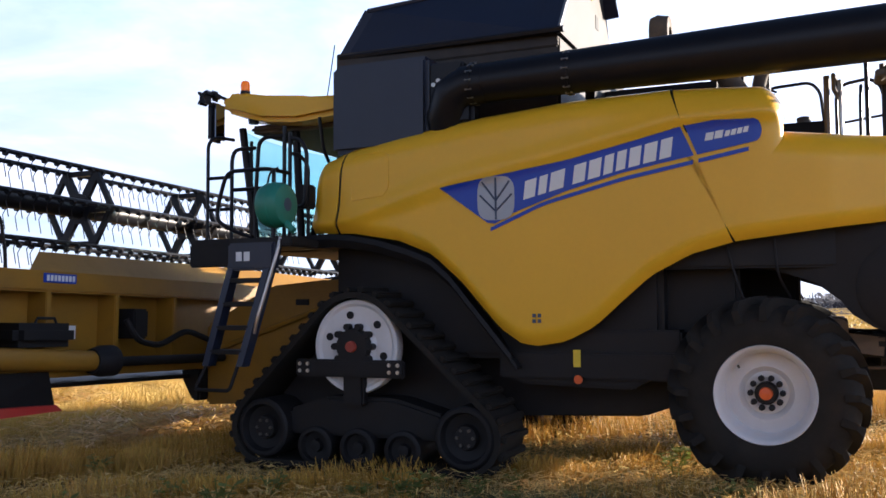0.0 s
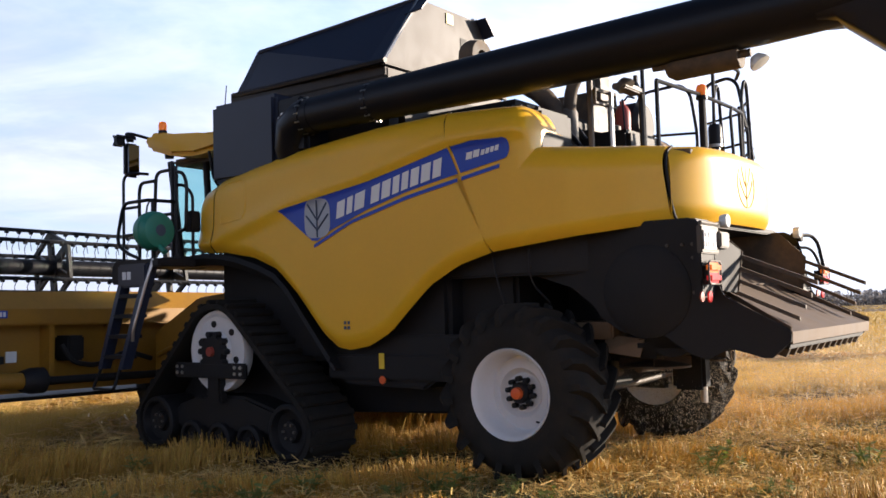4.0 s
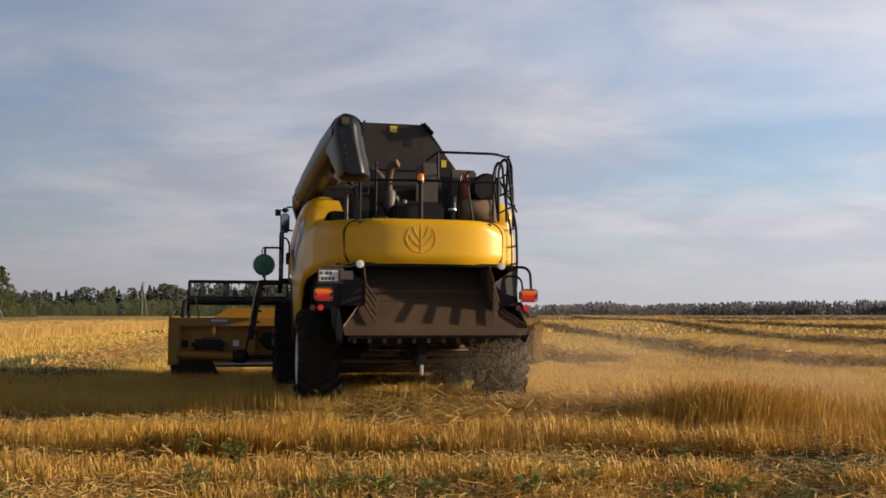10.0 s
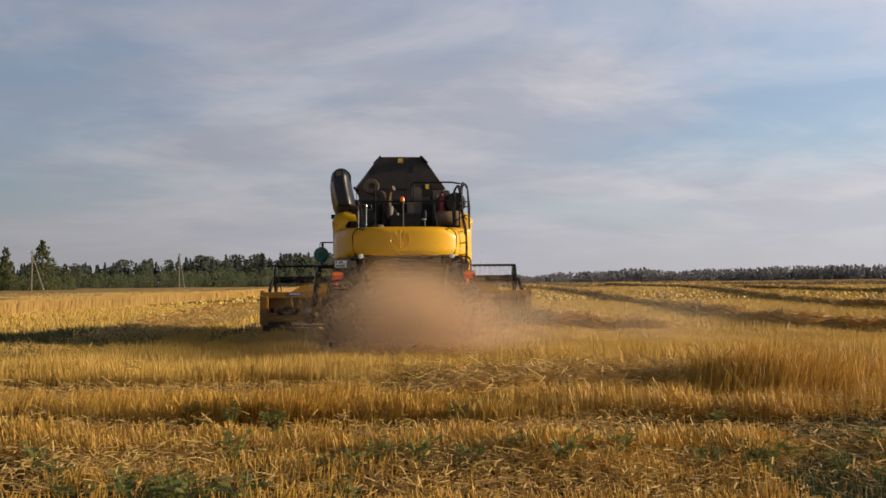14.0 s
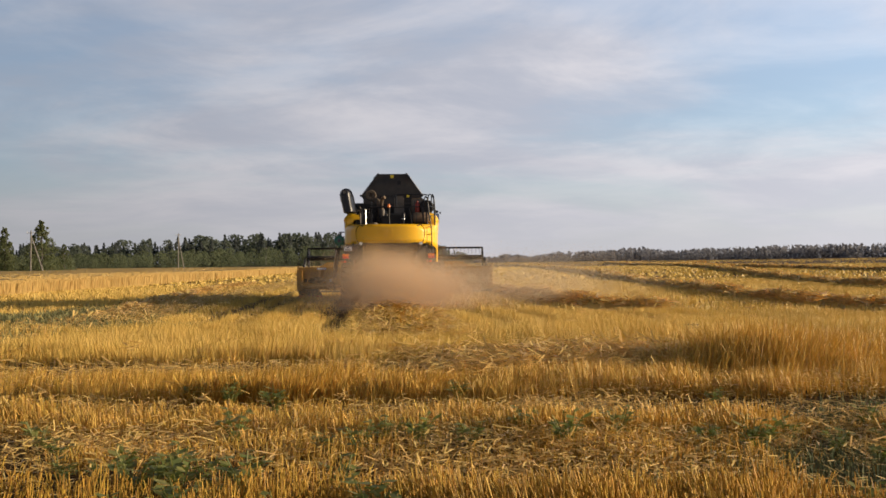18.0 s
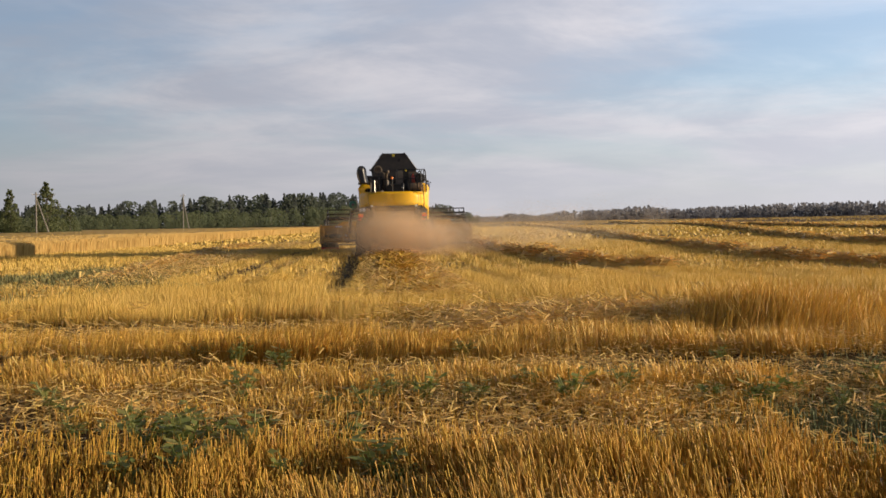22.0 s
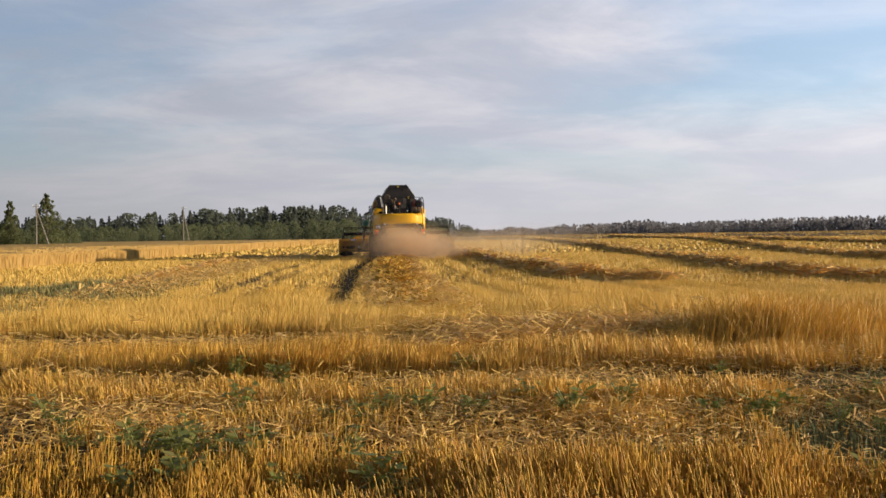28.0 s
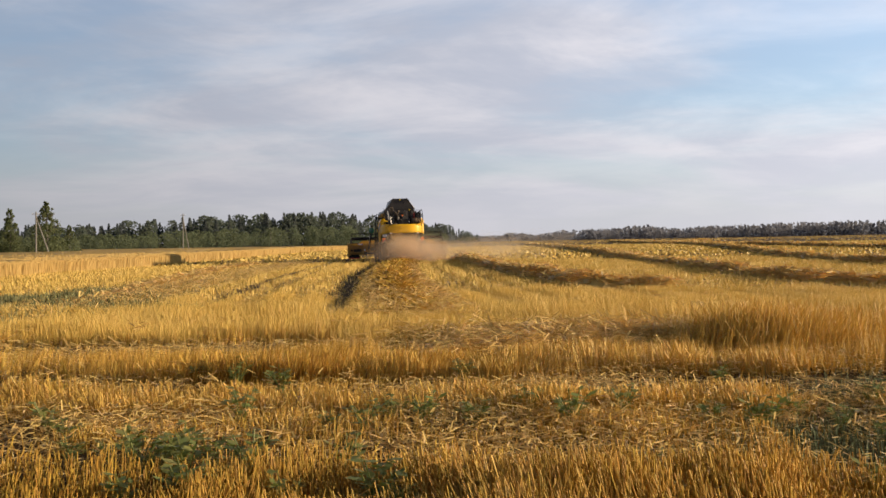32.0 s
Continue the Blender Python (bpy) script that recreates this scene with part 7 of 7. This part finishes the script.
GRASS = material("grey_green_grass", (0.20, 0.215, 0.10), 0.7, 0, 0.3, 2, 0, per=("island", 0.35, 0.03), spec=0.2)
for cx, cy, rx, ry, n in ((3.2, 5.4, 0.9, 0.5, 2600), (5.4, 5.0, 1.0, 0.7, 3400), (5.0, 6.9, 1.0, 0.5, 2200), (7.4, 5.6, 1.1, 0.9, 3000), (2.0, 7.4, 1.2, 0.35, 1800), (8.6, 7.6, 1.2, 0.8, 2200)):
    clump("grass_patch", cx, cy, rx, ry, n, 0.13, GRASS, "short grey-green grass coming up through the stubble", "grass", 0.0035)

# green weeds close to the camera
def weed(seed):
    r = random.Random(seed)
    bm = bmesh.new()
    for s in range(7):
        a = r.uniform(0, 6.28)
        hgt = r.uniform(0.12, 0.25)
        tip = Vector((math.cos(a) * 0.09, math.sin(a) * 0.09, hgt))
        tube([(0, 0, 0), tip * 0.5 + Vector((0, 0, 0.02)), tip], 0.0035, 4, bm)
        for k in range(9):
            f = r.uniform(0.3, 1.0)
            c = tip * f
            d = r.uniform(0, 6.28)
            ln, wd = r.uniform(0.04, 0.08), r.uniform(0.014, 0.03)
            u = Vector((math.cos(d), math.sin(d), r.uniform(-0.2, 0.5)))
            w2 = Vector((-math.sin(d), math.cos(d), 0)) * wd
            vs = [bm.verts.new(c + p) for p in (Vector(), u * ln * 0.5 + w2, u * ln, u * ln * 0.5 - w2)]
            bm.faces.new(vs)
    return part("weed_plant", bm, WEED, None, "", 0)


kinds = [tagged(weed(s), "small green leafy weed growing in the stubble", "weed", "weeds in the stubble") for s in (1, 2, 3)]
spots = [(-0.55, 5.6), (-0.75, 5.9), (-0.35, 5.2), (-0.95, 5.5), (-1.15, 6.3), (0.62, 7.0), (0.72, 7.15), (0.2, 6.6), (-0.1, 4.75), (0.35, 4.7), (0.45, 4.55), (1.9, 6.4), (2.4, 6.7), (2.9, 6.2), (3.2, 6.0), (3.7, 5.9), (3.6, 6.35),
         (2.9, 4.4), (1.7, 6.9), (-2.2, 8.6), (4.4, 6.6), (4.1, 6.0), (-1.6, 6.6), (-1.9, 7.2), (1.2, 6.5), (-0.2, 8.4), (2.2, 4.3), (5.4, 5.6), (5.9, 6.0), (6.4, 4.9), (4.9, 4.6), (-0.6, 4.9), (0.9, 6.85), (3.4, 6.7)]
r7 = random.Random(71)
spots += [(r7.gauss(-0.95, 0.42), r7.gauss(5.35, 0.5)) for k in range(11)]
for k in range(7):
    x = r7.uniform(-2.6, 6.0)
    spots.append((x, (r7.gauss(6.6, 0.42) - 0.25 * x) / 0.967))
for k in range(5):
    x = r7.uniform(-3.0, 5.0)
    spots.append((x, (r7.gauss(8.75, 0.2) - 0.25 * x) / 0.967))
for k, (x, y) in enumerate(spots):
    m = pose(x, y, float(rise(np.array(x), np.array(y))) - 0.005, 0, 0, random.uniform(0, 360))
    if k < 3:
        kinds[k].matrix_basis = m
        o = kinds[k]
    else:
        o = copy_thing(kinds[k % 3], m)
    sc = random.uniform(0.75, 1.3)
    o.scale = (sc, sc, sc)

# standing wheat: a level bed of ears with a fringe of stalks at its cut edge
ex, ey = np.array([p[0] for p in CROP], float), np.array([p[1] for p in CROP], float)
yy = np.concatenate([np.linspace(-20, 40, 60), np.linspace(40.5, 120, 160), np.linspace(122, 330, 80)])
edge = np.interp(yy, ey, ex) + 0.10 * np.sin(yy * 0.7)
depth = np.concatenate([[0, 0.15, 0.9], np.geomspace(1.8, 220, 40)])
cx = edge[:, None] - depth[None, :]
cy = np.repeat(yy[:, None], len(depth), 1)
top = 0.70 + 0.04 * np.sin(cx * 2.1 + cy) + 0.06 * (patches(cx, cy, 0.3, 41) - 0.5) + 0.012 * rng.normal(0, 1, cx.shape)
top[:, 0] = 0.0
top[:, 1] *= 0.90
cz = rise(cx, cy) + top
ii, jj = np.meshgrid(np.arange(len(yy) - 1), np.arange(len(depth) - 1), indexing="ij")
L = len(depth)
bedq = np.stack([ii * L + jj, (ii + 1) * L + jj, (ii + 1) * L + jj + 1, ii * L + jj + 1], -1).reshape(-1, 4)
bedv = np.stack([cx, cy, cz], -1).reshape(-1, 3)
n = 70000
sy = np.concatenate([rng.uniform(36, 90, 48000), rng.uniform(90, 220, 22000)])
sd = np.abs(rng.exponential(1.0, n)) * np.where(rng.uniform(0, 1, n) < 0.5, 0.5, 14)
sx_ = np.interp(sy, ey, ex) + 0.10 * np.sin(sy * 0.7) - sd + 0.12
h = rng.normal(0.73, 0.03, n) * np.clip(0.85 + sd / 2.4, 0.3, 1)
w = 0.006 + 0.0002 * np.hypot(sx_, sy)
a, ben = rng.uniform(0, 2 * np.pi, n), rng.uniform(0, 0.12, n)
q0 = rng.normal(0.67, 0.4, n)
ux, uy = np.cos(q0) * w, np.sin(q0) * w
z = rise(sx_, sy)
fv = np.stack([np.stack([sx_ - ux, sy - uy, z], -1), np.stack([sx_ + ux, sy + uy, z], -1), np.stack([sx_ + np.cos(a) * ben + ux, sy + np.sin(a) * ben + uy, z + h], -1), np.stack([sx_ + np.cos(a) * ben - ux, sy + np.sin(a) * ben - uy, z + h * 0.97], -1)], 1).reshape(-1, 3)
fq = np.arange(n)[:, None] * 4 + np.array([[0, 1, 2, 3]]) + len(bedv)
crop = heap("standing_wheat", np.concatenate([bedv, fv]), np.concatenate([bedq, fq]), WHEAT)
tagged(crop, "ripe uncut wheat standing in a wide bed beside the stubble", "wheat crop", kind="stuff")

# ---- woods and poles ----


def crown_cards(n, radius_at, height, base, size, r, face_light=0.0):
    """Leaf clumps set through a crown: quads at uneven depths and angles, biased towards sun and camera to brighten
    evenly.
    """
    f = r.uniform(0, 1, n) ** 0.85
    z = base + (height - base) * f
    rad = radius_at(f) * np.sqrt(r.uniform(0.15, 1, n)) * r.uniform(0.8, 1.18, n)
    a = r.uniform(0, 2 * np.pi, n)
    c = np.stack([np.cos(a) * rad, np.sin(a) * rad, z], -1)
    facing = np.array([0.62, -0.72, 0.28]) * face_light + r.normal(0, 0.4 if face_light else 1.0, (n, 3))
    u = np.cross(facing, r.normal(0, 1, (n, 3)))
    u /= np.linalg.norm(u, axis=1)[:, None]
    v = np.cross(u, facing)
    v /= np.linalg.norm(v, axis=1)[:, None]
    s = size * r.uniform(0.5, 1.3, n)[:, None]
    return np.stack([c - u * s, c + v * s * 0.7, c + u * s, c - v * s * 0.7], 1)


def wood(name, trees, mat, label, per):
    r = np.random.default_rng(len(trees))
    out = []
    for x, y, h, kind in trees:
        if kind == "conifer":
            quads = crown_cards(per, lambda f: h * 0.15 * (1.04 - f) ** 0.8, h, 0.2, h * (0.10 if mat is FARWOOD else 0.036), r, 1.0)
        else:
            wob = r.uniform(0.75, 1.25)
            quads = crown_cards(per, lambda f: h * (0.62 if mat is FARWOOD else 0.38) * wob * np.sqrt(np.clip(1 - (2 * f - 0.85) ** 2 * 0.72, 0.02, 1)), h, 0.2, h * (0.13 if mat is FARWOOD else 0.046), r, 1.0)
        quads += np.array([x, y, 0])
        out.append(quads)
    v = np.concatenate(out).reshape(-1, 3)
    ob = heap(name, v, np.arange(len(v) // 4)[:, None] * 4 + np.array([[0, 1, 2, 3]]), mat)
    return tagged(ob, label, "woods", kind="stuff")


def at(az, d):
    return d * math.sin(radians(az)), d * math.cos(radians(az))


def skyline(az):
    return line(az, [-40, -22, -13.5, -11.6, -6.2, -1.1, 3.7, 6.5, 9.3, 10.7, 11.4], [1.3, 1.4, 1.25, 1.42, 1.70, 1.92, 1.80, 1.45, 0.95, 0.42, 0.3])


tall, lowtrees = [], []
for k in range(620):
    az = random.uniform(-34, 10.9)
    d = random.uniform(430, 520)
    h = d * math.tan(radians(skyline(az))) * random.uniform(0.55, 1.04) + 1.4
    tall.append((*at(az, d), h, "conifer" if random.random() < 0.62 else "leafy"))
for k in range(420):
    az = random.uniform(-36, 9)
    d = random.uniform(300, 400) if az > -13 else random.uniform(200, 300)
    h = d * math.tan(radians(skyline(az))) * random.uniform(0.22, 0.62) + 1.0
    lowtrees.append((*at(az, d), h, "leafy"))
wood("conifer_wood", [t for t in tall if t[3] == "conifer"], CONIFER, "dark conifer wood along the field's far edge", 250)
wood("broadleaf_wood", [t for t in tall if t[3] != "conifer"], FOLIAGE, "dark green broadleaf trees in the far wood", 260)
wood("bushes", lowtrees, THICKET, "olive green bushes and young trees before the wood", 190)
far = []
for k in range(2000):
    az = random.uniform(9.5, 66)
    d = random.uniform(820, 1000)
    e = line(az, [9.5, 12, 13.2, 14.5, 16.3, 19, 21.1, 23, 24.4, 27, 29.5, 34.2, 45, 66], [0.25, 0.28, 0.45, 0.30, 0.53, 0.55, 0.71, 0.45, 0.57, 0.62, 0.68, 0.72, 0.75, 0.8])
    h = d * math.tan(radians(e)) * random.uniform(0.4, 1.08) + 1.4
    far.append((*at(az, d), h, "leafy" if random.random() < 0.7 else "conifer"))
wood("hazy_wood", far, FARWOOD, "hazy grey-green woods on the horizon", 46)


def tree(az, d, h, seed, slim):
    x, y = at(az, d)
    t = new("tree")
    t.matrix_basis = pose(x, y, 0)
    r = random.Random(seed)
    trunk = tube([(0, 0, -0.2), (0.1, 0, h * 0.35), (0.0, 0.1, h * 0.7), (0.1, 0, h * 0.95)], [h * 0.018, h * 0.015, h * 0.009, h * 0.003], 8)
    for k in range(14):
        f = r.uniform(0.2, 0.9)
        a = r.uniform(0, 6.28)
        ln = h * slim * (1.05 - f)
        tube([(0, 0, h * f), (math.cos(a) * ln * 0.6, math.sin(a) * ln * 0.6, h * f + ln * 0.5), (math.cos(a) * ln, math.sin(a) * ln, h * f + ln * 0.9)], [h * 0.006, h * 0.004, h * 0.001], 5, trunk)
    part("trunk", trunk, BARK, t)
    rr = np.random.default_rng(seed)
    boughs = []
    for k in range(230):
        f = 0.02 + 0.97 * rr.uniform(0, 1) ** 1.25
        reach = h * slim * (1.04 - f) ** 0.8 * rr.uniform(0.1, 1.0) ** 0.6
        a = rr.uniform(0, 2 * np.pi)
        bough = crown_cards(22, lambda g: h * 0.055 * (1.25 - f) * np.sqrt(np.clip(1 - (2 * g - 1) ** 2, 0.05, 1)), h * 0.10 * (1.25 - f), 0.0, h * 0.016, rr, 0.6)
        boughs.append(bough + np.array([reach * np.cos(a), reach * np.sin(a), h * f - h * 0.05 * (1.3 - f)]))
    q = np.concatenate(boughs).reshape(-1, 3)
    heap("crown", q, np.arange(len(q) // 4)[:, None] * 4 + np.array([[0, 1, 2, 3]]), LEAVES, t)
    return tagged(t, "tall slender deciduous tree at the field's edge", "tree", "trees at the field edge")


tree(-14.6, 196, 10.6, 3, 0.40)
tree(-16.5, 205, 9.6, 5, 0.30)
tree(-17.6, 210, 7.4, 8, 0.42)
tree(-13.4, 208, 6.2, 9, 0.40)


def power_pole(az, d, h, strut):
    x, y = at(az, d)
    p = new("power_pole")
    p.matrix_basis = pose(x, y, 0, 0, 0, -az)
    part("pole", tube([(0, 0, -0.5), (0.06 * h * 0.3, 0, h)], [0.15, 0.11], 10), TIMBER, p)
    if strut:
        part("strut", tube([(strut, 0, -0.3), (0.1, 0, h * 0.9)], [0.13, 0.10], 8), TIMBER, p)
    part("crossarm", block((-0.55, -0.06, h - 0.5), (0.75, 0.06, h - 0.38), 0.01), TIMBER, p)
    for k in (-0.5, 0.1, 0.68):
        part("insulator", turned([(0, 0.04), (0.10, 0.06), (0.16, 0.04), (0.16, 0.0)], 10, None, pose(k, 0, h - 0.38), "Z"), LAMPGLASS, p)
    return tagged(p, "weathered timber power pole with a strut" if strut else "weathered timber power pole", "power pole", "power poles across the field")


power_pole(-15.18, 186, 8.2, 2.4)
power_pole(-7.08, 246, 9.7, 1.6)
power_pole(-1.90, 330, 7.4, 0)
power_pole(1.48, 420, 4.6, 3.0)
# ---- straw and dust thrown out behind the machine, in small rigid puffs ----


def puff(name, n, radius, flake, mat, label, category, seed, squash=(1, 1, 1), long=1.0):
    r = np.random.default_rng(seed)
    d = r.normal(0, 1, (n, 3))
    d /= np.linalg.norm(d, axis=1)[:, None]
    c = d * (radius * 1.22 * r.uniform(0, 1, n) ** 0.5 * r.uniform(0.75, 1.0, n))[:, None] * np.array(squash)
    # the flakes are turned between sun and camera to catch light, a little uneven
    lie = np.array([0.58, -0.75, 0.30]) + r.normal(0, 0.22, (n, 3))
    u = np.cross(lie, r.normal(0, 1, (n, 3)))
    u /= np.linalg.norm(u, axis=1)[:, None]
    v = np.cross(u, lie)
    v /= np.linalg.norm(v, axis=1)[:, None]
    s = flake * r.uniform(0.6, 1.4, n)[:, None]
    pts = np.stack([c - u * s * long, c + u * s * long, c + v * s / long], 1).reshape(-1, 3)
    ob = heap(name, pts, np.arange(n)[:, None] * 3 + np.array([[0, 1, 2]]), mat)
    return tagged(ob, label, category, kind="stuff")


DUST_SLOTS = []  # puff, seconds it leaves the hood, place behind the machine, sway
for k in range(34):
    p = puff("straw_burst", 2800, 0.5, 0.0085, CHAFF, "burst of chopped straw thrown from the hood", "chopped straw", 100 + k, (1, 1, 1.1), 2.2)
    f = k / 33
    DUST_SLOTS.append((p, 11.3 + 0.7 * f, (random.uniform(-0.6, 0.62), -1.62 - 1.1 * f, 1.60 - 1.15 * f), 0.08))
for k in range(190):
    f = k / 189
    far = f > 0.33
    p = puff("dust_puff", 2900 if far else 2800, 0.98 if far else 0.85, 0.0105 if far else 0.0088, DUST, "tan dust drifting behind the harvester", "dust", 200 + k, (1.0, 1.0, 0.7))
    back = -1.9 - 4.6 * f
    side = max(-1.8, min(3.2, random.gauss(0.05 + 0.6 * f, 0.42 + 0.85 * f)))
    top = (1.0 + 0.35 * f) * math.exp(-max(0.0, abs(side) - 0.6) ** 2 / 1.6)
    DUST_SLOTS.append((p, 10.6 + 3.3 * f + random.uniform(0, 0.7), (side, back, 0.15 + top * random.uniform(0.0, 1.0) ** (0.8 + 0.5 * f)), 0.30))
for k in range(64):
    f = k / 63
    p = puff("dust_puff", 2000, 0.88, 0.0090, HAZE, "thin dust haze drifting downwind of the harvester", "dust", 500 + k, (1.2, 1.2, 0.75))
    DUST_SLOTS.append((p, 13.5 + 6.0 * f, (1.4 + 5.4 * f + random.gauss(0, 0.7), -2.5 - 4.5 * f + random.gauss(0, 1.3), 0.3 + random.uniform(0, 1.1)), 0.4))
for k in range(64):
    f = k / 63
    p = puff("dust_puff", 3400, 0.84, 0.0062, HAZE, "thin tan dust drifting off the rear wheel", "dust", 400 + k, (1.2, 1.2, 0.6))
    DUST_SLOTS.append((p, 0.3 + 7.0 * f, (0.9 + 5.2 * f + random.gauss(0, 0.6), -0.8 - 3.0 * f + random.gauss(0, 0.7), 0.2 + random.uniform(0, 0.9)), 0.4))

MACHINE_ROWS = [  # seconds, x, y, z, pitch, roll, heading
    (0.0, 6.75, 5.68, 0.02, 1.30, -0.22, 36.25),
    (0.5, 6.52, 5.72, 0.03, 1.15, -0.20, 34.34),
    (1.0, 6.32, 5.89, 0.02, 1.17, -0.02, 33.33),
    (1.5, 6.16, 6.09, 0.02, 1.27, -0.02, 32.41),
    (2.0, 5.97, 6.30, 0.03, 1.32, -0.21, 30.74),
    (2.5, 5.80, 6.50, 0.03, 1.33, -0.30, 29.55),
    (3.0, 5.61, 6.68, 0.04, 1.02, -0.36, 27.68),
    (3.5, 5.49, 6.76, 0.04, 0.78, -0.55, 26.14),
    (5.5, 4.83, 7.95, 0.02, 0.78, -0.23, 21.96),
    (6.0, 4.54, 8.35, 0.02, 0.74, -0.15, 20.35),
    (6.5, 4.27, 8.85, 0.02, 0.71, -0.08, 18.67),
    (7.0, 3.92, 9.49, 0.04, 0.46, -0.04, 16.51),
    (7.5, 3.62, 10.12, 0.05, 0.35, 0.04, 14.58),
    (8.0, 3.33, 10.82, 0.05, 0.36, 0.18, 12.58),
    (8.5, 3.00, 11.44, 0.05, 0.44, 0.24, 9.51),
    (9.0, 2.64, 12.17, 0.03, 0.54, 0.20, 5.30),
    (9.5, 2.32, 12.68, 0.01, 0.15, 0.19, 3.60),
    (10.0, 2.12, 13.51, -0.01, 0.03, 0.20, 1.00),
    (10.5, 2.02, 14.38, -0.03, 0.10, 0.20, -1.32),
    (11.0, 1.97, 15.19, -0.03, -0.30, 0.11, -3.24),
    (11.5, 2.00, 16.16, -0.04, -0.46, -0.01, -4.42),
    (12.0, 2.04, 17.03, -0.06, -0.41, 0.10, -4.49),
    (12.5, 2.11, 17.93, -0.07, -0.28, 0.28, -4.52),
    (13.0, 2.18, 19.08, -0.07, -0.09, 0.38, -3.78),
    (13.5, 2.27, 19.73, -0.09, -0.31, 0.27, -4.70),
    (14.0, 2.33, 20.59, -0.11, -0.45, 0.21, -4.72),
    (14.5, 2.42, 21.64, -0.11, -0.62, 0.15, -4.84),
    (16.5, 2.88, 27.77, -0.06, -0.59, 0.38, -6.52),
    (17.0, 2.94, 28.51, -0.06, -0.44, 0.42, -6.76),
    (18.0, 3.11, 30.73, -0.05, -0.28, 0.32, -7.29),
    (19.0, 3.28, 33.06, -0.03, -0.56, 0.19, -7.29),
    (20.0, 3.45, 35.32, -0.03, -0.70, 0.50, -6.88),
    (21.0, 3.73, 37.98, -0.00, -0.74, 0.33, -6.66),
    (22.0, 4.08, 41.12, 0.05, -0.68, 0.04, -6.52),
    (23.0, 4.41, 44.26, 0.08, -0.65, 0.05, -6.02),
    (24.0, 4.75, 47.13, 0.09, -0.48, -0.18, -5.21),
    (25.0, 5.04, 49.37, 0.04, -0.17, -0.20, -4.54),
    (25.5, 5.12, 50.02, 0.02, -0.15, -0.48, -4.36),
    (27.5, 5.78, 55.04, 0.01, -0.67, -0.32, -3.95),
    (28.0, 5.88, 55.71, 0.00, -1.05, -0.15, -3.88),
    (29.0, 6.18, 58.02, 0.01, -0.09, -0.67, -3.57),
    (30.0, 6.53, 60.87, -0.00, 0.03, -0.49, -3.18),
    (31.0, 6.87, 63.75, -0.02, 0.14, -0.23, -2.69),
    (32.0, 7.16, 65.81, -0.02, 0.51, -0.37, -2.22),
]

LIFT = [(0, 0.40), (3.0, 0.38), (3.5, 0.33), (5.5, 0.02), (6.0, 0.0), (32, 0.0)]  # header
REEL_LIFT = [(0, 0.40), (3.0, 0.27), (3.5, 0.22), (5.5, 0.02), (6.0, 0.0), (32, 0.0)]  # reel over the header


TILT = [(0, 1.5), (1.0, 2.0), (3.0, 2.0), (5.5, 0.0), (32, 0.0)]  # the raised header hangs a little to its right


def gone(t):
    """Metres driven since the start."""
    ts = [r[0] for r in MACHINE_ROWS]
    xs, ys = [r[1] for r in MACHINE_ROWS], [r[2] for r in MACHINE_ROWS]
    step = [0.0]
    for a, b, c, d in zip(xs, ys, xs[1:], ys[1:]):
        step.append(step[-1] + math.hypot(c - a, d - b))
    return line(t, ts, step)


def machine_at(t):
    ts = [r[0] for r in MACHINE_ROWS]
    return pose(*(line(t, ts, [r[k] for r in MACHINE_ROWS]) for k in range(1, 7)))


def motions():
    walk(combine, [(r[0], pose(*r[1:])) for r in MACHINE_ROWS])
    walk(header, [(r[0], pose(*r[1:]) @ pose(-2.2, 0, 1.2 + line(r[0], *zip(*LIFT)), 0, line(r[0], *zip(*TILT))) @ pose(2.2, 0, -1.2)) for r in MACHINE_ROWS])
    beats = [round(0.2 * k, 2) for k in range(161)]
    for ob, x, y, z in wheels:
        walk(ob, [(t, pose(x, y, z, -math.degrees(gone(t) / 0.69))) for t in beats])
    for ob, (x, y, z) in sprockets:
        walk(ob, [(t, pose(x, y, z, -math.degrees(gone(t) / 0.62))) for t in beats])
    spin = {t: gone(t) / 0.58 + 0.6 * t for t in beats}
    x, y, z = REEL_AT
    walk(reel, [(t, pose(x, y, z + line(t, *zip(*REEL_LIFT)), -math.degrees(spin[t]))) for t in beats])
    for k, bar in enumerate(tine_bars):
        rows = []
        for t in beats:
            a = -spin[t] + 2 * math.pi * k / 6
            rows.append((t, pose(x, y + RR * math.cos(a), z + line(t, *zip(*REEL_LIFT)) + RR * math.sin(a))))
        walk(bar, rows)
    # puffs wait inside the straw hood until the chopper throws them out, then trail the machine and churn
    times = [0.0] + [r[0] for r in MACHINE_ROWS if r[0] > 0]
    for n, (ob, start, slot, sway) in enumerate(DUST_SLOTS):
        rows = []
        for t in sorted(set(times + [round(start + 0.2 * k, 1) for k in range(-2, 7)])):
            f = min(1.0, max(0.0, (t - start) / 0.9))
            f = f * f * (3 - 2 * f)
            inside = Vector((0, 2.2, 1.85))
            wide = 1 + 0.3 * min(1.0, max(0.0, (t - 14) / 8))
            p = inside.lerp(Vector((slot[0] * wide, slot[1], slot[2] * (0.6 + 0.4 * wide))), f) + f * sway * Vector((0.5 * math.sin(1.3 * t + n), 0.6 * math.sin(0.9 * t + 2 * n), 0.25 * math.sin(1.1 * t + 3 * n)))
            q = machine_at(t) @ p
            rows.append((t, pose(q.x, q.y, q.z, 0, 0, f * (25 * math.sin(0.7 * t + n)))))
        walk(ob, rows)


motions()
